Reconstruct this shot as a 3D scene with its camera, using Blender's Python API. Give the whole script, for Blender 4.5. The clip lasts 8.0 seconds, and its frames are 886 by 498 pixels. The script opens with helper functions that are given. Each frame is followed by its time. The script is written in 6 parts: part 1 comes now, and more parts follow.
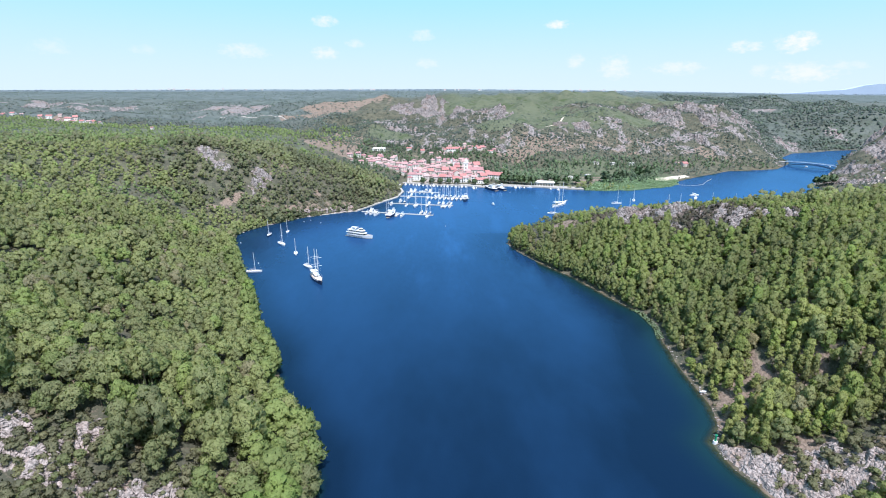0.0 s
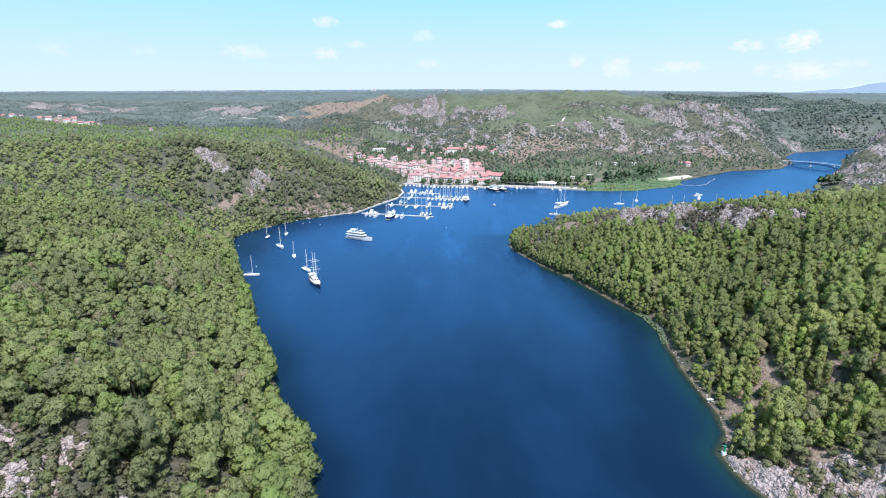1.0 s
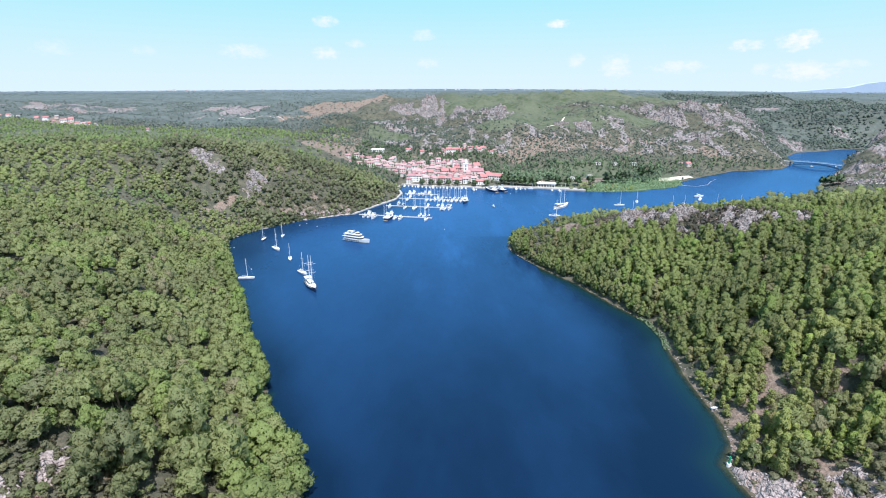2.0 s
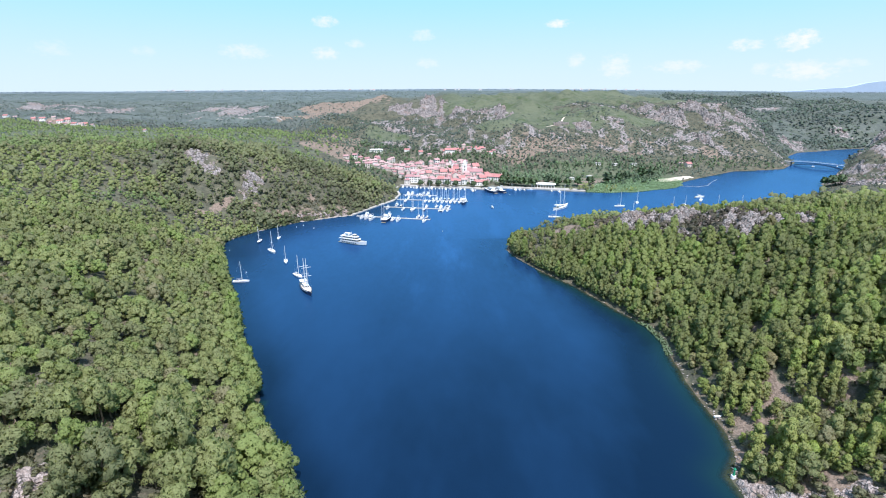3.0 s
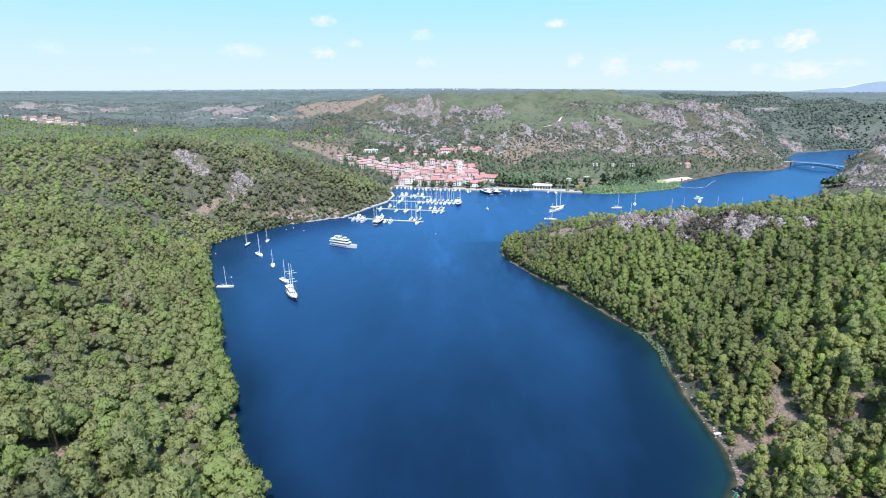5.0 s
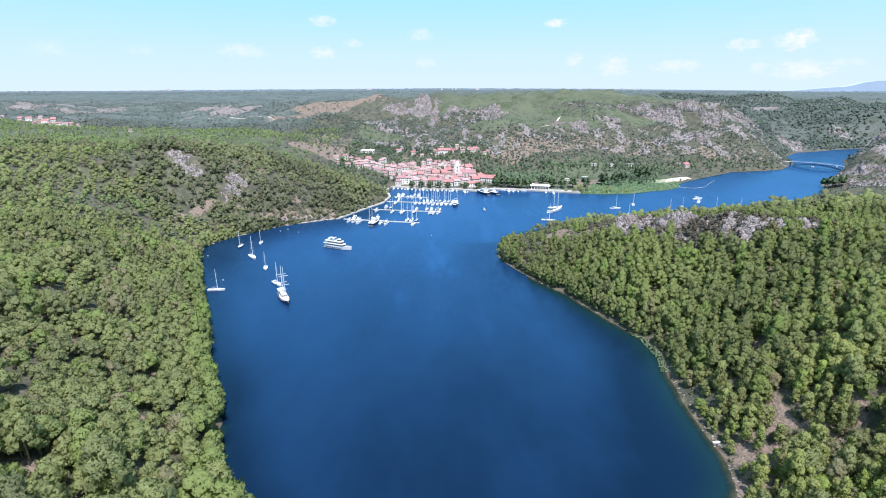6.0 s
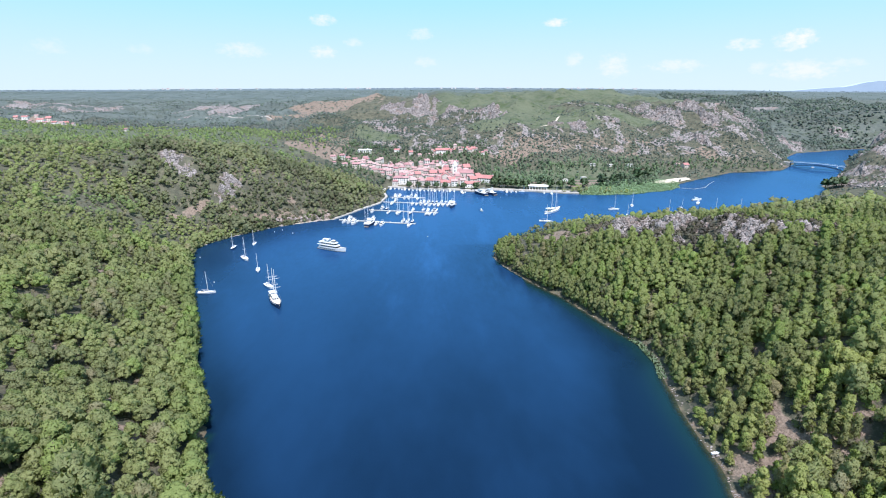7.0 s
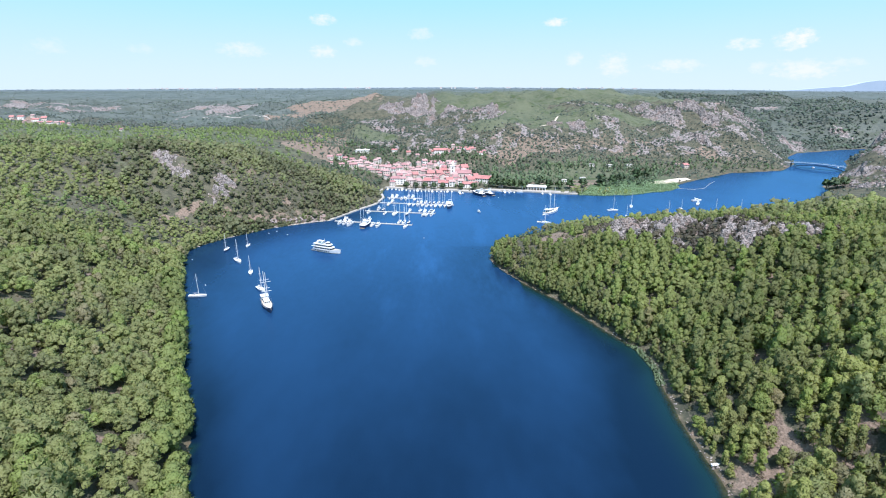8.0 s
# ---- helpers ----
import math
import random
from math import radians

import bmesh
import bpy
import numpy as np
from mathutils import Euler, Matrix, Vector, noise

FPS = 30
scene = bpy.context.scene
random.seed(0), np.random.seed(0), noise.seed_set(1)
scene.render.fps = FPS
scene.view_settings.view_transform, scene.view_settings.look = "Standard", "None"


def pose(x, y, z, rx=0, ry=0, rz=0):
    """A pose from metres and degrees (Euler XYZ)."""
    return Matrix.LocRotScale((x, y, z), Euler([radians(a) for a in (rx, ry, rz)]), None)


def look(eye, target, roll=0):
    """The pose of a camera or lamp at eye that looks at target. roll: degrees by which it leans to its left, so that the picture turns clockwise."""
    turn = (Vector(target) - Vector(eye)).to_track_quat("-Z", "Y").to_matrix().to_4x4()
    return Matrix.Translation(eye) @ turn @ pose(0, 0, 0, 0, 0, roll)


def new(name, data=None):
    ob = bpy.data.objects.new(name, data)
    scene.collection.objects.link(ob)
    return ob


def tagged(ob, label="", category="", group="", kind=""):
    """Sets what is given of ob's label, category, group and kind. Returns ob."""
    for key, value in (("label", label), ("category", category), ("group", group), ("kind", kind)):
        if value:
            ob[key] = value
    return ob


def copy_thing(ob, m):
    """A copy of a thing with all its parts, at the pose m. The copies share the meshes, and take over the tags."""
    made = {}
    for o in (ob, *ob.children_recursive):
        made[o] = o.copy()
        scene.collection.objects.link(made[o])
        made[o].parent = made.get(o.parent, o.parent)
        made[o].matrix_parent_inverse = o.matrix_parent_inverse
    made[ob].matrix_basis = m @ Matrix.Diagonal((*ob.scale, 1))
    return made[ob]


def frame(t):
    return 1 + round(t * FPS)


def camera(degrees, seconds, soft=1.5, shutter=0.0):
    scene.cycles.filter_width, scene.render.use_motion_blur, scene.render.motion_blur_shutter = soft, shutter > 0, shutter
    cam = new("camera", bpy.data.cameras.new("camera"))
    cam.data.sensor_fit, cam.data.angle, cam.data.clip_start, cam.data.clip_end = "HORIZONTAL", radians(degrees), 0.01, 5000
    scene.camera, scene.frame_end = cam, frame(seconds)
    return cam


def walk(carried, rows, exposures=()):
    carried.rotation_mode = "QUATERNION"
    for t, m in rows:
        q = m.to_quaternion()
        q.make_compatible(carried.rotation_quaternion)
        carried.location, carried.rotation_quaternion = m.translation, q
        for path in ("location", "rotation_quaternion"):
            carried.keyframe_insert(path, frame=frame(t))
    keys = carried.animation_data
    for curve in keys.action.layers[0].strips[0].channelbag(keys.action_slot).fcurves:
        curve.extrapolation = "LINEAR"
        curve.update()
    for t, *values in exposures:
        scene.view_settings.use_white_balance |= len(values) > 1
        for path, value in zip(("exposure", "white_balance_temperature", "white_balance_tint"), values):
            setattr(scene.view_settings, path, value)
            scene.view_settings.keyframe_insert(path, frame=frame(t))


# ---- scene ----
cam = camera(82.8, 8.0, soft=1.0)
EXPOSURE, KELVIN, TINT = 0.8, 6050, 18
PATH = [
    (0, (-0.545, -0.569, 119.968), (-0.527, 1.338, 119.367), 0.2),
    (0.5, (-0.116, 2.337, 119.999), (-0.101, 4.245, 119.398), 0.1),
    (1, (0.359, 5.247, 120.043), (0.371, 7.154, 119.442), -0.0),
    (1.5, (0.95, 8.078, 120.101), (0.963, 9.985, 119.499), -0.0),
    (3, (3.245, 16.387, 120.33), (3.258, 18.294, 119.728), -0.1),
    (3.5, (4.193, 19.045, 120.336), (4.208, 20.952, 119.733), -0.1),
    (4, (5.333, 21.684, 120.319), (5.348, 23.591, 119.717), -0.1),
    (4.5, (6.702, 24.404, 120.276), (6.72, 26.311, 119.673), -0.0),
    (6, (11.363, 32.452, 119.965), (11.383, 34.358, 119.361), -0.1),
    (6.5, (12.99, 35.232, 119.908), (13.012, 37.138, 119.303), -0.0),
    (7, (14.598, 38.123, 119.874), (14.619, 40.029, 119.268), -0.0),
    (7.5, (16.166, 41.038, 119.851), (16.187, 42.944, 119.245), -0.0),
    (8, (17.666, 43.885, 119.827), (17.687, 45.79, 119.22), -0.0),
]
walk(cam, [(t, look(eye, target, roll)) for t, eye, target, roll in PATH], exposures=((0, EXPOSURE, KELVIN, TINT), (8, EXPOSURE, KELVIN, TINT)))

# ---- world, sun ----
SUN_TURN, SUN_HIGH = 160.0, 65.0      # degrees clockwise from straight ahead; degrees above the horizon


def link(tree, a, out, b, into):
    tree.links.new(a.outputs[out], b.inputs[into])


def mathnode(tree, op, a, b=0.0, c=0.0, clamp=False):
    n = tree.nodes.new("ShaderNodeMath")
    n.operation, n.use_clamp = op, clamp
    for i, v in enumerate((a, b, c)):
        if isinstance(v, (int, float)):
            n.inputs[i].default_value = v
        else:
            tree.links.new(v, n.inputs[i])
    return n.outputs[0]


def mixnode(tree, fac, a, b, blend="MIX"):
    n = tree.nodes.new("ShaderNodeMix")
    n.data_type, n.blend_type = "RGBA", blend
    for i, v in ((0, fac), (6, a), (7, b)):
        if isinstance(v, (int, float)):
            n.inputs[i].default_value = v
        elif isinstance(v, tuple):
            n.inputs[i].default_value = (*v, 1)
        else:
            tree.links.new(v, n.inputs[i])
    return n.outputs[2]


def noisenode(tree, scale, detail=3.0, rough=0.55, vector=None, kind="NOISE"):
    if kind == "VORONOI":
        n = tree.nodes.new("ShaderNodeTexVoronoi")
        n.inputs["Scale"].default_value = scale
        out = n.outputs["Distance"]
    else:
        n = tree.nodes.new("ShaderNodeTexNoise")
        n.inputs["Scale"].default_value = scale
        n.inputs["Detail"].default_value = detail
        n.inputs["Roughness"].default_value = rough
        out = n.outputs["Fac"]
    if vector is not None:
        tree.links.new(vector, n.inputs["Vector"])
    return out


def ramp(tree, fac, lo, hi):
    n = tree.nodes.new("ShaderNodeMapRange")
    n.inputs[1].default_value, n.inputs[2].default_value = lo, hi
    n.interpolation_type = "SMOOTHSTEP"
    tree.links.new(fac, n.inputs[0])
    return n.outputs[0]


def make_world():
    w = bpy.data.worlds.new("sky")
    scene.world = w
    w.use_nodes = True
    t = w.node_tree
    bg = t.nodes["Background"]
    sky = t.nodes.new("ShaderNodeTexSky")
    sky.sky_type, sky.sun_disc = "NISHITA", False
    sky.sun_elevation, sky.sun_rotation = radians(SUN_HIGH), radians(SUN_TURN)
    sky.altitude, sky.air_density, sky.dust_density, sky.ozone_density = 100, 1.0, 0.6, 1.0
    colour = mixnode(t, 1.0, sky.outputs["Color"], SKY_TINT, "MULTIPLY")
    # pale summer haze low over the horizon, cyan above it
    co = t.nodes.new("ShaderNodeTexCoord")
    sep = t.nodes.new("ShaderNodeSeparateXYZ")
    link(t, co, "Generated", sep, 0)
    turn = mathnode(t, "MULTIPLY", mathnode(t, "ARCTAN2", sep.outputs[0], sep.outputs[1]), 57.2958)
    high = mathnode(t, "MULTIPLY", mathnode(t, "ARCSINE", sep.outputs[2]), 57.2958)
    haze = mixnode(t, ramp(t, high, -1.0, 12.0), SKY_LOW, SKY_HIGH)
    colour = mixnode(t, ramp(t, high, 18.0, 65.0), haze, colour)
    # small fair-weather clouds: turn and height in degrees, half width and half height in degrees, thickness
    stretch = t.nodes.new("ShaderNodeMapping")
    stretch.inputs["Scale"].default_value = (1, 1, 1.8)
    link(t, co, "Generated", stretch, 0)
    puffs = noisenode(t, 70.0, 5.0, 0.62, stretch.outputs[0])
    puffs = mathnode(t, "MULTIPLY_ADD", puffs, 3.2, -1.6)
    cover = None
    for a, h, wide, tall, thick in CLOUDS:
        dx = mathnode(t, "DIVIDE", mathnode(t, "SUBTRACT", turn, a), wide)
        dy = mathnode(t, "DIVIDE", mathnode(t, "SUBTRACT", high, h), tall)
        r = mathnode(t, "ADD", mathnode(t, "MULTIPLY", dx, dx), mathnode(t, "MULTIPLY", dy, dy))
        m = mathnode(t, "SUBTRACT", mathnode(t, "SUBTRACT", 1.15, r), mathnode(t, "MULTIPLY", puffs, -1.0))
        m = mathnode(t, "MULTIPLY", ramp(t, m, 0.0, 1.6), min(1.0, thick * 1.35))
        cover = m if cover is None else mathnode(t, "MAXIMUM", cover, m)
    colour = mixnode(t, cover, colour, CLOUD_WHITE)
    t.links.new(colour, bg.inputs["Color"])
    bg.inputs["Strength"].default_value = SKY_STRENGTH


SKY_TINT, SKY_STRENGTH, CLOUD_WHITE = (1.75, 1.8, 1.7), 0.105, (5.4, 5.55, 5.65)
SKY_LOW, SKY_HIGH = (4.15, 5.08, 5.3), (2.15, 4.68, 5.22)
CLOUDS = [(-11.8, 6.7, 1.44, 0.59, 0.6), (12.2, 6.5, 1.44, 0.42, 0.9), (33.7, 4.2, 1.78, 0.94, 0.95), (29.7, 4.0, 1.7, 0.59, 0.6), (34.7, 1.7, 2.89, 0.94, 0.55), (18.4, 2.3, 1.7, 1.27, 0.5),
          (24.1, 2.2, 2.72, 0.68, 0.45), (-19.9, 3.7, 2.55, 0.77, 0.42), (-11.9, 3.7, 1.53, 0.68, 0.5), (-1.7, 5.5, 1.44, 0.77, 0.4), (14.3, 2.9, 1.02, 0.77, 0.42), (-1.2, 2.8, 1.27, 0.59, 0.33),
          (-8.8, 4.6, 1.02, 0.51, 0.38), (-35.6, 3.5, 1.53, 0.77, 0.24), (31.2, 1.9, 0.85, 0.68, 0.35), (37.5, 2.2, 1.7, 0.42, 0.3), (-28.6, 3.5, 1.19, 0.51, 0.2)]
make_world()
sun = new("sun", bpy.data.lights.new("sun", "SUN"))
sun.data.energy, sun.data.angle, sun.data.color = 4.8, radians(0.53), (1.0, 0.95, 0.87)
sun_from = Vector((math.sin(radians(SUN_TURN)) * math.cos(radians(SUN_HIGH)), math.cos(radians(SUN_TURN)) * math.cos(radians(SUN_HIGH)), math.sin(radians(SUN_HIGH))))
sun.matrix_world = look(sun_from * 400, (0, 0, 0))


# ---- materials ----
def material(name, rough=0.6, metal=0.0, spec=0.4):
    m = bpy.data.materials.new(name)
    m.use_nodes = True
    b = m.node_tree.nodes["Principled BSDF"]
    b.inputs["Roughness"].default_value, b.inputs["Metallic"].default_value = rough, metal
    b.inputs["Specular IOR Level"].default_value = spec
    return m, m.node_tree, b


def bump(t, b, height, strength, distance):
    n = t.nodes.new("ShaderNodeBump")
    n.inputs["Strength"].default_value, n.inputs["Distance"].default_value = strength, distance
    t.links.new(height, n.inputs["Height"])
    link(t, n, "Normal", b, "Normal")


def where(t):
    return t.nodes.new("ShaderNodeNewGeometry").outputs["Position"]


def attribute(t, name):
    n = t.nodes.new("ShaderNodeAttribute")
    n.attribute_name = name
    return n.outputs["Fac"]


def worn(name, dark, light, scale=2.0, rough=0.7, metal=0.0, relief=0.0, spread=0.0, tint=None):
    """Two tones broken up by noise at two scales; spread: how far single objects differ towards tint."""
    m, t, b = material(name, rough, metal)
    p = where(t)
    f = mathnode(t, "ADD", mathnode(t, "MULTIPLY", noisenode(t, scale, 4.0, 0.6, p), 0.6), mathnode(t, "MULTIPLY", noisenode(t, scale * 0.13, 2.0, 0.5, p), 0.4))
    c = mixnode(t, ramp(t, f, 0.32, 0.68), dark, light)
    if spread:
        o = t.nodes.new("ShaderNodeObjectInfo")
        c = mixnode(t, mathnode(t, "MULTIPLY", o.outputs["Random"], spread), c, tint)
    t.links.new(c, b.inputs["Base Color"])
    if relief:
        bump(t, b, noisenode(t, scale * 1.7, 5.0, 0.65, p), 0.8, relief)
    return m


def leafy(name, deep, fresh, dry, through_light=0.25, lace=0.0):
    """Foliage: tone differs from tree to tree and from tuft to tuft."""
    m, t, b = material(name, 0.55, 0.0, 0.25)
    o = t.nodes.new("ShaderNodeObjectInfo")
    g = t.nodes.new("ShaderNodeNewGeometry")
    tone = mathnode(t, "FRACT", mathnode(t, "ADD", attribute(t, "tone"), o.outputs["Random"]))
    p = g.outputs["Position"]
    stand = noisenode(t, 0.017, 3.0, 0.6, p)
    f = mathnode(t, "ADD", mathnode(t, "MULTIPLY", tone, 0.36), mathnode(t, "MULTIPLY", g.outputs["Random Per Island"], 0.14))
    f = mathnode(t, "ADD", f, mathnode(t, "MULTIPLY_ADD", stand, 2.9, -1.2))
    c = mixnode(t, ramp(t, f, 0.05, 0.95), deep, fresh)
    c = mixnode(t, mathnode(t, "MULTIPLY", ramp(t, tone, 0.87, 1.0), 0.5), c, dry)
    kind = mathnode(t, "FRACT", mathnode(t, "MULTIPLY", tone, 7.31))
    c = mixnode(t, mathnode(t, "MULTIPLY", ramp(t, kind, 0.72, 0.95), 0.75), c, mixnode(t, 1.0, c, (0.93, 1.1, 0.8), "MULTIPLY"))
    c = mixnode(t, mathnode(t, "MULTIPLY", ramp(t, kind, 0.3, 0.08), 0.5), c, mixnode(t, 1.0, c, (0.95, 0.94, 1.1), "MULTIPLY"))
    grain = noisenode(t, 3.3, 4.0, 0.75, p)
    c = mixnode(t, mathnode(t, "MULTIPLY", ramp(t, grain, 0.54, 0.38), 0.5), c, mixnode(t, 1.0, c, (0.58, 0.6, 0.62), "MULTIPLY"))
    c = mixnode(t, mathnode(t, "MULTIPLY", ramp(t, grain, 0.54, 0.68), 0.6), c, mixnode(t, 1.0, c, (1.34, 1.36, 1.2), "MULTIPLY"))
    bump(t, b, grain, 0.7, 0.3)
    t.links.new(c, b.inputs["Base Color"])
    tr = t.nodes.new("ShaderNodeBsdfTranslucent")
    t.links.new(mixnode(t, 1.0, c, (1.1, 1.15, 0.7), "MULTIPLY"), tr.inputs["Color"])
    mx = t.nodes.new("ShaderNodeMixShader")
    mx.inputs[0].default_value = through_light
    link(t, b, 0, mx, 1)
    link(t, tr, 0, mx, 2)
    link(t, mx, 0, t.nodes["Material Output"], 0)
    if lace:                                  # gaps between the needle sprays
        gaps = t.nodes.new("ShaderNodeMixShader")
        t.links.new(ramp(t, noisenode(t, 1.9, 3.0, 0.7, p), lace, lace - 0.05), gaps.inputs[0])
        link(t, mx, 0, gaps, 1)
        link(t, t.nodes.new("ShaderNodeBsdfTransparent"), 0, gaps, 2)
        link(t, gaps, 0, t.nodes["Material Output"], 0)
    return m


def limestone(name, dark, light, stain, scale):
    """Pale karst rock with dark fissures, brown stains and a rough face."""
    m, t, b = material(name, 0.92, 0.0, 0.2)
    p = where(t)
    warp = t.nodes.new("ShaderNodeTexNoise")
    warp.inputs["Scale"].default_value, warp.inputs["Detail"].default_value = scale * 0.8, 3.0
    t.links.new(p, warp.inputs["Vector"])
    add = t.nodes.new("ShaderNodeVectorMath")
    add.operation = "MULTIPLY_ADD"
    add.inputs[1].default_value = (1.6 / scale,) * 3
    t.links.new(warp.outputs["Color"], add.inputs[0])
    t.links.new(p, add.inputs[2])
    v = t.nodes.new("ShaderNodeTexVoronoi")
    v.feature = "DISTANCE_TO_EDGE"
    v.inputs["Scale"].default_value = scale
    t.links.new(add.outputs[0], v.inputs["Vector"])
    fine = noisenode(t, scale * 3.0, 5.0, 0.65, p)
    c = mixnode(t, ramp(t, fine, 0.3, 0.65), dark, light)
    c = mixnode(t, mathnode(t, "MULTIPLY", ramp(t, noisenode(t, scale * 0.3, 3.0, 0.6, p), 0.48, 0.7), 0.8), c, stain)
    c = mixnode(t, mathnode(t, "MULTIPLY", ramp(t, v.outputs["Distance"], 0.035, 0.0), 0.4), c, dark)
    t.links.new(c, b.inputs["Base Color"])
    bump(t, b, mathnode(t, "ADD", fine, mathnode(t, "MULTIPLY", ramp(t, v.outputs["Distance"], 0.0, 0.15), 0.7)), 0.9, 0.35 / scale)
    return m


def ground_material():
    m, t, b = material("hillside ground", 0.9, 0.0, 0.2)
    p = where(t)
    fine, mid, broad = noisenode(t, 0.9, 4.0, 0.65, p), noisenode(t, 0.11, 4.0, 0.6, p), noisenode(t, 0.012, 3.0, 0.55, p)
    scrub = mixnode(t, ramp(t, mid, 0.38, 0.62), (0.052, 0.056, 0.04), (0.09, 0.09, 0.062))
    scrub = mixnode(t, ramp(t, fine, 0.52, 0.74), scrub, (0.13, 0.11, 0.086))
    soil = mixnode(t, ramp(t, fine, 0.35, 0.7), (0.125, 0.098, 0.078), (0.225, 0.178, 0.142))
    grass = mixnode(t, ramp(t, mid, 0.3, 0.7), (0.058, 0.075, 0.046), (0.096, 0.106, 0.068))
    grass = mixnode(t, ramp(t, noisenode(t, 0.06, 5.0, 0.7, p), 0.53, 0.6), grass, (0.05, 0.07, 0.032))
    grass = mixnode(t, ramp(t, broad, 0.45, 0.7), grass, (0.092, 0.106, 0.068))
    crack = noisenode(t, 0.32, 0, 0, p, "VORONOI")
    rock = mixnode(t, ramp(t, mathnode(t, "ADD", mathnode(t, "MULTIPLY", fine, 0.6), mathnode(t, "MULTIPLY", crack, 0.4)), 0.3, 0.62), (0.048, 0.045, 0.044), (0.23, 0.21, 0.205))
    rock = mixnode(t, ramp(t, noisenode(t, 0.05, 3.0, 0.6, p), 0.5, 0.7), rock, (0.18, 0.135, 0.118))
    breakup = mathnode(t, "MULTIPLY_ADD", mathnode(t, "ADD", mathnode(t, "MULTIPLY", mid, 0.6), mathnode(t, "MULTIPLY", noisenode(t, 0.035, 5.0, 0.65, p), 0.4)), 2.2, -1.1)
    c = mixnode(t, ramp(t, mathnode(t, "ADD", attribute(t, "grass"), breakup), 0.35, 0.65), scrub, grass)
    # distance haze, put into the base colour of the far slopes
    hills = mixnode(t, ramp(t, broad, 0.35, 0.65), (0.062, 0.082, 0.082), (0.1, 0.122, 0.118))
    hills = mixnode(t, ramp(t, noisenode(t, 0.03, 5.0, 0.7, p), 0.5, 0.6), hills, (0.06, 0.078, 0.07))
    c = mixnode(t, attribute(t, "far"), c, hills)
    # a stronger haze blue coloured over the plateau's outer edge
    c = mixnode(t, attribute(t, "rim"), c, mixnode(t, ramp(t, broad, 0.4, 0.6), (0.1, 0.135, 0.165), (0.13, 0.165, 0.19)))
    c = mixnode(t, ramp(t, mathnode(t, "ADD", attribute(t, "soil"), breakup), 0.4, 0.6), c, soil)
    c = mixnode(t, ramp(t, mathnode(t, "ADD", attribute(t, "rock"), breakup), 0.4, 0.58), c, rock)
    c = mixnode(t, attribute(t, "bed"), c, mixnode(t, ramp(t, mid, 0.35, 0.65), (0.05, 0.046, 0.032), (0.115, 0.09, 0.06)))
    t.links.new(c, b.inputs["Base Color"])
    bump(t, b, mathnode(t, "ADD", fine, mathnode(t, "MULTIPLY", mid, 3.0)), 0.9, 0.8)
    return m


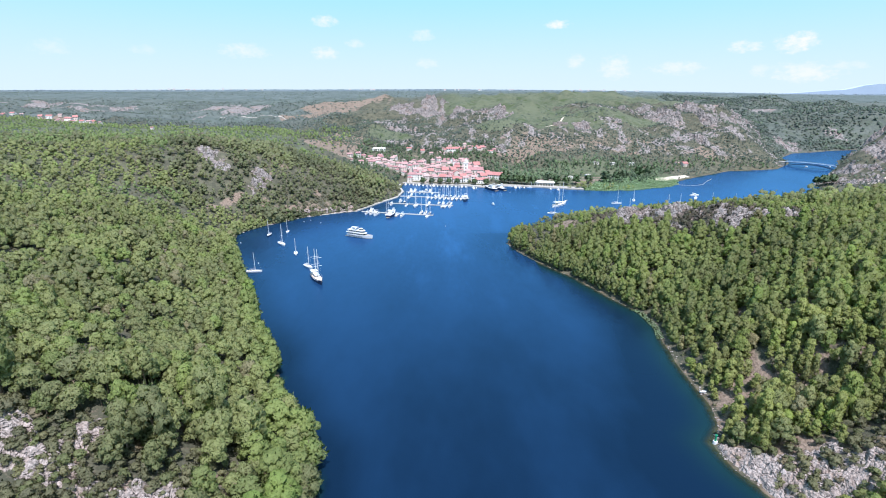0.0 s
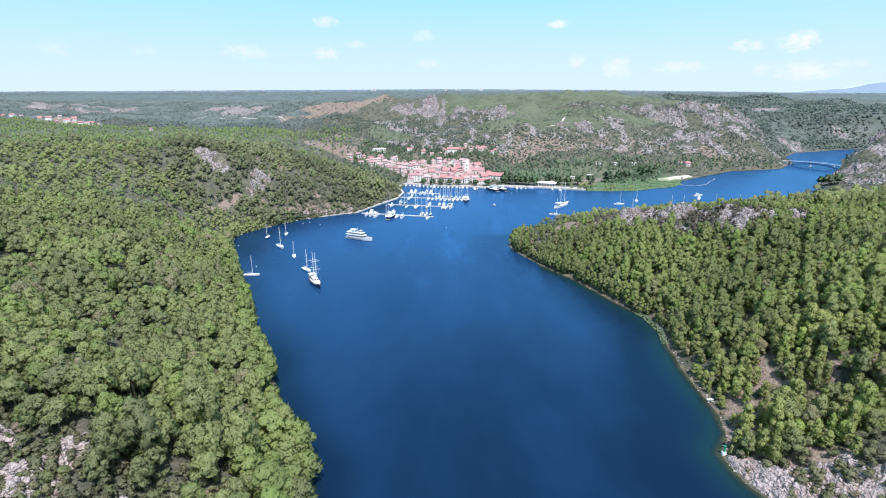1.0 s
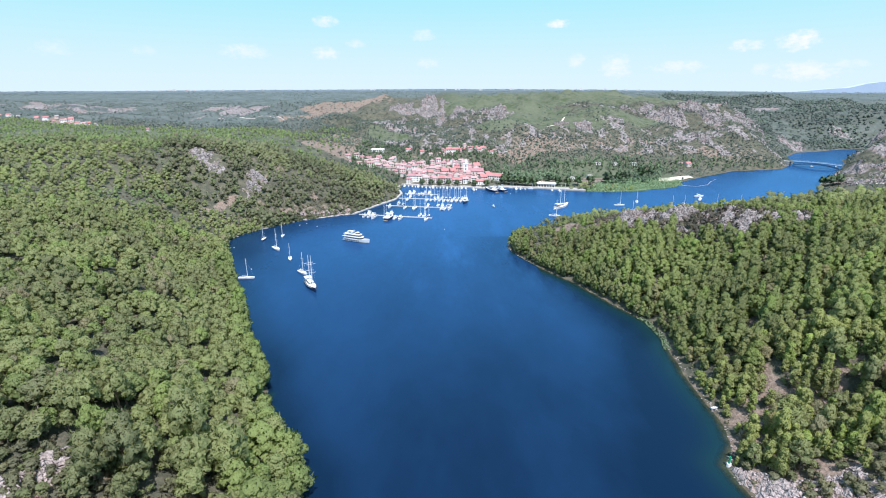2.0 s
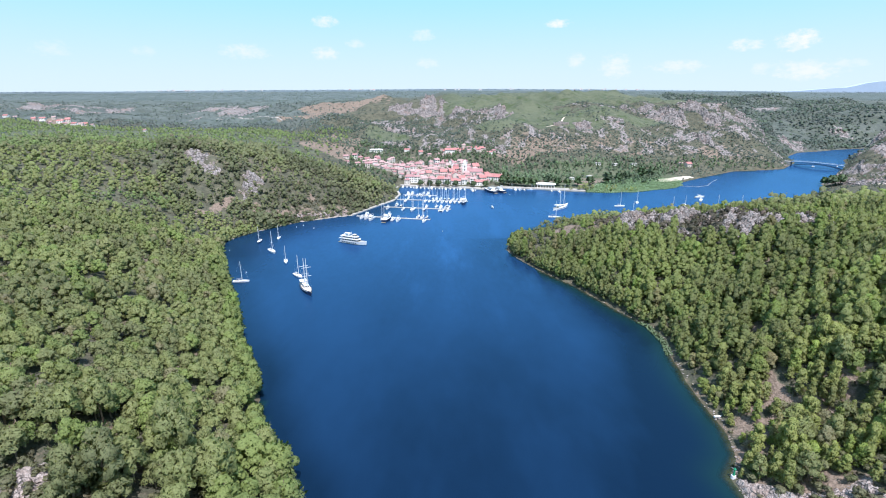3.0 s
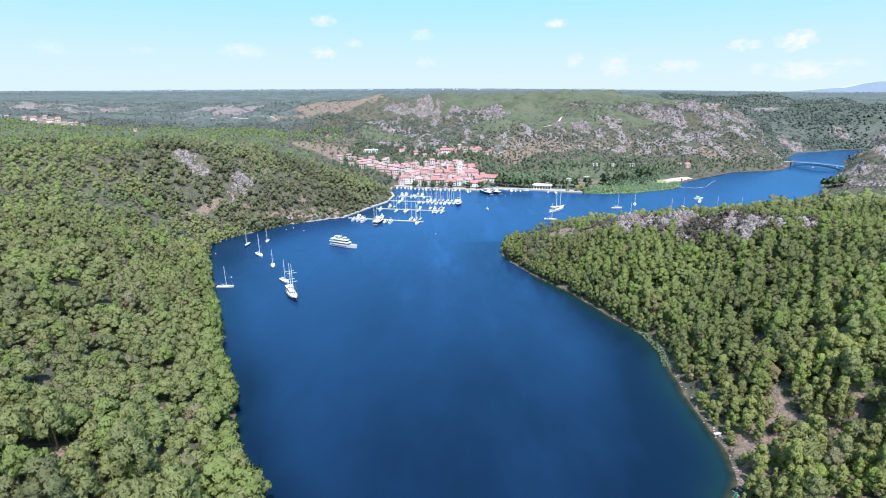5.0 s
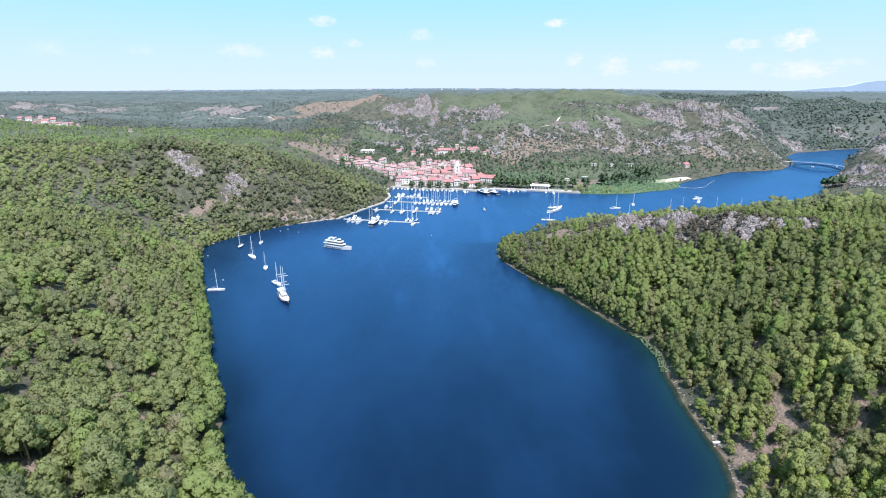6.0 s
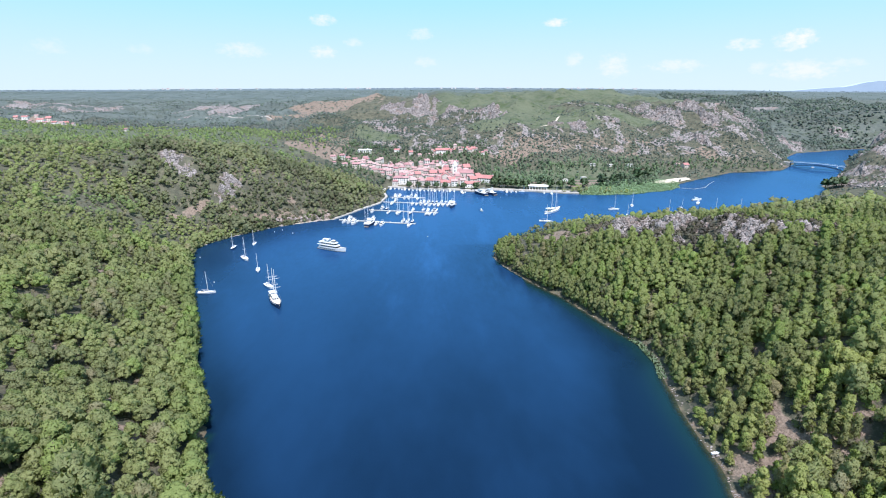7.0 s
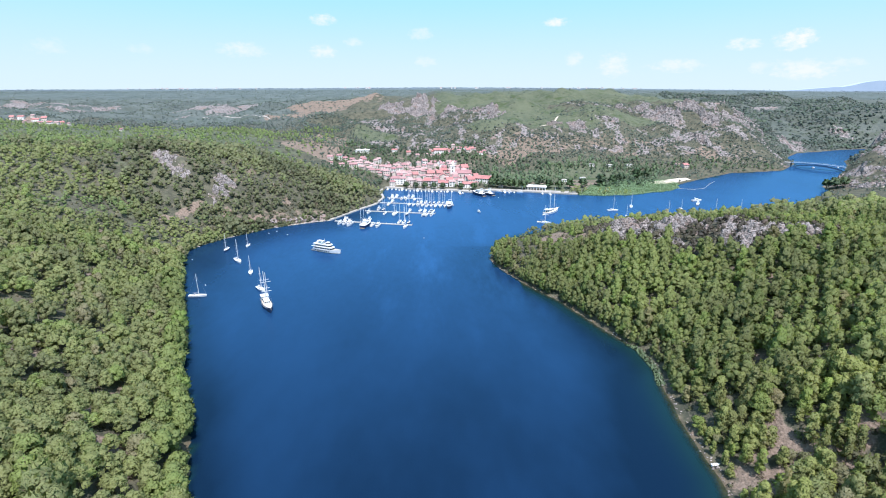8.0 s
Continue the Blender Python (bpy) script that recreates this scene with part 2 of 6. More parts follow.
def water_material():
    m, t, b = material("sea water", 1.0, 0.0, 0.0)
    p = where(t)
    lay = t.nodes.new("ShaderNodeMapping")
    lay.inputs["Scale"].default_value, lay.inputs["Rotation"].default_value = (1.0, 0.45, 1.0), (0, 0, 0.5)
    t.links.new(p, lay.inputs[0])
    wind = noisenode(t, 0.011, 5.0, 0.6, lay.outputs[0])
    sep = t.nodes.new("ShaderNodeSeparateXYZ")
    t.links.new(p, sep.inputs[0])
    # water colour brightens up the inlet, standing in for grazing sky reflection
    sky_sheen = mathnode(t, "ADD", mathnode(t, "MULTIPLY", ramp(t, wind, 0.35, 0.7), 0.22), mathnode(t, "MULTIPLY", ramp(t, sep.outputs[1], 110.0, 520.0), 0.78))
    flow = t.nodes.new("ShaderNodeMapping")
    flow.inputs["Scale"].default_value, flow.inputs["Rotation"].default_value = (1.0, 0.2, 1.0), (0, 0, -0.3)
    t.links.new(p, flow.inputs[0])
    # paler streaks: the sheen of wind lanes put into the colour
    lane_sheen = ramp(t, noisenode(t, 0.045, 6.0, 0.62, flow.outputs[0]), 0.46, 0.74)
    lane_sheen = mathnode(t, "MULTIPLY", lane_sheen, mathnode(t, "MULTIPLY", ramp(t, sep.outputs[1], 220.0, 380.0), ramp(t, sep.outputs[0], -70.0, 0.0)))
    sky_sheen = mathnode(t, "ADD", sky_sheen, mathnode(t, "MULTIPLY", lane_sheen, 0.4))
    # small waves coloured lighter and darker, as their glints would be
    chop_sheen = noisenode(t, 0.3, 3.0, 0.65, lay.outputs[0])
    sky_sheen = mathnode(t, "ADD", sky_sheen, mathnode(t, "MULTIPLY", mathnode(t, "MULTIPLY_ADD", chop_sheen, 0.36, -0.18), ramp(t, sep.outputs[1], 200.0, 450.0)))
    # darker along the banks: the trees' reflection painted into the water colour
    sky_sheen = mathnode(t, "SUBTRACT", sky_sheen, mathnode(t, "MULTIPLY", attribute(t, "bank_dark"), 0.5))
    deep = mixnode(t, sky_sheen, (0.0024, 0.0102, 0.0262), (0.014, 0.057, 0.152))
    c = mixnode(t, ramp(t, attribute(t, "shallow"), 0.08, 0.72), deep, (0.0048, 0.0205, 0.0235))
    t.links.new(c, b.inputs["Base Color"])
    ripple, swell = noisenode(t, 1.1, 4.0, 0.6, p), noisenode(t, 0.16, 3.0, 0.5, p)
    calm = ramp(t, noisenode(t, 0.02, 4.0, 0.6, p), 0.35, 0.65)
    gloss = t.nodes.new("ShaderNodeBsdfGlossy")
    gloss.inputs["Color"].default_value, gloss.inputs["Roughness"].default_value = (0.31, 0.55, 0.88, 1), 0.2
    bump(t, gloss, mathnode(t, "ADD", mathnode(t, "MULTIPLY", ripple, mathnode(t, "MULTIPLY_ADD", calm, 0.6, 0.4)), mathnode(t, "MULTIPLY", swell, 1.4)), 0.4, 0.22)
    fres = t.nodes.new("ShaderNodeFresnel")
    fres.inputs["IOR"].default_value = 1.33
    wet = t.nodes.new("ShaderNodeMixShader")
    link(t, fres, 0, wet, 0)
    link(t, b, 0, wet, 1)
    link(t, gloss, 0, wet, 2)
    tr = t.nodes.new("ShaderNodeBsdfTransparent")
    tr.inputs[0].default_value = (0.75, 0.84, 0.72, 1)
    mx = t.nodes.new("ShaderNodeMixShader")
    t.links.new(mathnode(t, "MULTIPLY", ramp(t, attribute(t, "shallow"), 0.6, 0.97), 0.8), mx.inputs[0])
    link(t, wet, 0, mx, 1)
    link(t, tr, 0, mx, 2)
    link(t, mx, 0, t.nodes["Material Output"], 0)
    return m


GROUND, WATER = ground_material(), water_material()
PINE = leafy("pine needles", (0.173, 0.193, 0.092), (0.256, 0.295, 0.119), (0.27, 0.215, 0.16), 0.46, 0.46)
SHOREGREEN = leafy("fresh shore leaves", (0.16, 0.2, 0.072), (0.225, 0.285, 0.095), (0.22, 0.24, 0.1), 0.45, 0.44)
HEADWOOD = leafy("headland pine needles", (0.112, 0.127, 0.07), (0.2, 0.222, 0.112), (0.2, 0.16, 0.13), 0.4, 0.46)
YOUNGPINE = leafy("young pine needles", (0.218, 0.242, 0.096), (0.315, 0.36, 0.122), (0.33, 0.25, 0.18), 0.52, 0.47)
EASTPINE = leafy("eastern pine needles", (0.163, 0.191, 0.08), (0.242, 0.294, 0.103), (0.25, 0.195, 0.13), 0.52, 0.46)
HILLGREEN = leafy("hilltop leaves", (0.155, 0.205, 0.088), (0.212, 0.274, 0.112), (0.19, 0.2, 0.1), 0.42, 0.44)
# dark leaf greens with a little distance haze mixed into them
HILLWOOD = leafy("faintly hazed hill oak and pine leaves", (0.041, 0.059, 0.051), (0.084, 0.112, 0.084), (0.118, 0.116, 0.102), 0.15)
SCRUB = leafy("dry scrub leaves", (0.088, 0.086, 0.056), (0.17, 0.16, 0.1), (0.21, 0.155, 0.12), 0.25, 0.46)
PARKGREEN = leafy("park leaves", (0.06, 0.095, 0.055), (0.125, 0.182, 0.1), (0.15, 0.17, 0.1), 0.25)
BROAD = leafy("broad leaves", (0.045, 0.075, 0.042), (0.088, 0.136, 0.064), (0.11, 0.14, 0.08), 0.25)
REED = leafy("reeds", (0.19, 0.29, 0.175), (0.235, 0.345, 0.21), (0.25, 0.335, 0.21), 0.3)
MAQUIS = leafy("maquis leaves", (0.135, 0.14, 0.08), (0.225, 0.228, 0.125), (0.27, 0.2, 0.15), 0.42, 0.46)
DARKSCRUB = leafy("dark thorn leaves", (0.048, 0.044, 0.034), (0.098, 0.09, 0.062), (0.13, 0.09, 0.075), 0.15, 0.44)
SEDGE = leafy("shore sedge", (0.085, 0.135, 0.075), (0.13, 0.19, 0.105), (0.15, 0.19, 0.11), 0.1)
BARK = worn("pine bark", (0.1, 0.07, 0.05), (0.24, 0.18, 0.13), 3.0, 0.9)
STONE = limestone("weathered limestone", (0.15, 0.132, 0.124), (0.4, 0.352, 0.332), (0.29, 0.215, 0.178), 0.4)
RIDGE = limestone("dark ridge limestone", (0.115, 0.102, 0.098), (0.345, 0.315, 0.305), (0.24, 0.185, 0.16), 0.25)
CLIFF = limestone("far limestone cliff", (0.085, 0.078, 0.077), (0.31, 0.282, 0.275), (0.21, 0.16, 0.142), 0.16)
PLASTER = worn("old plaster wall", (0.46, 0.42, 0.39), (0.68, 0.63, 0.59), 0.9, 0.85, spread=0.8, tint=(0.5, 0.4, 0.36))
WHITEWALL = worn("white plaster wall", (0.6, 0.58, 0.56), (0.78, 0.76, 0.73), 0.9, 0.85)
TILE = worn("terracotta roof tiles", (0.18, 0.078, 0.085), (0.32, 0.16, 0.168), 1.1, 0.85, relief=0.06, spread=0.8, tint=(0.38, 0.29, 0.275))
BRIGHTTILE = worn("new orange roof tiles", (0.27, 0.11, 0.105), (0.38, 0.178, 0.168), 1.1, 0.85, relief=0.06)
PANE = worn("dark window glass", (0.02, 0.025, 0.03), (0.05, 0.06, 0.07), 2.0, 0.12)
SHUTTER = worn("painted shutter wood", (0.07, 0.12, 0.09), (0.16, 0.22, 0.17), 3.0, 0.6, spread=0.6, tint=(0.25, 0.17, 0.1))
GEL = worn("white gelcoat", (0.5, 0.51, 0.52), (0.64, 0.64, 0.64), 0.7, 0.25)
NAVY = worn("dark blue hull paint", (0.012, 0.02, 0.05), (0.025, 0.04, 0.085), 1.0, 0.25)
TEAK = worn("weathered teak", (0.19, 0.145, 0.105), (0.32, 0.255, 0.19), 3.0, 0.6)
ALU = worn("anodised mast", (0.6, 0.61, 0.63), (0.78, 0.79, 0.8), 2.0, 0.35, 0.3)
CANVAS = worn("canvas cover", (0.03, 0.06, 0.15), (0.07, 0.11, 0.22), 3.0, 0.8, spread=0.7, tint=(0.6, 0.58, 0.52))
CONCRETE = worn("pale concrete", (0.26, 0.25, 0.235), (0.4, 0.385, 0.36), 0.8, 0.85)
QUAYSTONE = worn("quay paving stone", (0.22, 0.21, 0.195), (0.35, 0.335, 0.31), 0.6, 0.9)
ASPHALT = worn("dusty asphalt", (0.2, 0.19, 0.18), (0.36, 0.34, 0.31), 0.5, 0.9)
SAND = worn("pale beach gravel", (0.38, 0.33, 0.27), (0.55, 0.48, 0.4), 0.7, 0.95)
STEEL = worn("painted bridge steel", (0.1, 0.16, 0.27), (0.16, 0.23, 0.36), 0.6, 0.5, 0.2)
GREENPAINT = worn("green beacon paint", (0.01, 0.2, 0.1), (0.02, 0.3, 0.15), 3.0, 0.4)
# blue-grey air haze is painted into these three distant materials
HAZEWOOD = leafy("far wood leaves tinted with haze", (0.076, 0.1, 0.094), (0.115, 0.141, 0.127), (0.135, 0.14, 0.118), 0.2)
HAZERIM = leafy("far rim woods tinted with haze", (0.085, 0.118, 0.145), (0.12, 0.152, 0.175), (0.13, 0.15, 0.16), 0.2)
HAZEROCK = worn("far mountain tinted with haze", (0.28, 0.345, 0.44), (0.31, 0.375, 0.47), 0.004, 0.95)

# ---- the lie of the land: shores and hills on plan, in metres ----
EAST_SHORE = [(140, -900), (132, -100), (125, 59), (111, 106), (103, 124), (98, 138), (97, 149), (105, 158), (109, 174), (109, 185), (110, 206), (113, 228),
              (116, 240), (115, 259), (105, 279), (91, 316), (75, 343), (63, 370), (56, 394), (62, 416), (88, 452), (128, 479), (195, 498), (272, 515),
              (335, 529), (416, 580), (502, 647), (512, 678), (585, 744), (656, 813), (728, 917), (807, 978), (900, 1014), (1078, 1052), (1510, 1087)]
NORTH_SHORE = [(1495, 1189), (1069, 1141), (858, 1088), (779, 1053), (719, 1030), (648, 954), (619, 888), (550, 815), (521, 805), (459, 792), (390, 742), (354, 713),
               (331, 693), (302, 658), (248, 634), (203, 629), (179, 632), (128, 647), (84, 655), (57, 646), (39, 655), (-12, 662), (-47, 675)]
WEST_SHORE = [(-51, 649), (-44, 615), (-49, 581), (-63, 556), (-85, 511), (-102, 503), (-133, 484), (-161, 451), (-171, 435), (-178, 414), (-167, 389), (-137, 325),
              (-113, 281), (-96, 238), (-82, 215), (-73, 197), (-57, 160), (-42, 141), (-39, 121), (-47, 81), (-64, 0), (-84, -200), (-95, -900)]
SHORE = np.array(EAST_SHORE + NORTH_SHORE + WEST_SHORE, float)

WEST_HEIGHTS = [(-120, 165, 33), (-102, 130, 33), (-100, 108, 26), (-70, 100, 17), (-135, 112, 36), (-177, 226, 36), (-238, 318, 43), (-342, 438, 58), (-327, 504, 64), (-269, 444, 39),
                (-283, 518, 63), (-233, 464, 30), (-190, 513, 41), (-228, 514, 58), (-147, 515, 24), (-102, 534, 13), (-200, 307, 29), (-217, 405, 21),
                (-187, 336, 20), (-371, 477, 68), (-83, 187, 10), (-108, 175, 25), (-170, 120, 42), (-260, 200, 50), (-420, 350, 66), (-800, 500, 80), (-300, -100, 50), (-800, -300, 70)]
NORTHWEST_HEIGHTS = [(-755, 900, 70), (-577, 850, 66), (-516, 700, 62), (-335, 640, 58), (-526, 620, 62), (-271, 760, 62), (-207, 680, 50), (-170, 760, 42),
                     (-126, 600, 32), (-86, 580, 21), (-370, 1230, 49), (-288, 1400, 79), (-622, 1200, 43), (-1092, 1500, 71), (-731, 1800, 63), (-1359, 2200, 83),
                     (-875, 2500, 93), (-979, 1200, 66), (-280, 900, 48), (-153, 1030, 58), (-3000, 3000, 100), (-2500, 800, 90)]
NORTH_HEIGHTS = [(-105, 820, 31), (2, 820, 26), (65, 800, 27), (-29, 715, 12), (57, 700, 6), (95, 695, 5), (-115, 760, 22), (2, 780, 18), (8, 1080, 60), (10, 1300, 94), (-77, 920, 46), (99, 870, 44),
                 (190, 840, 40), (214, 930, 70), (278, 1220, 102), (285, 765, 6), (310, 805, 14), (317, 890, 45), (408, 870, 37), (551, 970, 67), (607, 1110, 93), (558, 890, 25), (109, 790, 12),
                 (434, 1070, 82), (314, 1020, 78), (215, 720, 3), (470, 830, 14), (1000, 1400, 65), (830, 1180, 24), (1262, 1600, 76), (332, 2500, 106), (922, 1800, 96)]
EAST_HEIGHTS = [(226, 267, 47), (186, 219, 38), (152, 176, 27), (142, 165, 13), (172, 235, 30), (100, 313, 10), (146, 268, 17), (122, 132, 9), (200, 290, 44), (150, 120, 20),
                (143, 405, 21), (188, 380, 31), (214, 345, 43), (258, 360, 40), (293, 380, 40), (389, 420, 36), (109, 425, 12), (522, 600, 13), (553, 660, 15),
                (592, 720, 38), (656, 750, 54), (616, 690, 44), (650, 690, 54), (570, 690, 28), (880, 975, 82), (835, 940, 72), (798, 928, 46), (850, 890, 74), (1028, 1200, 74), (700, 640, 45), (900, 820, 64), (300, 250, 52), (450, 330, 50), (700, 300, 60), (300, -200, 50), (480, 520, 22)]
FAR_HEIGHTS = [(1500, 900, 85), (1800, 0, 80), (-4800, 4700, 106), (-1900, 4700, 121), (37, 4700, 132), (1620, 4700, 124), (3600, 4700, 98), (5000, 3500, 98), (5000, 500, 100), (-5000, 500, 100), (-3000, -900, 90), (3000, -900, 90), (2300, 2500, 88)]
SPOTS = np.array(WEST_HEIGHTS + NORTHWEST_HEIGHTS + NORTH_HEIGHTS + EAST_HEIGHTS + FAR_HEIGHTS, float)


def shore_distance(x, y):
    """Metres to the shore: more than 0 on land, less on the water."""
    best, inside = np.full(x.shape, 1e9), np.zeros(x.shape, bool)
    for (ax, ay), (bx, by) in zip(SHORE, np.roll(SHORE, -1, 0)):
        ex, ey = bx - ax, by - ay
        s = np.clip(((x - ax) * ex + (y - ay) * ey) / (ex * ex + ey * ey), 0, 1)
        best = np.minimum(best, (x - ax - s * ex) ** 2 + (y - ay - s * ey) ** 2)
        if ay != by:
            inside ^= ((ay > y) != (by > y)) & (x < ex * (y - ay) / ey + ax)
    return np.where(inside, -1, 1) * np.sqrt(best)


def smooth(a, lo, hi):
    s = np.clip((a - lo) / (hi - lo), 0, 1)
    return s * s * (3 - 2 * s)


PERM = np.random.RandomState(5).permutation(4096)


def lattice(ix, iy):
    return PERM[(PERM[ix & 4095] + iy) & 4095] / 4095.0


def value_noise(x, y):
    ix, iy = np.floor(x).astype(int), np.floor(y).astype(int)
    fx, fy = x - ix, y - iy
    fx, fy = fx * fx * (3 - 2 * fx), fy * fy * (3 - 2 * fy)
    a = lattice(ix, iy) * (1 - fx) + lattice(ix + 1, iy) * fx
    b = lattice(ix, iy + 1) * (1 - fx) + lattice(ix + 1, iy + 1) * fx
    return a * (1 - fy) + b * fy


def fractal(x, y, size, octaves=4):
    total, amp = 0, 0.5
    for k in range(octaves):
        total = total + amp * (value_noise(x / size + 17.3 * k, y / size - 9.1 * k) - 0.5)
        size, amp = size * 0.47, amp * 0.52
    return total * 2


def quadric(ax, ay, bx, by):
    return np.sqrt((ax[:, None] - bx[None]) ** 2 + (ay[:, None] - by[None]) ** 2 + 18.0 ** 2)


def fit_hills():
    n = 8                                     # the shoreline, stepped out, holds the hills down to the water
    steps = []
    for (ax, ay), (bx, by) in zip(SHORE, np.roll(SHORE, -1, 0)):
        for k in range(max(1, min(n, int(math.hypot(bx - ax, by - ay) / 45)))):
            s = k / max(1, min(n, int(math.hypot(bx - ax, by - ay) / 45)))
            steps.append((ax + s * (bx - ax), ay + s * (by - ay), 1.0))
    base = np.vstack([SPOTS, np.array(steps)])
    k = quadric(base[:, 0], base[:, 1], base[:, 0], base[:, 1])
    lift = base[:, 2].mean()
    return base, np.linalg.solve(k + 1.2 * np.eye(len(base)) * -1, base[:, 2] - lift), lift


HILL_BASE, HILL_WEIGHTS, HILL_LIFT = fit_hills()


def elevation(x, y):
    x, y = np.asarray(x, float).ravel(), np.asarray(y, float).ravel()
    z = np.empty_like(x)
    for i in range(0, len(x), 20000):
        s = slice(i, i + 20000)
        z[s] = quadric(x[s], y[s], HILL_BASE[:, 0], HILL_BASE[:, 1]) @ HILL_WEIGHTS + HILL_LIFT
    d = shore_distance(x, y)
    town = smooth(d, 15, 60) * (1 - in_town(x, y))
    z = z + town * (fractal(x, y, 60) * 5 + fractal(x, y, 14, 3) * 1.4)
    slope = smooth(y, 830, 960) * smooth(d, 20, 120) * (1 - smooth(y, 1500, 2400))
    gully = np.abs(fractal(x, y * 0.7, 150, 4))
    z = z + slope * (gully * 44 - 10 + fractal(x, y, 28, 3) * 5)
    beach = np.minimum(np.maximum(d, 0), 30) * 0.12
    land = beach + (np.maximum(z, beach) - beach) * smooth(d, 0, np.where(x < 0, 5, 9))
    depth = np.where(d > -8, 0.1 * -d, 0.8 + 0.45 * (-d - 8))
    return np.where(d > 0, land, -np.minimum(depth, 14)), d


def oval(x, y, cx, cy, rx, ry, turn=0.0):
    """1 inside an oval patch on plan, fading to 0 over its rim."""
    wx, wy = fractal(x, y, 26, 3) * 0.5 * min(rx, ry), fractal(x + 500, y, 26, 3) * 0.5 * min(rx, ry)
    x, y = x + wx, y + wy
    c, s = math.cos(radians(turn)), math.sin(radians(turn))
    u, v = (x - cx) * c + (y - cy) * s, -(x - cx) * s + (y - cy) * c
    return 1 - smooth(np.sqrt((u / rx) ** 2 + (v / ry) ** 2), 0.7, 1.25)


def most(*a):
    return np.maximum.reduce(a)


def in_town(x, y):
    return most(oval(x, y, 15, 705, 95, 55), oval(x, y, -40, 755, 70, 50), oval(x, y, 53, 748, 60, 45))


def hamlet(x, y):
    return most(oval(x, y, -622, 895, 52, 36), oval(x, y, -795, 1072, 40, 22), oval(x, y, -915, 1135, 40, 40))


OUTCROPS = [(-104, 107, 22, 5, -14), (-98, 117, 7, 5, 60), (-117, 117, 9, 4, -25), (-82, 104.5, 14, 4, 5), (-70, 107, 6, 3, 0), (126, 127, 24, 13, -10), (104, 132, 6, 19, 25),
            (168, 345, 60, 22, -56), (190, 318, 34, 17, -50), (208, 304, 20, 15, -45), (-230, 511, 25, 11, -25), (-178, 498, 8, 5, 0), (-184, 486, 5, 7, 20), (-180, 511, 11, 6, -15)]


def bare_rock(x, y):
    near = most(*[oval(x, y, *o) for o in OUTCROPS]) * 0.25
    crags = most(oval(x, y, -1120, 1560, 190, 170) * 1.25, oval(x, y, -600, 1620, 130, 260) * 1.25, oval(x, y, -50, 1240, 75, 90), oval(x, y, 32, 1134, 60, 75), oval(x, y, 99, 1056, 45, 90), oval(x, y, -112, 1029, 63, 70) * 0.75,
                 oval(x, y, 291, 930, 52, 34), oval(x, y, 424, 1086, 45, 30), oval(x, y, 478, 1014, 62, 75), oval(x, y, 585, 1060, 75, 100, 30), oval(x, y, 650, 1100, 50, 90), oval(x, y, 456, 894, 44, 42),
                 oval(x, y, 751, 1064, 60, 26), oval(x, y, 918, 1420, 110, 120) * 0.8, oval(x, y, 959, 1161, 70, 50), oval(x, y, 219, 884, 32, 24) * 0.8, oval(x, y, 119, 823, 34, 24))
    streaks = fractal(x * 1.5, y * 0.55, 38, 4)
    band = smooth(y, 800, 850) * (1 - smooth(y, 1100, 1200)) * smooth(x, -180, -60) * (1 - smooth(x, 640, 720)) * (1 - 0.8 * meadow(x, y))
    bluff = most(oval(x, y, 575, 690, 60, 60, 45), oval(x, y, 640, 725, 60, 60), oval(x, y, 825, 940, 50, 40))
    return most(near, crags * np.clip(0.54 + streaks * 2.6, 0, 1), band * np.clip(0.22 + fractal(x * 1.4, y * 0.7, 16, 4) * 2.4, 0, 0.75), bluff * np.clip(0.85 + streaks * 1.6, 0, 1))

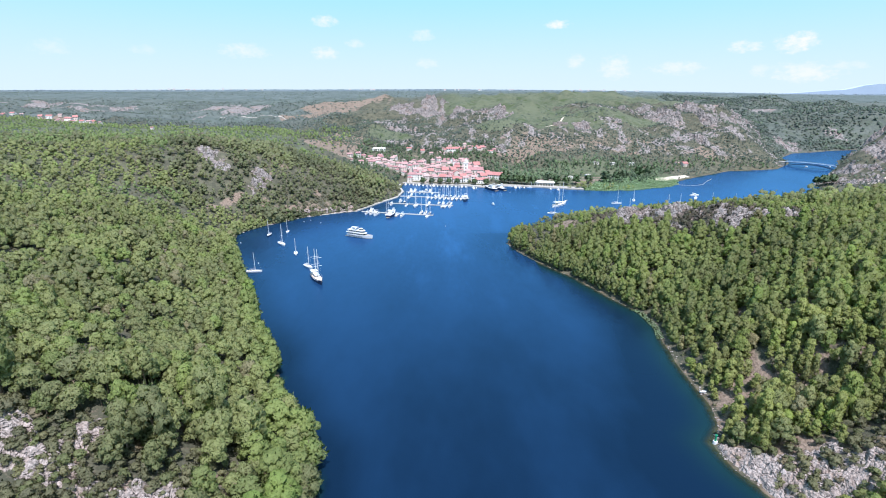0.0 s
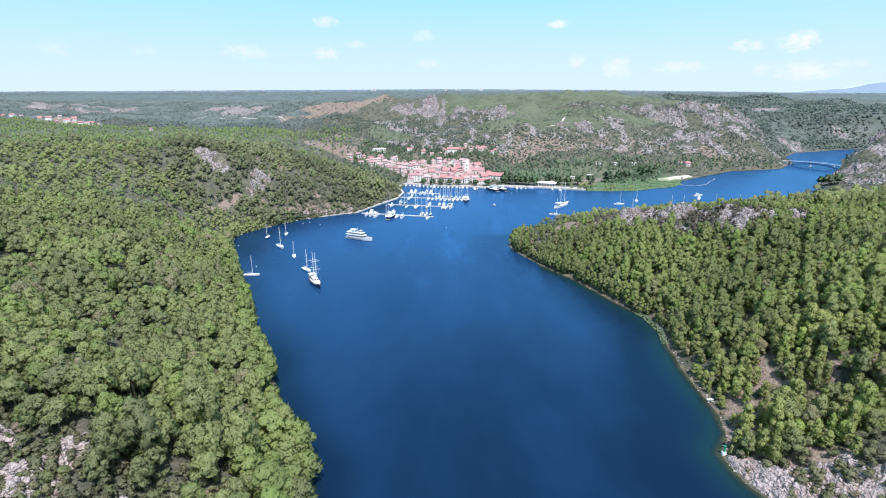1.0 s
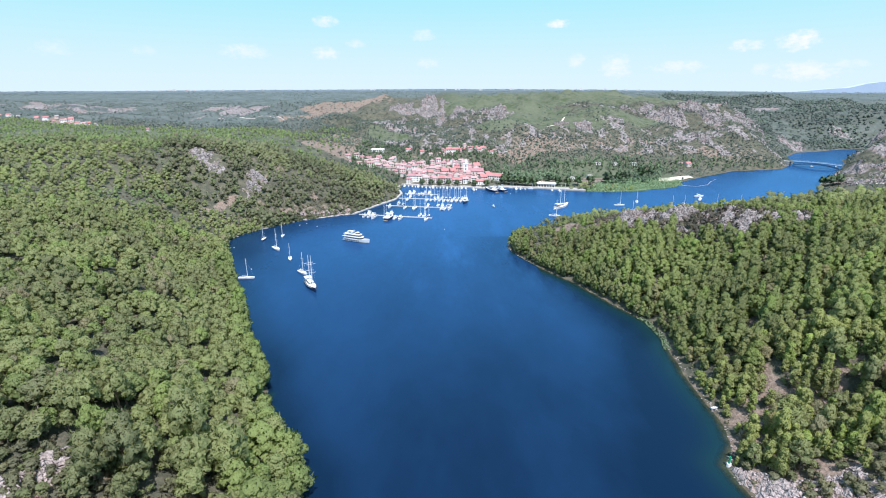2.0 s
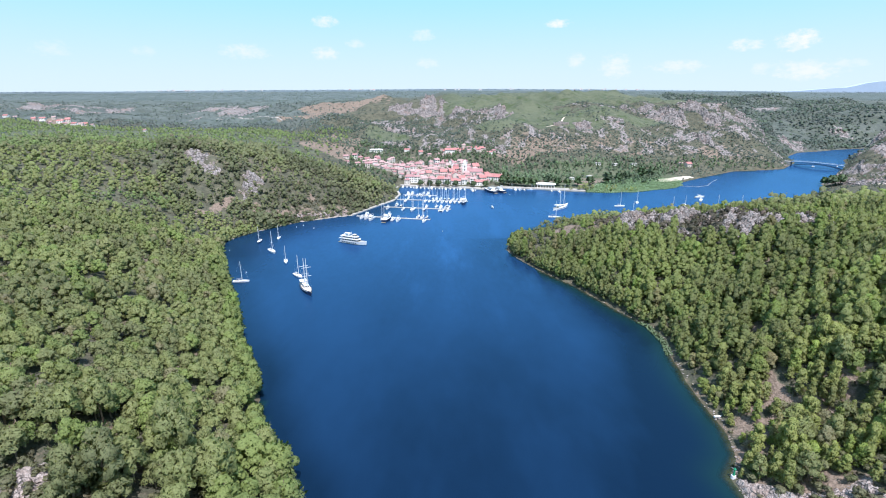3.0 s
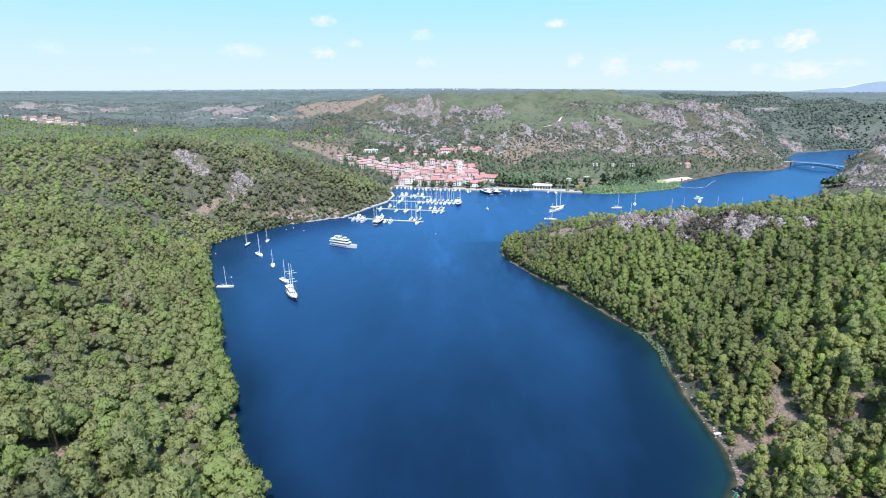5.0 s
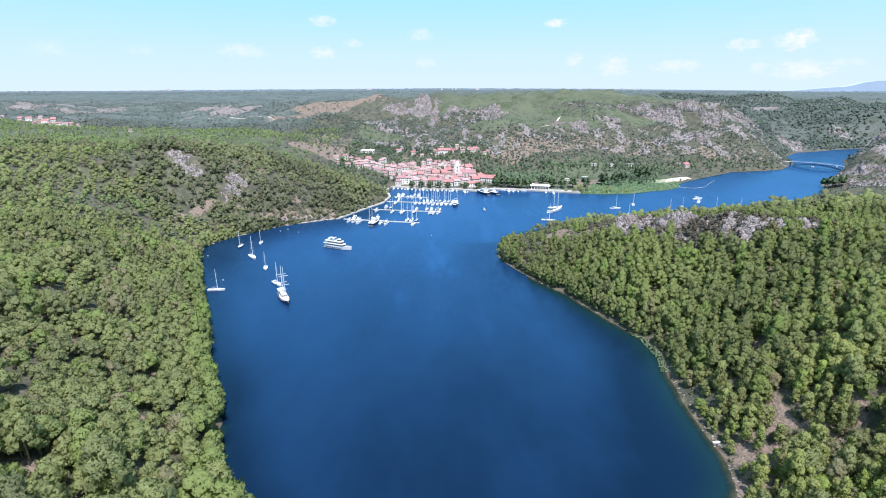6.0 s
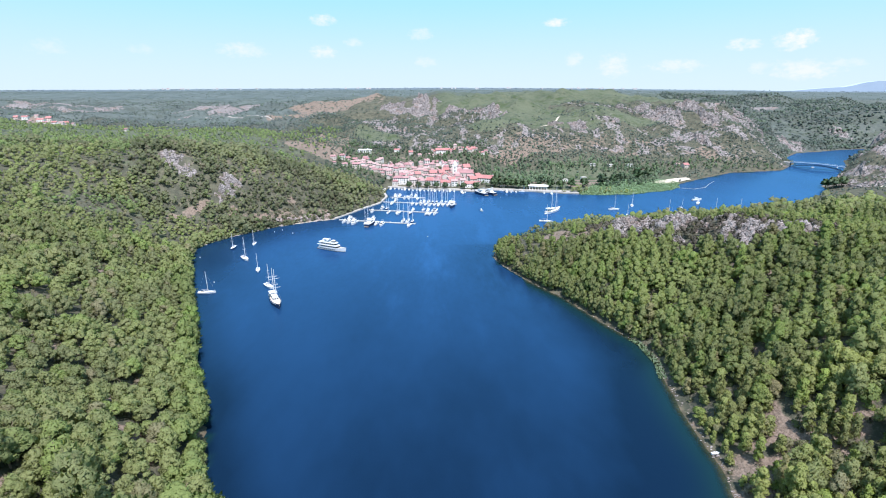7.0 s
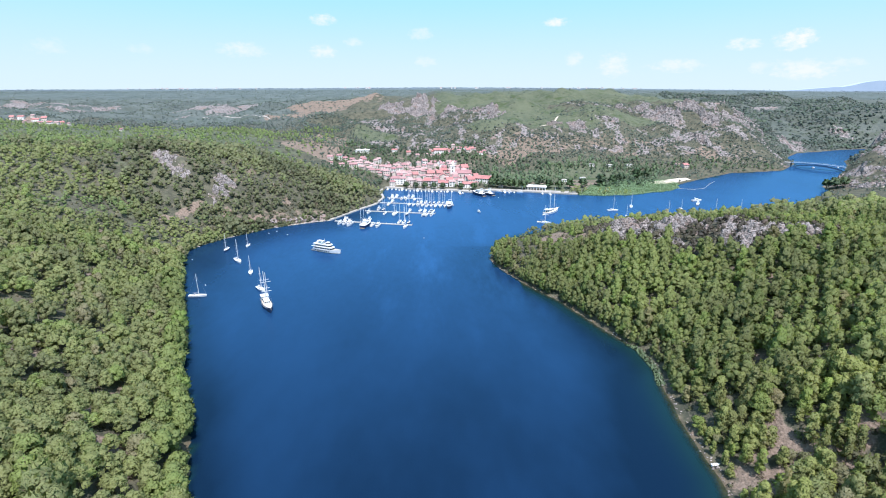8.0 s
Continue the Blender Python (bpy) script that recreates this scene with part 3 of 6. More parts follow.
def bare_soil(x, y):
    return most(oval(x, y, -258, 1420, 120, 150) * 0.8, oval(x, y, -325, 1236, 50, 60) * 0.7, oval(x, y, 118, 814, 30, 20), oval(x, y, 169, 838, 66, 44) * 0.56, oval(x, y, 303, 858, 120, 34) * 0.44, oval(x, y, 490, 856, 65, 36) * 0.4,
                oval(x, y, -158, 772, 42, 50) * 0.8, oval(x, y, -159, 850, 55, 45) * 0.55, oval(x, y, 443, 841, 17, 13), oval(x, y, -193, 472, 6, 11) * 0.5, oval(x, y, -199, 461, 5, 10) * 0.6, oval(x, y, -168, 480, 5, 9) * 0.7, oval(x, y, -208, 450, 4, 6), oval(x, y, -145, 488, 22, 4, 30) * 0.6, oval(x, y, -128, 516, 7, 6) * 0.6, oval(x, y, -150, 512, 110, 52) * 0.3,
                oval(x, y, -221, 381, 5, 9), oval(x, y, -181, 313, 5, 9), oval(x, y, -237, 377, 5, 7), oval(x, y, -142, 213, 5, 4), oval(x, y, -131, 216, 4, 4), oval(x, y, -102, 199, 6, 7) * 0.9, oval(x, y, -100, 188, 4, 4), oval(x, y, -86, 177, 6, 4) * 0.8, oval(x, y, -93, 137, 5, 3),
                oval(x, y, 130, 182, 4, 9), oval(x, y, 120, 138, 11, 4) * 0.9, oval(x, y, -60, 118, 5, 4), oval(x, y, -93, 137, 5, 4), oval(x, y, -112, 129, 4, 4), oval(x, y, 118, 169, 9, 3), oval(x, y, 148, 172, 3, 3), oval(x, y, 132, 250, 5, 4), oval(x, y, -800, 1075, 45, 30) * 0.6, oval(x, y, -620, 895, 60, 40) * 0.6,
                oval(x, y, 132, 138, 16, 12) * 0.2, oval(x, y, 241, 683, 60, 10), oval(x, y, 165, 688, 32, 7), oval(x, y, 212, 704, 36, 5), oval(x, y, 268, 702, 30, 6), oval(x, y, 142, 195, 10, 3, 70) * 0.6,
                oval(x, y, 150, 200, 70, 130, -15) * 0.34, oval(x, y, -115, 190, 110, 150) * 0.3, oval(x, y, 130, 158, 44, 28) * 0.5, oval(x, y, -47, 117, 5, 3) * 1.2,
                oval(x, y, 104, 402, 12, 13), oval(x, y, 112, 378, 11, 9), oval(x, y, 127, 384, 11, 9), oval(x, y, 136, 402, 12, 11), oval(x, y, -128, 497, 54, 8, 36) * 0.5,
                oval(x, y, 192, 668, 14, 8), oval(x, y, 219, 678, 14, 5))


def meadow(x, y):
    top = smooth(y, 1090, 1230) * smooth(x, -40, 60) * (1 - smooth(x, 620, 860)) * (1 - smooth(y, 2600, 3600))
    west = most(oval(x, y, -560, 720, 420, 190) * 0.8, oval(x, y, -360, 470, 240, 130) * 0.35)
    return most(top, west, oval(x, y, 215, 712, 130, 68), oval(x, y, 262, 660, 85, 36, 10), oval(x, y, -516, 1246, 120, 110) * 0.8, oval(x, y, 1000, 1350, 430, 330) * 0.42, oval(x, y, -90, 916, 42, 36), oval(x, y, 115, 961, 48, 70),
                oval(x, y, 194, 1040, 80, 130), oval(x, y, 259, 945, 46, 34), oval(x, y, 391, 999, 48, 42), oval(x, y, 330, 1010, 90, 60) * 0.7, oval(x, y, -390, 2200, 350, 500) * 0.7)


def mesh_object(name, verts, faces, mat, values=(), parent=None, smooth_shade=False, normals=None):
    """A mesh from arrays of corners and of faces of one size, with named values at the corners."""
    verts, faces = np.asarray(verts, np.float32), np.asarray(faces, np.int32)
    me = bpy.data.meshes.new(name)
    n, k = faces.shape
    me.vertices.add(len(verts))
    me.vertices.foreach_set("co", verts.ravel())
    me.loops.add(n * k)
    me.loops.foreach_set("vertex_index", faces.ravel())
    me.polygons.add(n)
    me.polygons.foreach_set("loop_start", np.arange(0, n * k, k, dtype=np.int32))
    me.polygons.foreach_set("use_smooth", np.full(n, smooth_shade))
    me.materials.append(mat)
    for key, v in dict(values).items():
        me.attributes.new(key, "FLOAT", "POINT").data.foreach_set("value", np.asarray(v, np.float32))
    me.update(calc_edges=True)
    me.validate()
    if normals is not None:
        me.normals_split_custom_set_from_vertices(normals)
    ob = new(name, me)
    ob.parent = parent
    return ob


def spaced(*stretches):
    """Grid lines: (from, to, step) one after another."""
    return np.concatenate([np.arange(a, b, s) for a, b, s in stretches] + [[stretches[-1][1]]])


def grid_faces(nx, ny):
    i = np.arange(nx * ny).reshape(ny, nx)
    return np.stack([i[:-1, :-1], i[:-1, 1:], i[1:, 1:], i[1:, :-1]], -1).reshape(-1, 4)


gx = spaced((-4900, -1500, 170), (-1500, -700, 32), (-700, -340, 12), (-340, -30, 3.6), (-30, 50, 10), (50, 240, 3.4), (240, 340, 5), (340, 760, 9), (760, 1500, 30), (1500, 4900, 170))
gy = spaced((-900, 60, 60), (60, 90, 6), (90, 480, 3.5), (480, 720, 5), (720, 1300, 9), (1300, 2400, 30), (2400, 4700, 160))
gx_all, gy_all = [a.ravel() for a in np.meshgrid(gx, gy)]
gz, gd = elevation(gx_all, gy_all)
# far and rim: how much haze blue is mixed into the ground
ground = tagged(mesh_object("ground", np.stack([gx_all, gy_all, gz], -1), grid_faces(len(gx), len(gy)), GROUND,
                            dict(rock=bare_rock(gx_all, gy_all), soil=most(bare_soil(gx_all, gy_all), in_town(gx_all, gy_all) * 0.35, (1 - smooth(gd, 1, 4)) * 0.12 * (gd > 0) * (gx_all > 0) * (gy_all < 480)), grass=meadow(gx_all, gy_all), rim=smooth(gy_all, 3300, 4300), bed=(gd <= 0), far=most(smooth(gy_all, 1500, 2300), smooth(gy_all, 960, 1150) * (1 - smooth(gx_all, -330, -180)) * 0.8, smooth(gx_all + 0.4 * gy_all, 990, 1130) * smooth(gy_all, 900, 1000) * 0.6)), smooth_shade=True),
                "hilly limestone ground with scrub, bare rock and dry soil", "ground", kind="structure")

wx = spaced((-240, 60, 5), (60, 130, 2), (130, 340, 5), (340, 1000, 15), (1000, 1600, 60))
wy = spaced((-900, 90, 40), (90, 420, 5), (420, 500, 5), (500, 720, 8), (720, 1300, 20))
wx_all, wy_all = [a.ravel() for a in np.meshgrid(wx, wy)]
wd = shore_distance(wx_all, wy_all)
shallow = np.exp(-np.maximum(-wd, 0) / np.where((wx_all > 70) & (wy_all < 470), 8.5, 1.0)) * (wy_all < 900)
# painted darkening near the banks, in place of the cove's tree reflection
bank_dark = (1 - smooth(-wd, 4, 60)) * (wx_all < -20) * smooth(wy_all, 300, 400) * (1 - smooth(wy_all, 520, 600)) + 0.5 * (1 - smooth(-wd, 2, 24)) * (wx_all < 0) * (wy_all < 330) + 0.6 * (1 - smooth(-wd, 4, 50)) * (wx_all > 20) * (wy_all < 430)
water = tagged(mesh_object("water", np.stack([wx_all, wy_all, wx_all * 0], -1), grid_faces(len(wx), len(wy)), WATER, dict(shallow=shallow, bank_dark=bank_dark), smooth_shade=True),
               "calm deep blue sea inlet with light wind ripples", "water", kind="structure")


def height_at(x, y):
    return float(elevation([x], [y])[0][0])


# ---- trees ----
rng = np.random.RandomState(11)
BALL = np.array([(0, 0, 1)] + [(math.cos(a) * 0.894, math.sin(a) * 0.894, 0.447) for a in np.arange(5) * math.tau / 5]
                + [(math.cos(a) * 0.894, math.sin(a) * 0.894, -0.447) for a in (np.arange(5) + 0.5) * math.tau / 5] + [(0, 0, -1)])
BALL_FACES = np.array([(0, i + 1, (i + 1) % 5 + 1) for i in range(5)] + [(i + 1, i + 6, (i + 1) % 5 + 1) for i in range(5)]
                      + [((i + 1) % 5 + 1, i + 6, (i + 1) % 5 + 6) for i in range(5)] + [(11, (i + 1) % 5 + 6, i + 6) for i in range(5)])


def puff_centres(n, width, low, high, flat=0.5):
    """Clumps of a crown: round a dome, the lower ones wider."""
    out = []
    for k in range(n):
        h = (k + 0.5) / n
        a = k * 2.4 + rng.uniform(-0.5, 0.5)
        r = width * (1 - h ** 1.6) ** flat * rng.uniform(0.45, 0.8)
        out.append((math.cos(a) * r, math.sin(a) * r, low + (high - low) * h * rng.uniform(0.85, 1.05)))
    return np.array(out)


def split_ball(v, f):
    """Each face of a ball cut into four."""
    v, out, cache = [tuple(p) for p in v], [], {}

    def half(i, j):
        key = (min(i, j), max(i, j))
        if key not in cache:
            m = np.array(v[i]) + np.array(v[j])
            v.append(tuple(m / np.linalg.norm(m)))
            cache[key] = len(v) - 1
        return cache[key]

    for a, b, c in f.tolist():
        ab, bc, ca = half(a, b), half(b, c), half(c, a)
        out += [(a, ab, ca), (b, bc, ab), (c, ca, bc), (ab, bc, ca)]
    return np.array(v), np.array(out)


FINE_BALL, FINE_FACES = split_ball(BALL, BALL_FACES)


def tuft_crown(n_puffs, n_tufts, width, low, high, puff, tuft, flat=0.5, fine=False, up=0.32, tall=0.7):
    """A crown of rounded billows, each rough-skinned and feathered with needle tufts: corners, three-cornered faces and soft normals."""
    vs, fs, ns, count = [], [], [], 0
    middle = np.array((0, 0, low + (high - low) * 0.35))
    ball, faces = (FINE_BALL, FINE_FACES) if fine else (BALL, BALL_FACES)
    faces = faces[ball[faces][:, :, 2].mean(1) > (-0.3 if fine else -0.5)]
    for c in puff_centres(n_puffs, width, low, high, flat):
        size = puff * rng.uniform(0.7, 1.2)
        b = ball * rng.uniform(0.72, 1.1, (len(ball), 1)) * (size, size, size * tall)
        vs.append(b + c)
        fs.append(faces + count)
        out = (b + c - middle) / (np.linalg.norm(b + c - middle, axis=1)[:, None] + 1e-6)
        ns.append(ball * 0.42 + out * 0.4 + (0, 0, up) + rng.normal(size=(len(ball), 3)) * 0.26)
        count += len(ball)
        for k in range(n_tufts):
            d = rng.normal(size=3)
            d[2] = abs(d[2]) * 0.9 - 0.2
            d /= np.linalg.norm(d)
            p = c + d * size * rng.uniform(0.8, 1.0) * (1, 1, 0.78)
            side = np.cross(d, rng.normal(size=3))
            side /= np.linalg.norm(side) + 1e-6
            lean = np.cross(side, d) * rng.uniform(-0.4, 0.6)
            t = tuft * rng.uniform(0.7, 1.35)
            vs.append(np.array([p - side * t * 0.5, p + side * t * 0.5, p + (d + lean) * t * 1.1]))
            fs.append(np.array([(count, count + 1, count + 2)]))
            away = d * 0.42 + (p - middle) / np.linalg.norm(p - middle) * 0.4 + (0, 0, up) + rng.normal(size=3) * 0.26
            ns.append(np.repeat(away[None], 3, 0))
            count += 3
    n = np.vstack(ns)
    return np.vstack(vs), np.vstack(fs), n / np.linalg.norm(n, axis=1)[:, None]


def stem(height, thick, lean=0.3, limbs=4, reach=1.8):
    """A tapered trunk with limbs, six-sided."""
    vs, fs = [], []

    def limb(a, b, r0, r1, sides=6):
        a, b = np.array(a), np.array(b)
        d = (b - a) / np.linalg.norm(b - a)
        s = np.cross(d, (0.3, 0.9, 0.1))
        s /= np.linalg.norm(s)
        u, base = np.cross(d, s), len(vs)
        for p, r in ((a, r0), (b, r1)):
            for k in range(sides):
                t = k * math.tau / sides
                vs.append(p + (s * math.cos(t) + u * math.sin(t)) * r)
        for k in range(sides):
            m = (k + 1) % sides
            fs.append((base + k, base + m, base + sides + m, base + sides + k))

    top = (lean, lean * 0.4, height)
    mid = (lean * 0.35, 0.1, height * 0.5)
    limb((0, 0, -0.6), mid, thick, thick * 0.75)
    limb(mid, top, thick * 0.75, thick * 0.3)
    for k in range(limbs):
        a = k * 2.3
        h = height * (0.5 + 0.1 * k)
        root = (lean * h / height, 0.05, h)
        limb(root, (math.cos(a) * reach, math.sin(a) * reach, h + height * 0.2), thick * 0.4, thick * 0.15, 4)
    return np.array(vs), np.array(fs)


PINES_NEAR = [tuft_crown(14 + k % 4, 17, 3.0 + 0.25 * (k % 3), 2.6 + 0.3 * (k % 2), 5.6 + 0.4 * (k % 4), 1.2, 0.45, fine=True) for k in range(8)]
PINES_CONE = [tuft_crown(13 + k % 3, 20, 1.9 + 0.3 * (k % 3), 1.4, 7.6 + 0.7 * (k % 4), 1.15, 0.5, 0.9, fine=True, up=0.4, tall=1.0) for k in range(8)]
PINES_MID = [tuft_crown(10 + k % 4, 6, 3.0 + 0.2 * (k % 3), 2.5, 5.9 + 0.4 * (k % 4), 1.35, 0.6) for k in range(10)]
CONES_MID = [tuft_crown(9 + k % 3, 8, 1.9 + 0.3 * (k % 3), 1.5, 7.6 + 0.7 * (k % 4), 1.35, 0.6, 0.9, up=0.3, tall=1.0) for k in range(8)]
PINES_FAR = [tuft_crown(3 + k % 2, 2, 2.0 + 0.2 * (k % 3), 1.6, 5.4 + 0.4 * (k % 4), 1.75, 0.9) for k in range(9)]
HILL_TREES = [tuft_crown(1 + k % 2, 3, 0.7 + 0.5 * (k % 2), 1.6, 4.6 + 0.4 * (k % 4), 2.1, 1.2) for k in range(8)]
BUSHES = [tuft_crown(2 + k % 2, 4, 0.9, 0.2, 1.3, 0.85, 0.5) for k in range(7)]
BUSHES_NEAR = [tuft_crown(3 + k % 2, 14, 0.8, 0.2, 1.3, 0.75, 0.32, fine=True) for k in range(6)]
BUSHES_FAR = [tuft_crown(1, 2, 0.3, 0.3, 1.0, 1.15, 0.8) for k in range(7)]
CYPRESSES = [tuft_crown(9, 5, 0.75, 0.8, 9.5 + k, 1.0, 0.7, 0.9) for k in range(3)]


def scatter(x0, x1, y0, y1, step, jitter=0.42):
    x, y = [a.ravel() for a in np.meshgrid(np.arange(x0, x1, step), np.arange(y0, y1, step))]
    return x + rng.uniform(-jitter, jitter, x.size) * step, y + rng.uniform(-jitter, jitter, x.size) * step


def stand(name, kinds, x, y, sizes, mat, label, category, sink=0.35):
    """A wood of many plants as one mesh."""
    if not len(x):
        return None
    z = elevation(x, y)[0]
    turn, pick = rng.uniform(0, math.tau, len(x)), rng.randint(0, len(kinds), len(x))
    tall = sizes * rng.uniform(0.85, 1.4, len(x))
    vs, fs, ns, tone, count = [], [], [], [], 0
    for i, (kv, kf, kn) in enumerate(kinds):
        who = np.nonzero(pick == i)[0]
        if not len(who):
            continue
        c, s = np.cos(turn[who])[:, None], np.sin(turn[who])[:, None]
        px = (kv[None, :, 0] * c - kv[None, :, 1] * s) * sizes[who, None] + x[who, None]
        py = (kv[None, :, 0] * s + kv[None, :, 1] * c) * sizes[who, None] + y[who, None]
        pz = kv[None, :, 2] * tall[who, None] + (z[who] - sink)[:, None]
        vs.append(np.stack([px, py, pz], -1).reshape(-1, 3))
        ns.append(np.stack([kn[None, :, 0] * c - kn[None, :, 1] * s, kn[None, :, 0] * s + kn[None, :, 1] * c, np.repeat(kn[None, :, 2], len(who), 0)], -1).reshape(-1, 3))
        fs.append((kf[None] + (count + np.arange(len(who)) * len(kv))[:, None, None]).reshape(-1, 3))
        tone.append(np.repeat(rng.uniform(0, 1, len(who)), len(kv)))
        count += len(who) * len(kv)
    ob = mesh_object(name, np.vstack(vs), np.vstack(fs), mat, dict(tone=np.concatenate(tone)), normals=np.vstack(ns))
    return tagged(ob, label, category, kind="stuff")


def in_view(x, y, margin=40):
    return (np.abs(x - 8) < (y + margin) * 0.95)


def wooded(x, y, d):
    """Where pines stand, 0 to 1."""
    foot = most(*[oval(x, y, cx, cy - 2.5, rx + 2.5, ry + 3.5, turn) for cx, cy, rx, ry, turn in OUTCROPS[:5]]) + (x < -64) * (y < 103)
    ridge = most(oval(x, y, 164, 344, 62, 24, -56), oval(x, y, 205, 306, 22, 18, -45)) * (0.75 + fractal(x, y, 12, 2))
    thin = 0.93 - 1.15 * np.maximum(np.maximum(bare_rock(x, y), most(*[oval(x, y, *o) for o in OUTCROPS]) * 0.8), ridge) - 1.2 * most(bare_soil(x, y) - 0.34 * (y < 420), in_town(x, y), x * 0)
    return thin - foot - 0.55 * smooth(fractal(x, y, 17, 2), 0.14, 0.3) * (x < 0) * (y < 300)


# near and middle pines on both banks
x, y = scatter(-640, 420, 92, 640, 4.4)
thick_x, thick_y = scatter(90, 260, 110, 330, 4.4)
west_x, west_y = scatter(-190, -35, 95, 200, 9.0)
head_x, head_y = scatter(-260, -60, 430, 625, 4.0)
edge_x, edge_y = [], []
for (ax, ay), (ex, ey) in zip(WEST_SHORE[6:18], WEST_SHORE[7:19]):      # trees leaning out over the western shore
    for k in range(int(math.hypot(ex - ax, ey - ay) / 1.3)):
        t = rng.uniform(0, 1)
        edge_x.append(ax + (ex - ax) * t - (rng.uniform(-0.2, 2.4) if ay > 410 else rng.uniform(0.2, 3.6)))
        edge_y.append(ay + (ey - ay) * t + (rng.uniform(-0.4, 2.6) if ay > 410 else 0))
for (ax, ay), (ex, ey) in zip(EAST_SHORE[7:20], EAST_SHORE[8:21]):      # and along the eastern one
    for k in range(int(math.hypot(ex - ax, ey - ay) / 1.7)):
        t, off, length = rng.uniform(0, 1), rng.uniform(1.4, 5.0), math.hypot(ex - ax, ey - ay)
        edge_x.append(ax + (ex - ax) * t + (ey - ay) / length * off)
        edge_y.append(ay + (ey - ay) * t - (ex - ax) / length * off)
thick_x, thick_y = np.concatenate([thick_x, west_x, head_x]), np.concatenate([thick_y, west_y, head_y])
edge_x, edge_y = np.array(edge_x), np.array(edge_y)
base_count, edge_from = len(x), len(x) + len(thick_x)
x, y = np.concatenate([x, thick_x, edge_x]), np.concatenate([y, thick_y, edge_y])
d = shore_distance(x, y)
dist = np.hypot(x, y)
scrubby = np.maximum(oval(x, y, 105, 405, 50, 35) * 0.4, oval(x, y, -145, 500, 80, 30, -20) * 0.05)
keep = in_view(x, y, 25) & (d > np.where(x > 0, np.where(y < 265, 2.4, 1.3), 0.4)) & (y < 640) & (dist < 760) & (rng.uniform(0, 1, x.size) < wooded(x, y, d) - scrubby - np.clip(0.02 - fractal(x, y, 30, 3), 0, 0.5) * 0.8)
keep &= ~((x > 300) & (y > 560)) & ((dist < 480) | (rng.uniform(0, 1, x.size) < 0.74 + 0.1 * oval(x, y, -150, 525, 110, 80))) & ((np.arange(x.size) < base_count) | (np.arange(x.size) >= edge_from) | (x < 0) | (rng.uniform(0, 1, x.size) < 0.5)) 
keep |= (np.arange(x.size) >= edge_from) & (x < -125) & (y > 395) & (d > -0.6)
GREAT = ((-49, 138, 1.5), (-57, 137, 1.35), (-44, 128, 1.7), (-48, 121, 1.5), (-57, 128, 1.3), (-56, 147, 1.25), (-45, 113, 1.45), (-53, 111, 1.3), (-49, 103, 1.35))
for great_x, great_y, great_size in GREAT:
    keep &= np.hypot(x - great_x, y - great_y) > 3.4 * great_size
x, y, d, dist = x[keep], y[keep], d[keep], dist[keep]
size = rng.uniform(0.62, 1.2, len(x)) * np.where((d < 5) & (x > 0), 0.85, 1.0) * np.where((d < 6) & (x < 0) & (y < 170), 1.25, 1.0) * np.where((d < 6) & (x < -110) & (y > 300) & (y < 490), 1.2, 1.0) * (1 - 0.42 * oval(x, y, 112, 395, 45, 35)) * (1 - 0.52 * oval(x, y, 198, 360, 95, 46, -52)) * np.where(dist > 480, 1.15, 1.0) * (1 - 0.12 * oval(x, y, -140, 520, 90, 60)) * np.where((x < 0) & (y < 300), (1.14 - 0.06 * smooth(y, 180, 300)) * (1 + 0.35 * fractal(x, y, 22, 2)), 1.0) * np.where((x > 0) & (y < 420), 1.18, 1.0) * np.where((x < 0) & (y >= 200) & (y < 420), 1.12, 1.0) * (1 - 0.16 * oval(x, y, 128, 160, 48, 28)) * np.where((x > 0) & (d < 9) & (y < 265), 0.8, 1.0)
west_near = np.nonzero((x < 0) & (y < 190) & (x > -150))[0][:150]
east_near = np.nonzero((x > 0) & (y < 215) & (x < 200))[0][:150]
single = np.zeros(len(x), bool)
single[west_near] = single[east_near] = True
near = (dist < 245) & ~single
half = (dist >= 245) & (dist < 430)
east = x > 0
shore_belt = (x < 0) & (y < 345) & (d < 6.5 + 5 * fractal(x, y, 18, 2)) & ~single
for who, kinds in ((near & shore_belt, PINES_NEAR), (half & shore_belt, PINES_MID)):
    stand("shore_trees", kinds, x[who], y[who], size[who] * 1.05, SHOREGREEN, "fresh bright green trees leaning over the water's edge", "trees")
near, half = near & ~shore_belt, half & ~shore_belt
for who, kinds, mat in ((near & ~east, PINES_NEAR, PINE), (near & east, PINES_CONE + PINES_NEAR[:2], YOUNGPINE)):
    stand("pine_wood", kinds, x[who], y[who], size[who], mat, "dense green pine wood on the steep banks above the water", "trees")
for who, kinds, mat in ((half & ~east, PINES_MID, PINE), (half & east, CONES_MID + PINES_MID[:3], EASTPINE)):
    stand("pine_wood", kinds, x[who], y[who], size[who], mat, "dense green pine wood covering the slopes of the inlet", "trees")
rest = dist >= 430
dusky = rest & (oval(x, y, -140, 535, 150, 100) + fractal(x, y, 30, 3) > 0.35)
stand("headland_wood", PINES_FAR, x[dusky], y[dusky], size[dusky] * rng.uniform(0.6, 1.25, dusky.sum()), HEADWOOD, "dark green pines and oaks on the stony headland", "trees")
rest &= ~dusky
young = rest & (x < -150) & (smooth(y, 440, 520) + fractal(x, y, 60, 3) * 1.3 > 0.45)
stand("young_wood", PINES_FAR, x[young], y[young], size[young] * rng.uniform(0.45, 0.9, young.sum()), HILLGREEN, "bright green young wood on the rounded hilltop", "trees")
rest &= ~young
stand("pine_wood", PINES_FAR, x[rest], y[rest], size[rest] * rng.uniform(0.6, 1.1, rest.sum()), PINE, "green pine wood on the hillside behind the inlet", "trees")

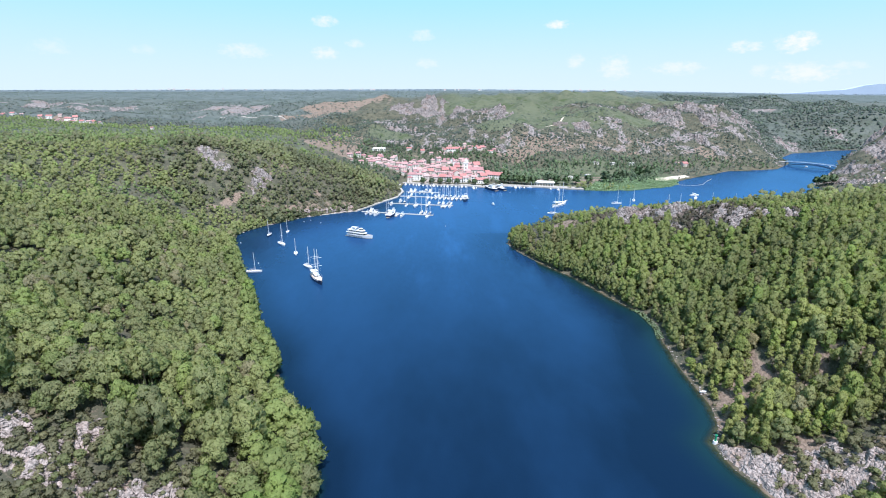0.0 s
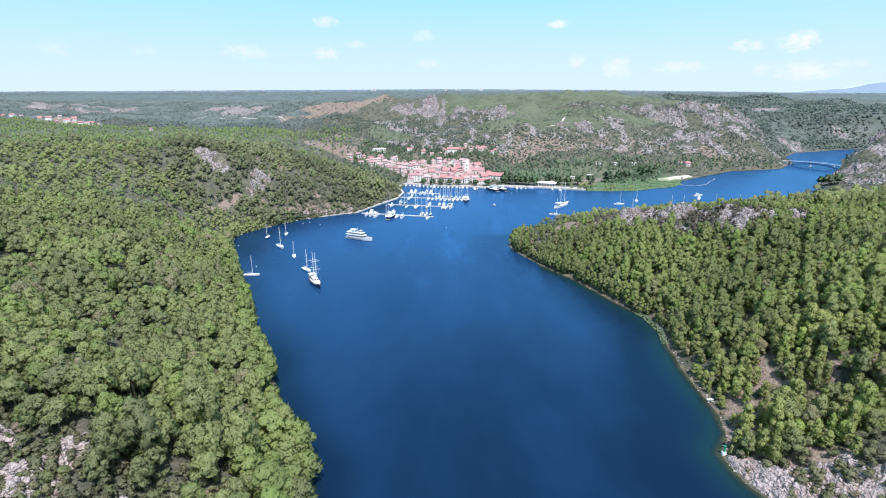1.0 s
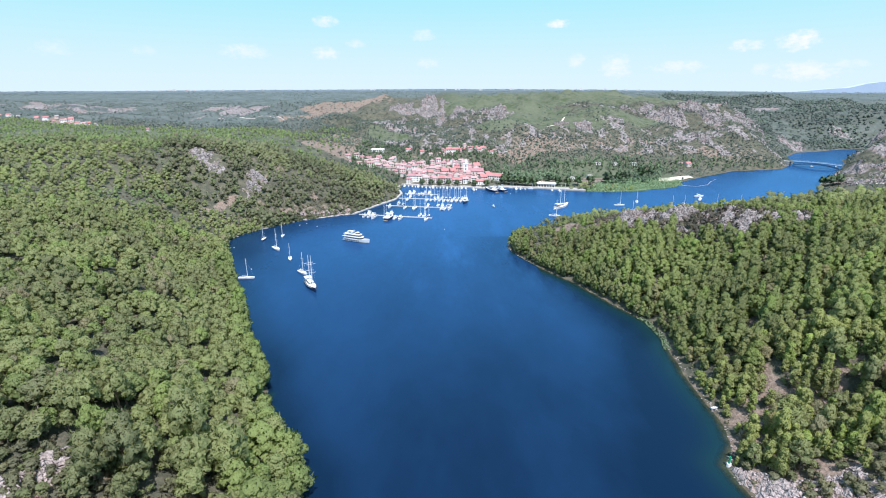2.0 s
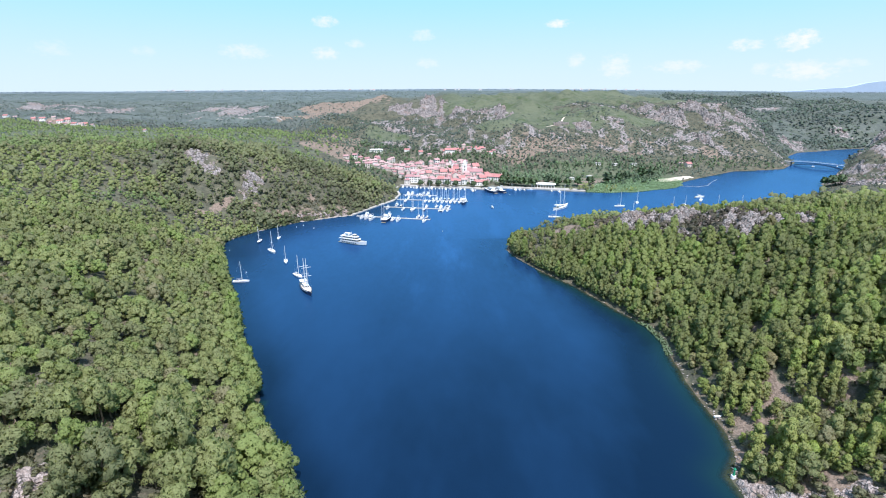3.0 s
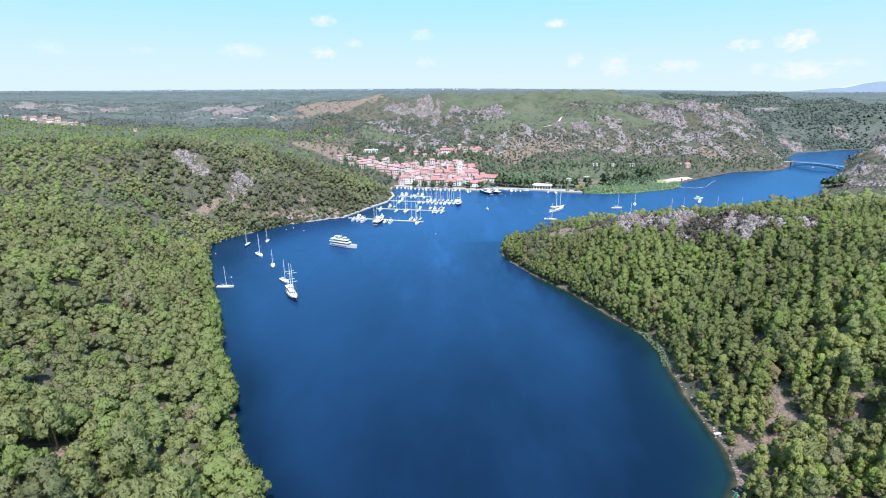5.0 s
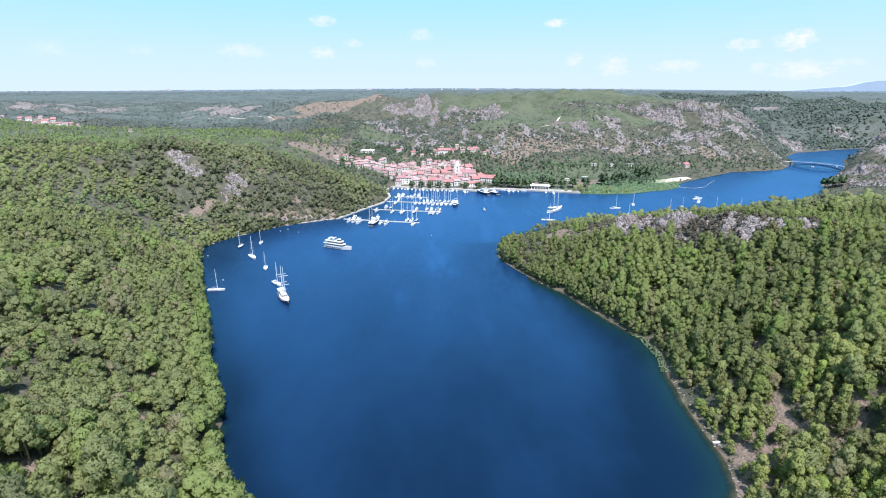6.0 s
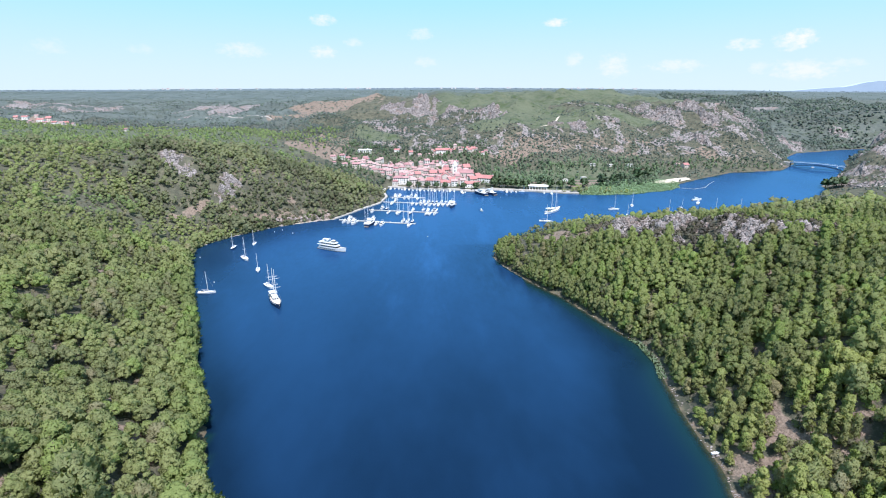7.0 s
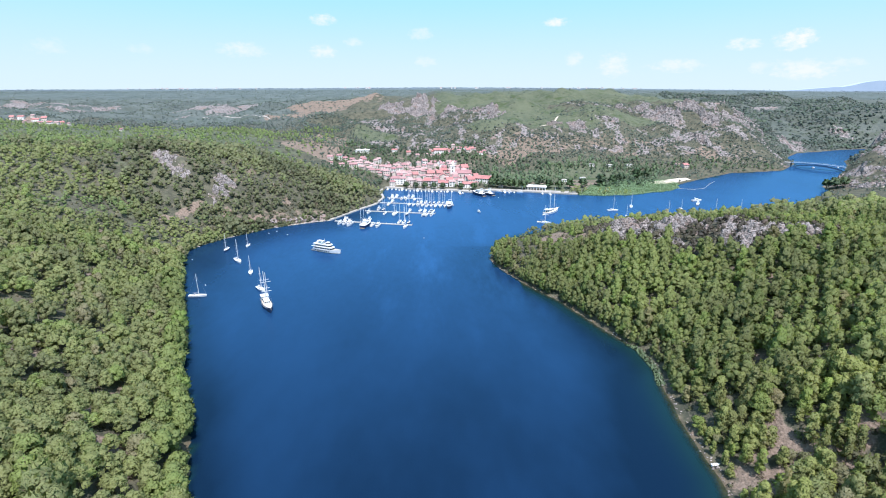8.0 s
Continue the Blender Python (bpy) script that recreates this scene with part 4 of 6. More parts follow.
stem_v, stem_f = stem(6.4, 0.2)
stem_mesh = None
pine_kinds = []
for k, (kv, kf, kn) in enumerate(PINES_NEAR + PINES_CONE):
    top = new("pine_tree")
    trunk = mesh_object("trunk", stem_v, stem_f, BARK, parent=top)
    if stem_mesh:
        trunk.data = stem_mesh
    stem_mesh = trunk.data
    tagged(trunk, "brown tapered pine trunk with limbs")
    mesh_object("crown", kv, kf, PINE if k < 8 else YOUNGPINE, parent=top, normals=kn)
    tagged(top, "green Aleppo pine with a clumpy rounded crown on the bank", "tree", "pines on the near banks")
    pine_kinds.append(top)
used = set()
zs = elevation(x, y)[0]
for n, i in enumerate(np.nonzero(single)[0]):
    k = int(rng.randint(0, 8)) + (8 if x[i] > 0 and rng.uniform() < 0.75 else 0)
    m = Matrix.LocRotScale((x[i], y[i], zs[i] - 0.2), Euler((0, 0, rng.uniform(0, math.tau))), (size[i], size[i], size[i] * rng.uniform(0.95, 1.35)))
    if k in used:
        copy_thing(pine_kinds[k], m)
    else:
        pine_kinds[k].matrix_basis, used = m, used | {k}

great_kinds = []
for k in range(3):
    top = new("shore_tree")
    trunk = mesh_object("trunk", stem_v, stem_f, BARK, parent=top)
    tagged(trunk, "brown tapered trunk with limbs")
    kv, kf, kn = tuft_crown(22, 22, 3.1, 2.0, 6.3, 1.15, 0.32, fine=True)
    mesh_object("crown", kv, kf, SHOREGREEN, parent=top, normals=kn)
    great_kinds.append(tagged(top, "great bright green tree with a billowing crown at the water", "tree", "great shore trees"))
for k, (great_x, great_y, great_size) in enumerate(GREAT):
    m = Matrix.LocRotScale((great_x, great_y, height_at(great_x, great_y) - 0.3), Euler((0, 0, 1.3 * k)), (great_size,) * 3)
    if k < 3:
        great_kinds[k].matrix_basis = m
    else:
        copy_thing(great_kinds[k % 3], m)

# young growth that closes the gaps between the eastern pines
for y0, y1, kinds in ((112, 225, BUSHES), (225, 430, BUSHES_FAR)):
    x, y = scatter(92, 300, y0, y1, 3.7)
    d = shore_distance(x, y)
    keep = in_view(x, y, 10) & (d > 4) & (rng.uniform(0, 1, x.size) < 0.86 * np.clip(wooded(x, y, d) + fractal(x, y, 16, 2) * 0.8, 0, 1) * (1 - 0.7 * oval(x, y, 125, 155, 40, 24)))
    stand("undergrowth", kinds, x[keep], y[keep], rng.uniform(1.2, 2.5, keep.sum()), EASTPINE, "green saplings and bushes under the pines", "bushes")

# scrub between the pines and on bare rock
x, y = scatter(-330, 330, 92, 560, 4.2)
d = shore_distance(x, y)
keep = in_view(x, y, 10) & (d > 0.8) & (rng.uniform(0, 1, x.size) < 0.34 + 0.4 * bare_rock(x, y) + 0.2 * bare_soil(x, y))
stand("scrub", BUSHES, x[keep], y[keep], rng.uniform(0.5, 1.3, keep.sum()), SCRUB, "dry grey-green maquis shrubs among rocks and pines", "shrubs")

x, y = scatter(120, 240, 280, 420, 3.0)
keep = rng.uniform(0, 1, x.size) < 0.6 * most(oval(x, y, 166, 346, 64, 26, -56), oval(x, y, 205, 308, 24, 20, -45))
stand("scrub", BUSHES, x[keep], y[keep], rng.uniform(0.7, 1.9, keep.sum()), DARKSCRUB, "dark brown-green thorny scrub among the ridge rocks", "shrubs", sink=-0.9)
x, y = scatter(-175, 170, 84, 178, 2.5)
keep = in_view(x, y, 45) & (shore_distance(x, y) > 3) & (rng.uniform(0, 1, x.size) < np.maximum(np.where(x < 0, 0.8, 0.55) * most(*[oval(x, y, *o) for o in OUTCROPS[:7]]), np.maximum(0.36 * oval(x, y, 128, 150, 36, 24), 0.9 * (x < -58) * (y < 124))))
stand("scrub", BUSHES_NEAR, x[keep], y[keep], rng.uniform(0.8, 1.8, keep.sum()), MAQUIS, "brown and green thorn scrub growing in the limestone", "shrubs", sink=-0.7)
x, y = scatter(-190, -70, 440, 560, 3.0)
d = shore_distance(x, y)
keep = (d > 1.5) & (d < 24) & (rng.uniform(0, 1, x.size) < 0.5 + fractal(x, y, 14, 2))
stand("scrub", BUSHES, x[keep], y[keep], rng.uniform(0.7, 1.7, keep.sum()), SCRUB, "brown dry scrub above the rocky headland shore", "shrubs")
x, y = scatter(-186, -112, 400, 498, 1.6)
d = shore_distance(x, y)
keep = (d > -0.5) & (d < 2.2) & (rng.uniform(0, 1, x.size) < 0.8) & (x < -118)
stand("shore_bushes", BUSHES, x[keep], y[keep], rng.uniform(1.0, 2.3, keep.sum()), HEADWOOD, "dark green bushes overhanging the edge of the cove", "bushes")
# the far hillsides: wood, scrub and single bushes
x, y = scatter(-1000, 900, 560, 1120, 6.8)
d = shore_distance(x, y)
far_wood = np.clip(0.74 - 0.6 * bare_rock(x, y) - 0.8 * meadow(x, y) * ((x > -200) & (x < 640)) - 1.2 * in_town(x, y) - 1.2 * hamlet(x, y) - 0.62 * bare_soil(x, y) + fractal(x, y, 55, 4) * 1.3 + 0.3 * oval(x, y, 300, 825, 230, 45, 8), 0.0, 1)
flat_shore = oval(x, y, 203, 683, 150, 60, 8)
keep = in_view(x, y, 60) & (d > 1.2) & (rng.uniform(0, 1, x.size) < far_wood * (1 - 0.92 * flat_shore)) & ((y >= 640) | (np.hypot(x, y) >= 700) | ((x > 300) & (y > 560)))
x, y = x[keep], y[keep]
lx, ly = scatter(85, 350, 662, 815, 6.2)
ld = shore_distance(lx, ly)
park = (ld > 20) & (rng.uniform(0, 1, lx.size) < np.clip(0.42 + fractal(lx, ly, 30, 3) * 1.2 + 0.5 * oval(lx, ly, 130, 712, 50, 35) + 0.6 * oval(lx, ly, 230, 765, 130, 22, 4), 0.04, 1) * (1 - smooth(elevation(lx, ly)[0], 16, 30)) * (1 - oval(lx, ly, 235, 690, 40, 14)))
stand("park_trees", PINES_FAR, lx[park], ly[park], rng.uniform(0.5, 1.05, park.sum()), PARKGREEN, "dark green park and camp trees beside the town", "trees")
lush = oval(x, y, 70, 757, 160, 75) + oval(x, y, 455, 810, 90, 25) + oval(x, y, 290, 768, 120, 20, 10) - 1.5 * smooth(elevation(x, y)[0], 12, 22) * (x > 95) > 0.3
west_top, valley = ~lush & (x < -150) & (y < 930), ~lush & (x < -200) & (y >= 930)
slopes = ~lush & ~west_top & ~valley
stand("hilltop_wood", HILL_TREES, x[west_top], y[west_top], rng.uniform(0.55, 1.05, west_top.sum()), HILLGREEN, "bright green low wood on the rounded western hilltop", "trees")
stand("valley_wood", HILL_TREES, x[valley], y[valley], rng.uniform(0.5, 1.0, valley.sum()), HAZEWOOD, "wood on the western valley slopes, hazed grey-green in its colour", "trees")
stand("hillside_wood", HILL_TREES, x[slopes], y[slopes], rng.uniform(0.36, 0.8, slopes.sum()), HILLWOOD, "mixed pine and oak wood on the far hillsides", "trees")
stand("broadleaf_wood", PINES_FAR, x[lush], y[lush], rng.uniform(0.5, 0.95, lush.sum()), BROAD, "dark green broadleaf trees round the little town", "trees")
x, y = scatter(-1500, 1500, 640, 1700, 11.2)
slope_x, slope_y = scatter(-220, 720, 800, 1150, 4.9)
x, y = np.concatenate([x, slope_x]), np.concatenate([y, slope_y])
d = shore_distance(x, y)
keep = in_view(x, y, 60) & (d > 3) & (in_town(x, y) + hamlet(x, y) < 0.2) & (rng.uniform(0, 1, x.size) < np.clip(0.52 + 0.5 * bare_soil(x, y) - 0.46 * meadow(x, y) + fractal(x, y, 60, 3) * 0.7, 0.03, 1))
stand("hillside_scrub", BUSHES_FAR, x[keep], y[keep], rng.uniform(0.7, 1.8, keep.sum()), HILLWOOD, "dark scrub dotted over the rocky far slopes", "shrubs")
for x0, x1, y0, y1, step in ((640, 1600, 880, 1750, 8.6), (-1500, -200, 960, 1900, 13)):
    x, y = scatter(x0, x1, y0, y1, step)
    keep = in_view(x, y, 60) & (shore_distance(x, y) > 2) & (rng.uniform(0, 1, x.size) < np.clip(0.85 - 1.1 * bare_rock(x, y) - 0.8 * bare_soil(x, y) - 1.2 * hamlet(x, y) + fractal(x, y, 90, 3), 0, 1))
    x, y = x[keep], y[keep]
    if x0 > 0:
        stand("valley_wood", BUSHES_FAR, x, y, rng.uniform(2.0, 3.8, len(x)), HILLWOOD, "dark green woods in the valley beyond the bridge", "trees", sink=-0.5)
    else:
        stand("valley_wood", BUSHES_FAR, x, y, rng.uniform(1.3, 2.6, len(x)), HAZEWOOD, "woods in the western valley, hazed grey-green in their colour", "trees", sink=-0.3)
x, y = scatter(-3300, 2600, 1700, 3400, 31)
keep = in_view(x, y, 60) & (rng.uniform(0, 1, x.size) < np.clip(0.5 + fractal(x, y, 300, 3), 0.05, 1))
stand("plateau_scrub", BUSHES_FAR, x[keep], y[keep], rng.uniform(1.2, 2.8, keep.sum()), HAZEWOOD, "low woods on the distant plateau", "shrubs")


# ---- fractured limestone outcrops ----
def cells(x, y, size, seed):
    """Broken blocks: a height for each block and the nearness of its joints."""
    x, y = x / size + seed * 31.7, y / size - seed * 17.3
    ix, iy = np.floor(x).astype(int), np.floor(y).astype(int)
    first, second, height = np.full(x.shape, 9.0), np.full(x.shape, 9.0), np.zeros(x.shape)
    for i in (-1, 0, 1):
        for j in (-1, 0, 1):
            px, py = ix + i + lattice(ix + i, iy + j), iy + j + lattice(ix + i + 77, iy + j + 39)
            r = np.hypot(px - x, py - y)
            tilt = (x - px) * (lattice(ix + i + 11, iy + j + 5) - 0.5) + (y - py) * (lattice(ix + i + 3, iy + j + 23) - 0.5)
            closer = r < first
            second = np.where(closer, first, np.minimum(second, r))
            height = np.where(closer, lattice(ix + i + 201, iy + j + 101) + tilt * 0.7, height)
            first = np.where(closer, r, first)
    return height, np.clip((second - first) / 0.22, 0, 1)


def outcrop(cx, cy, rx, ry, turn, rise, step=0.7, block=4.2, sharp=1.0, bury=0.55, mat=STONE):
    n, m = int(rx * 2.6 / step), int(ry * 2.6 / step)
    u, v = [a.ravel() for a in np.meshgrid(np.linspace(-1.3 * rx, 1.3 * rx, n), np.linspace(-1.3 * ry, 1.3 * ry, m))]
    c, s = math.cos(radians(turn)), math.sin(radians(turn))
    x, y = cx + u * c - v * s, cy + u * s + v * c
    z, d = elevation(x, y)
    patchy = fractal(x, y, block * 2.6, 3) if cy < 600 else fractal(x * 1.5, y * 0.55, 38, 4) - (0.16 if cx < 540 or cy > 1000 else -0.1)
    inside = oval(x, y, cx, cy, rx, ry, turn) * smooth(patchy, -0.55 if cy < 450 else -0.32, -0.2 if cy < 450 else -0.02) * smooth(d, -0.5, 2 if cy < 200 else 8)
    big, j1 = cells(x, y, block, 1)
    small, j2 = cells(x, y, block * 0.42, 2)
    body = big * 1.1 + small * 0.7 - (1 - j1) * 0.45 - (1 - j2) * 0.18 + fractal(x, y, block * 2.5, 3) * 0.8
    sink = 0.35 * rise + 0.4
    z = np.maximum(z, -0.6) - sink + inside * (sink + rise * (body - bury) * sharp)
    f = grid_faces(n, m)
    f = f[(inside[f].max(1) > 0.08)]
    ob = mesh_object("limestone_outcrop", np.stack([x, y, z], -1), f, mat)
    return tagged(ob, "fractured pale grey limestone outcrop on the slope", "rock", "limestone outcrops")


for o in OUTCROPS:
    outcrop(*o, rise=1.5 if o[1] < 200 else 4.6, step=0.42 if o[1] < 200 else 0.8, block=3.4 if o[1] < 200 else 6.5, bury=0.1 if o[1] < 200 else 0.25, mat=STONE if o[1] < 200 else RIDGE)
for o in ((-50, 1240, 75, 90, 0), (32, 1134, 60, 75, 0), (99, 1056, 45, 90, 0), (291, 930, 52, 34, 0), (424, 1086, 45, 30, 0), (478, 1014, 62, 75, 0), (585, 1060, 75, 100, 30), (650, 1100, 50, 90, 0),
          (456, 894, 44, 42, 0), (751, 1064, 60, 26, 0), (119, 823, 30, 20, 0), (552, 660, 50, 60, 30), (610, 720, 55, 85, 45), (820, 935, 50, 40, 0), (959, 1161, 70, 50, 0)):
    outcrop(*o, rise=9.0, step=2.4, block=11.0, bury=0.6, mat=CLIFF)

# rim woods, their leaves coloured blue for distance haze
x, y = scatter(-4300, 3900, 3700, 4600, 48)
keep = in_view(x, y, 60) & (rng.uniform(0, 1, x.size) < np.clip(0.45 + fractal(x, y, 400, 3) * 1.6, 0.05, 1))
stand("plateau_scrub", BUSHES_FAR, x[keep], y[keep], rng.uniform(1.8, 4.2, keep.sum()), HAZERIM, "distant wooded rim of the plateau", "shrubs")


# ---- shapes ----
class Shape:
    """Corners and faces of one mesh, put together from simple solids."""

    def __init__(self):
        self.v, self.f = [], []

    def box(self, cx, cy, cz, sx, sy, sz, taper=1.0, turn=0.0):
        """Centre of the base, full sizes; taper: the top's share of the base; turn: degrees."""
        b, c, s = len(self.v), math.cos(radians(turn)), math.sin(radians(turn))
        for z, k in ((cz, 1.0), (cz + sz, taper)):
            for x, y in ((-1, -1), (1, -1), (1, 1), (-1, 1)):
                x, y = x * sx / 2 * k, y * sy / 2 * k
                self.v.append((cx + x * c - y * s, cy + x * s + y * c, z))
        self.f += [tuple(b + i for i in q) for q in ((3, 2, 1, 0), (4, 5, 6, 7), (0, 1, 5, 4), (1, 2, 6, 5), (2, 3, 7, 6), (3, 0, 4, 7))]
        return self

    def tube(self, a, e, r0, r1=None, sides=6):
        a, e = Vector(a), Vector(e)
        d = (e - a).normalized()
        s = d.orthogonal().normalized()
        u, b, r1 = d.cross(s), len(self.v), r0 if r1 is None else r1
        for p, r in ((a, r0), (e, r1)):
            for k in range(sides):
                t = k * math.tau / sides
                self.v.append(tuple(p + (s * math.cos(t) + u * math.sin(t)) * r))
        self.f += [(b + k, b + (k + 1) % sides, b + sides + (k + 1) % sides, b + sides + k) for k in range(sides)]
        self.f += [tuple(range(b + sides - 1, b - 1, -1)), tuple(range(b + sides, b + 2 * sides))]
        return self

    def loft(self, rings, caps=True):
        """Rings of equally many corners, joined one to the next."""
        b, n = len(self.v), len(rings[0])
        for r in rings:
            self.v += [tuple(p) for p in r]
        for i in range(len(rings) - 1):
            for k in range(n):
                m = (k + 1) % n
                self.f.append((b + i * n + k, b + i * n + m, b + (i + 1) * n + m, b + (i + 1) * n + k))
        if caps:
            self.f += [tuple(range(b + n - 1, b - 1, -1)), tuple(range(b + (len(rings) - 1) * n, b + len(rings) * n))]
        return self

    def gable(self, w, d, z, rise, over=0.45, thick=0.25, hip=0.0):
        """A pitched roof with its ridge along x, eaves past the walls, hipped by that share of the depth."""
        x, y, h = w / 2 + over, d / 2 + over, hip * d / 2
        drop = rise * over / (d / 2)
        for lift in (0, thick):
            b = len(self.v)
            self.v += [(-x, -y, z - drop + lift), (x, -y, z - drop + lift), (x, y, z - drop + lift), (-x, y, z - drop + lift),
                       (-x + h, 0, z + rise + lift), (x - h, 0, z + rise + lift)]
            q = [(0, 1, 5, 4), (2, 3, 4, 5), (3, 0, 4), (1, 2, 5)]
            self.f += [tuple(b + i for i in (f if lift else f[::-1])) for f in (q if hip else q[:2])]
        b = len(self.v) - 12
        edge = [(0, 1), (1, 2), (2, 3), (3, 0)] if hip else [(0, 1), (1, 5), (5, 2), (2, 3), (3, 4), (4, 0)]
        self.f += [(b + i, b + j, b + 6 + j, b + 6 + i) for i, j in edge]
        return self

    def body(self, w, d, h, rise):
        """Walls with two gables, ridge along x, down into the ground."""
        b = len(self.v)
        for x in (-w / 2, w / 2):
            self.v += [(x, -d / 2, -3.0), (x, d / 2, -3.0), (x, d / 2, h), (x, 0, h + rise), (x, -d / 2, h)]
        self.f += [(b + 4, b + 3, b + 2, b + 1, b), (b + 5, b + 6, b + 7, b + 8, b + 9)]
        self.f += [(b + i, b + (i + 1) % 5, b + 5 + (i + 1) % 5, b + 5 + i) for i in range(5)]
        return self


def part(name, shape, mat, parent=None, label="", smooth_shade=False):
    me = bpy.data.meshes.new(name)
    me.from_pydata(shape.v, [], shape.f)
    me.materials.append(mat)
    if smooth_shade:
        me.polygons.foreach_set("use_smooth", np.ones(len(me.polygons), bool))
    me.update()
    ob = new(name, me)
    ob.parent = parent
    return tagged(ob, label) if label else ob


def put(thing, used_up, x, y, z, turn, scale=1.0):
    """First use moves the thing itself, later ones a copy."""
    m = Matrix.LocRotScale((x, y, z), Euler((0, 0, radians(turn))), (scale,) * 3 if isinstance(scale, (int, float)) else scale)
    if thing in used_up:
        return copy_thing(thing, m)
    used_up.append(thing)
    thing.matrix_basis = m
    return thing


USED = []


# ---- boats: bow along +x, waterline at 0 ----
def hull_shape(length, beam, board, depth=0.5, sheer=0.35, fine=0.5, flare=0.85):
    rings = []
    for k in range(9):
        s = k / 8
        half = beam / 2 * min(1.0, 0.78 + 0.5 * s) * (1 - max(0, (s - fine) / (1 - fine)) ** 2.2) + 0.02
        x = (s - 0.5) * length
        top = board * (1 + sheer * (s - 0.25) ** 2 * 1.6)
        rake = 0.06 * length * max(0, s - 0.7) / 0.3
        rings.append([(x + rake, -half, top), (x + rake * 0.5, -half * flare, 0.15), (x, -half * 0.45, -depth), (x, half * 0.45, -depth), (x + rake * 0.5, half * flare, 0.15), (x + rake, half, top)])
    return Shape().loft(rings)


def deck_shape(length, beam, board, sheer=0.35, fine=0.5, inset=0.93, lift=0.05):
    left, right = [], []
    for k in range(9):
        s = k / 8
        half = (beam / 2 * min(1.0, 0.78 + 0.5 * s) * (1 - max(0, (s - fine) / (1 - fine)) ** 2.2)) * inset + 0.01
        x = (s - 0.5) * length * 0.98 + 0.06 * length * max(0, s - 0.7) / 0.3
        z = board * (1 + sheer * (s - 0.25) ** 2 * 1.6)
        left.append((x, half, z))
        right.append((x, -half, z))
    s = Shape()
    s.loft([[r, l, (l[0], l[1], l[2] + lift), (r[0], r[1], r[2] + lift)] for r, l in zip(right, left)])
    return s


def sail_boat(length, hull_mat, label, mizzen=False):
    beam, board, tall = length * 0.31, length * 0.095, length * 1.32
    top = new("sailing_boat")
    part("hull", hull_shape(length, beam, board), hull_mat, top, smooth_shade=False)
    part("deck", deck_shape(length, beam, board), GEL, top)
    roof = part("coachroof", Shape().box(length * 0.06, 0, board * 0.95, length * 0.36, beam * 0.55, length * 0.045, 0.82), GEL, top)
    for side in (-1, 1):
        part("cabin_window", Shape().box(length * 0.06, side * beam * 0.268, board * 0.95 + length * 0.012, length * 0.22, 0.04, length * 0.018), PANE, roof, "dark tinted glass")
    part("cockpit", Shape().box(-length * 0.28, 0, board * 0.98, length * 0.2, beam * 0.42, 0.14), TEAK, top, "teak cockpit sole")
    part("sprayhood", Shape().box(-length * 0.13, 0, board + length * 0.03, length * 0.08, beam * 0.5, length * 0.06, 0.75), CANVAS, top, "canvas hood")
    mast = part("mast", Shape().tube((length * 0.1, 0, board), (length * 0.08, 0, board + tall), length * 0.017, length * 0.012, 8), GEL, top)
    for h in (0.42, 0.7):
        part("spreader", Shape().tube((length * 0.095, -beam * 0.3, board + tall * h), (length * 0.095, beam * 0.3, board + tall * h), 0.05, 0.05, 5), ALU, mast)
    boom = part("boom", Shape().tube((length * 0.08, 0, board + length * 0.12), (-length * 0.28, 0, board + length * 0.125), 0.09, 0.08), ALU, top)
    part("sail_cover", Shape().tube((length * 0.075, 0, board + length * 0.137), (-length * 0.26, 0, board + length * 0.142), length * 0.02, length * 0.012), CANVAS, boom, "furled mainsail under a cover")
    part("forestay", Shape().tube((length * 0.53, 0, board * 1.3), (length * 0.082, 0, board + tall * 0.95), 0.014, 0.012, 5), GEL, top, "furled white headsail on the stay")
    part("backstay", Shape().tube((-length * 0.49, 0, board), (length * 0.08, 0, board + tall), 0.008, 0.008, 4), ALU, top)
    for side in (-1, 1):
        part("shroud", Shape().tube((length * 0.08, side * beam * 0.45, board), (length * 0.082, 0, board + tall * 0.93), 0.008, 0.008, 4), ALU, top)
    if mizzen:
        part("mizzen_mast", Shape().tube((-length * 0.4, 0, board), (-length * 0.4, 0, board + tall * 0.55), length * 0.008, length * 0.006, 6), ALU, top)
    return tagged(top, label, "sailboat")


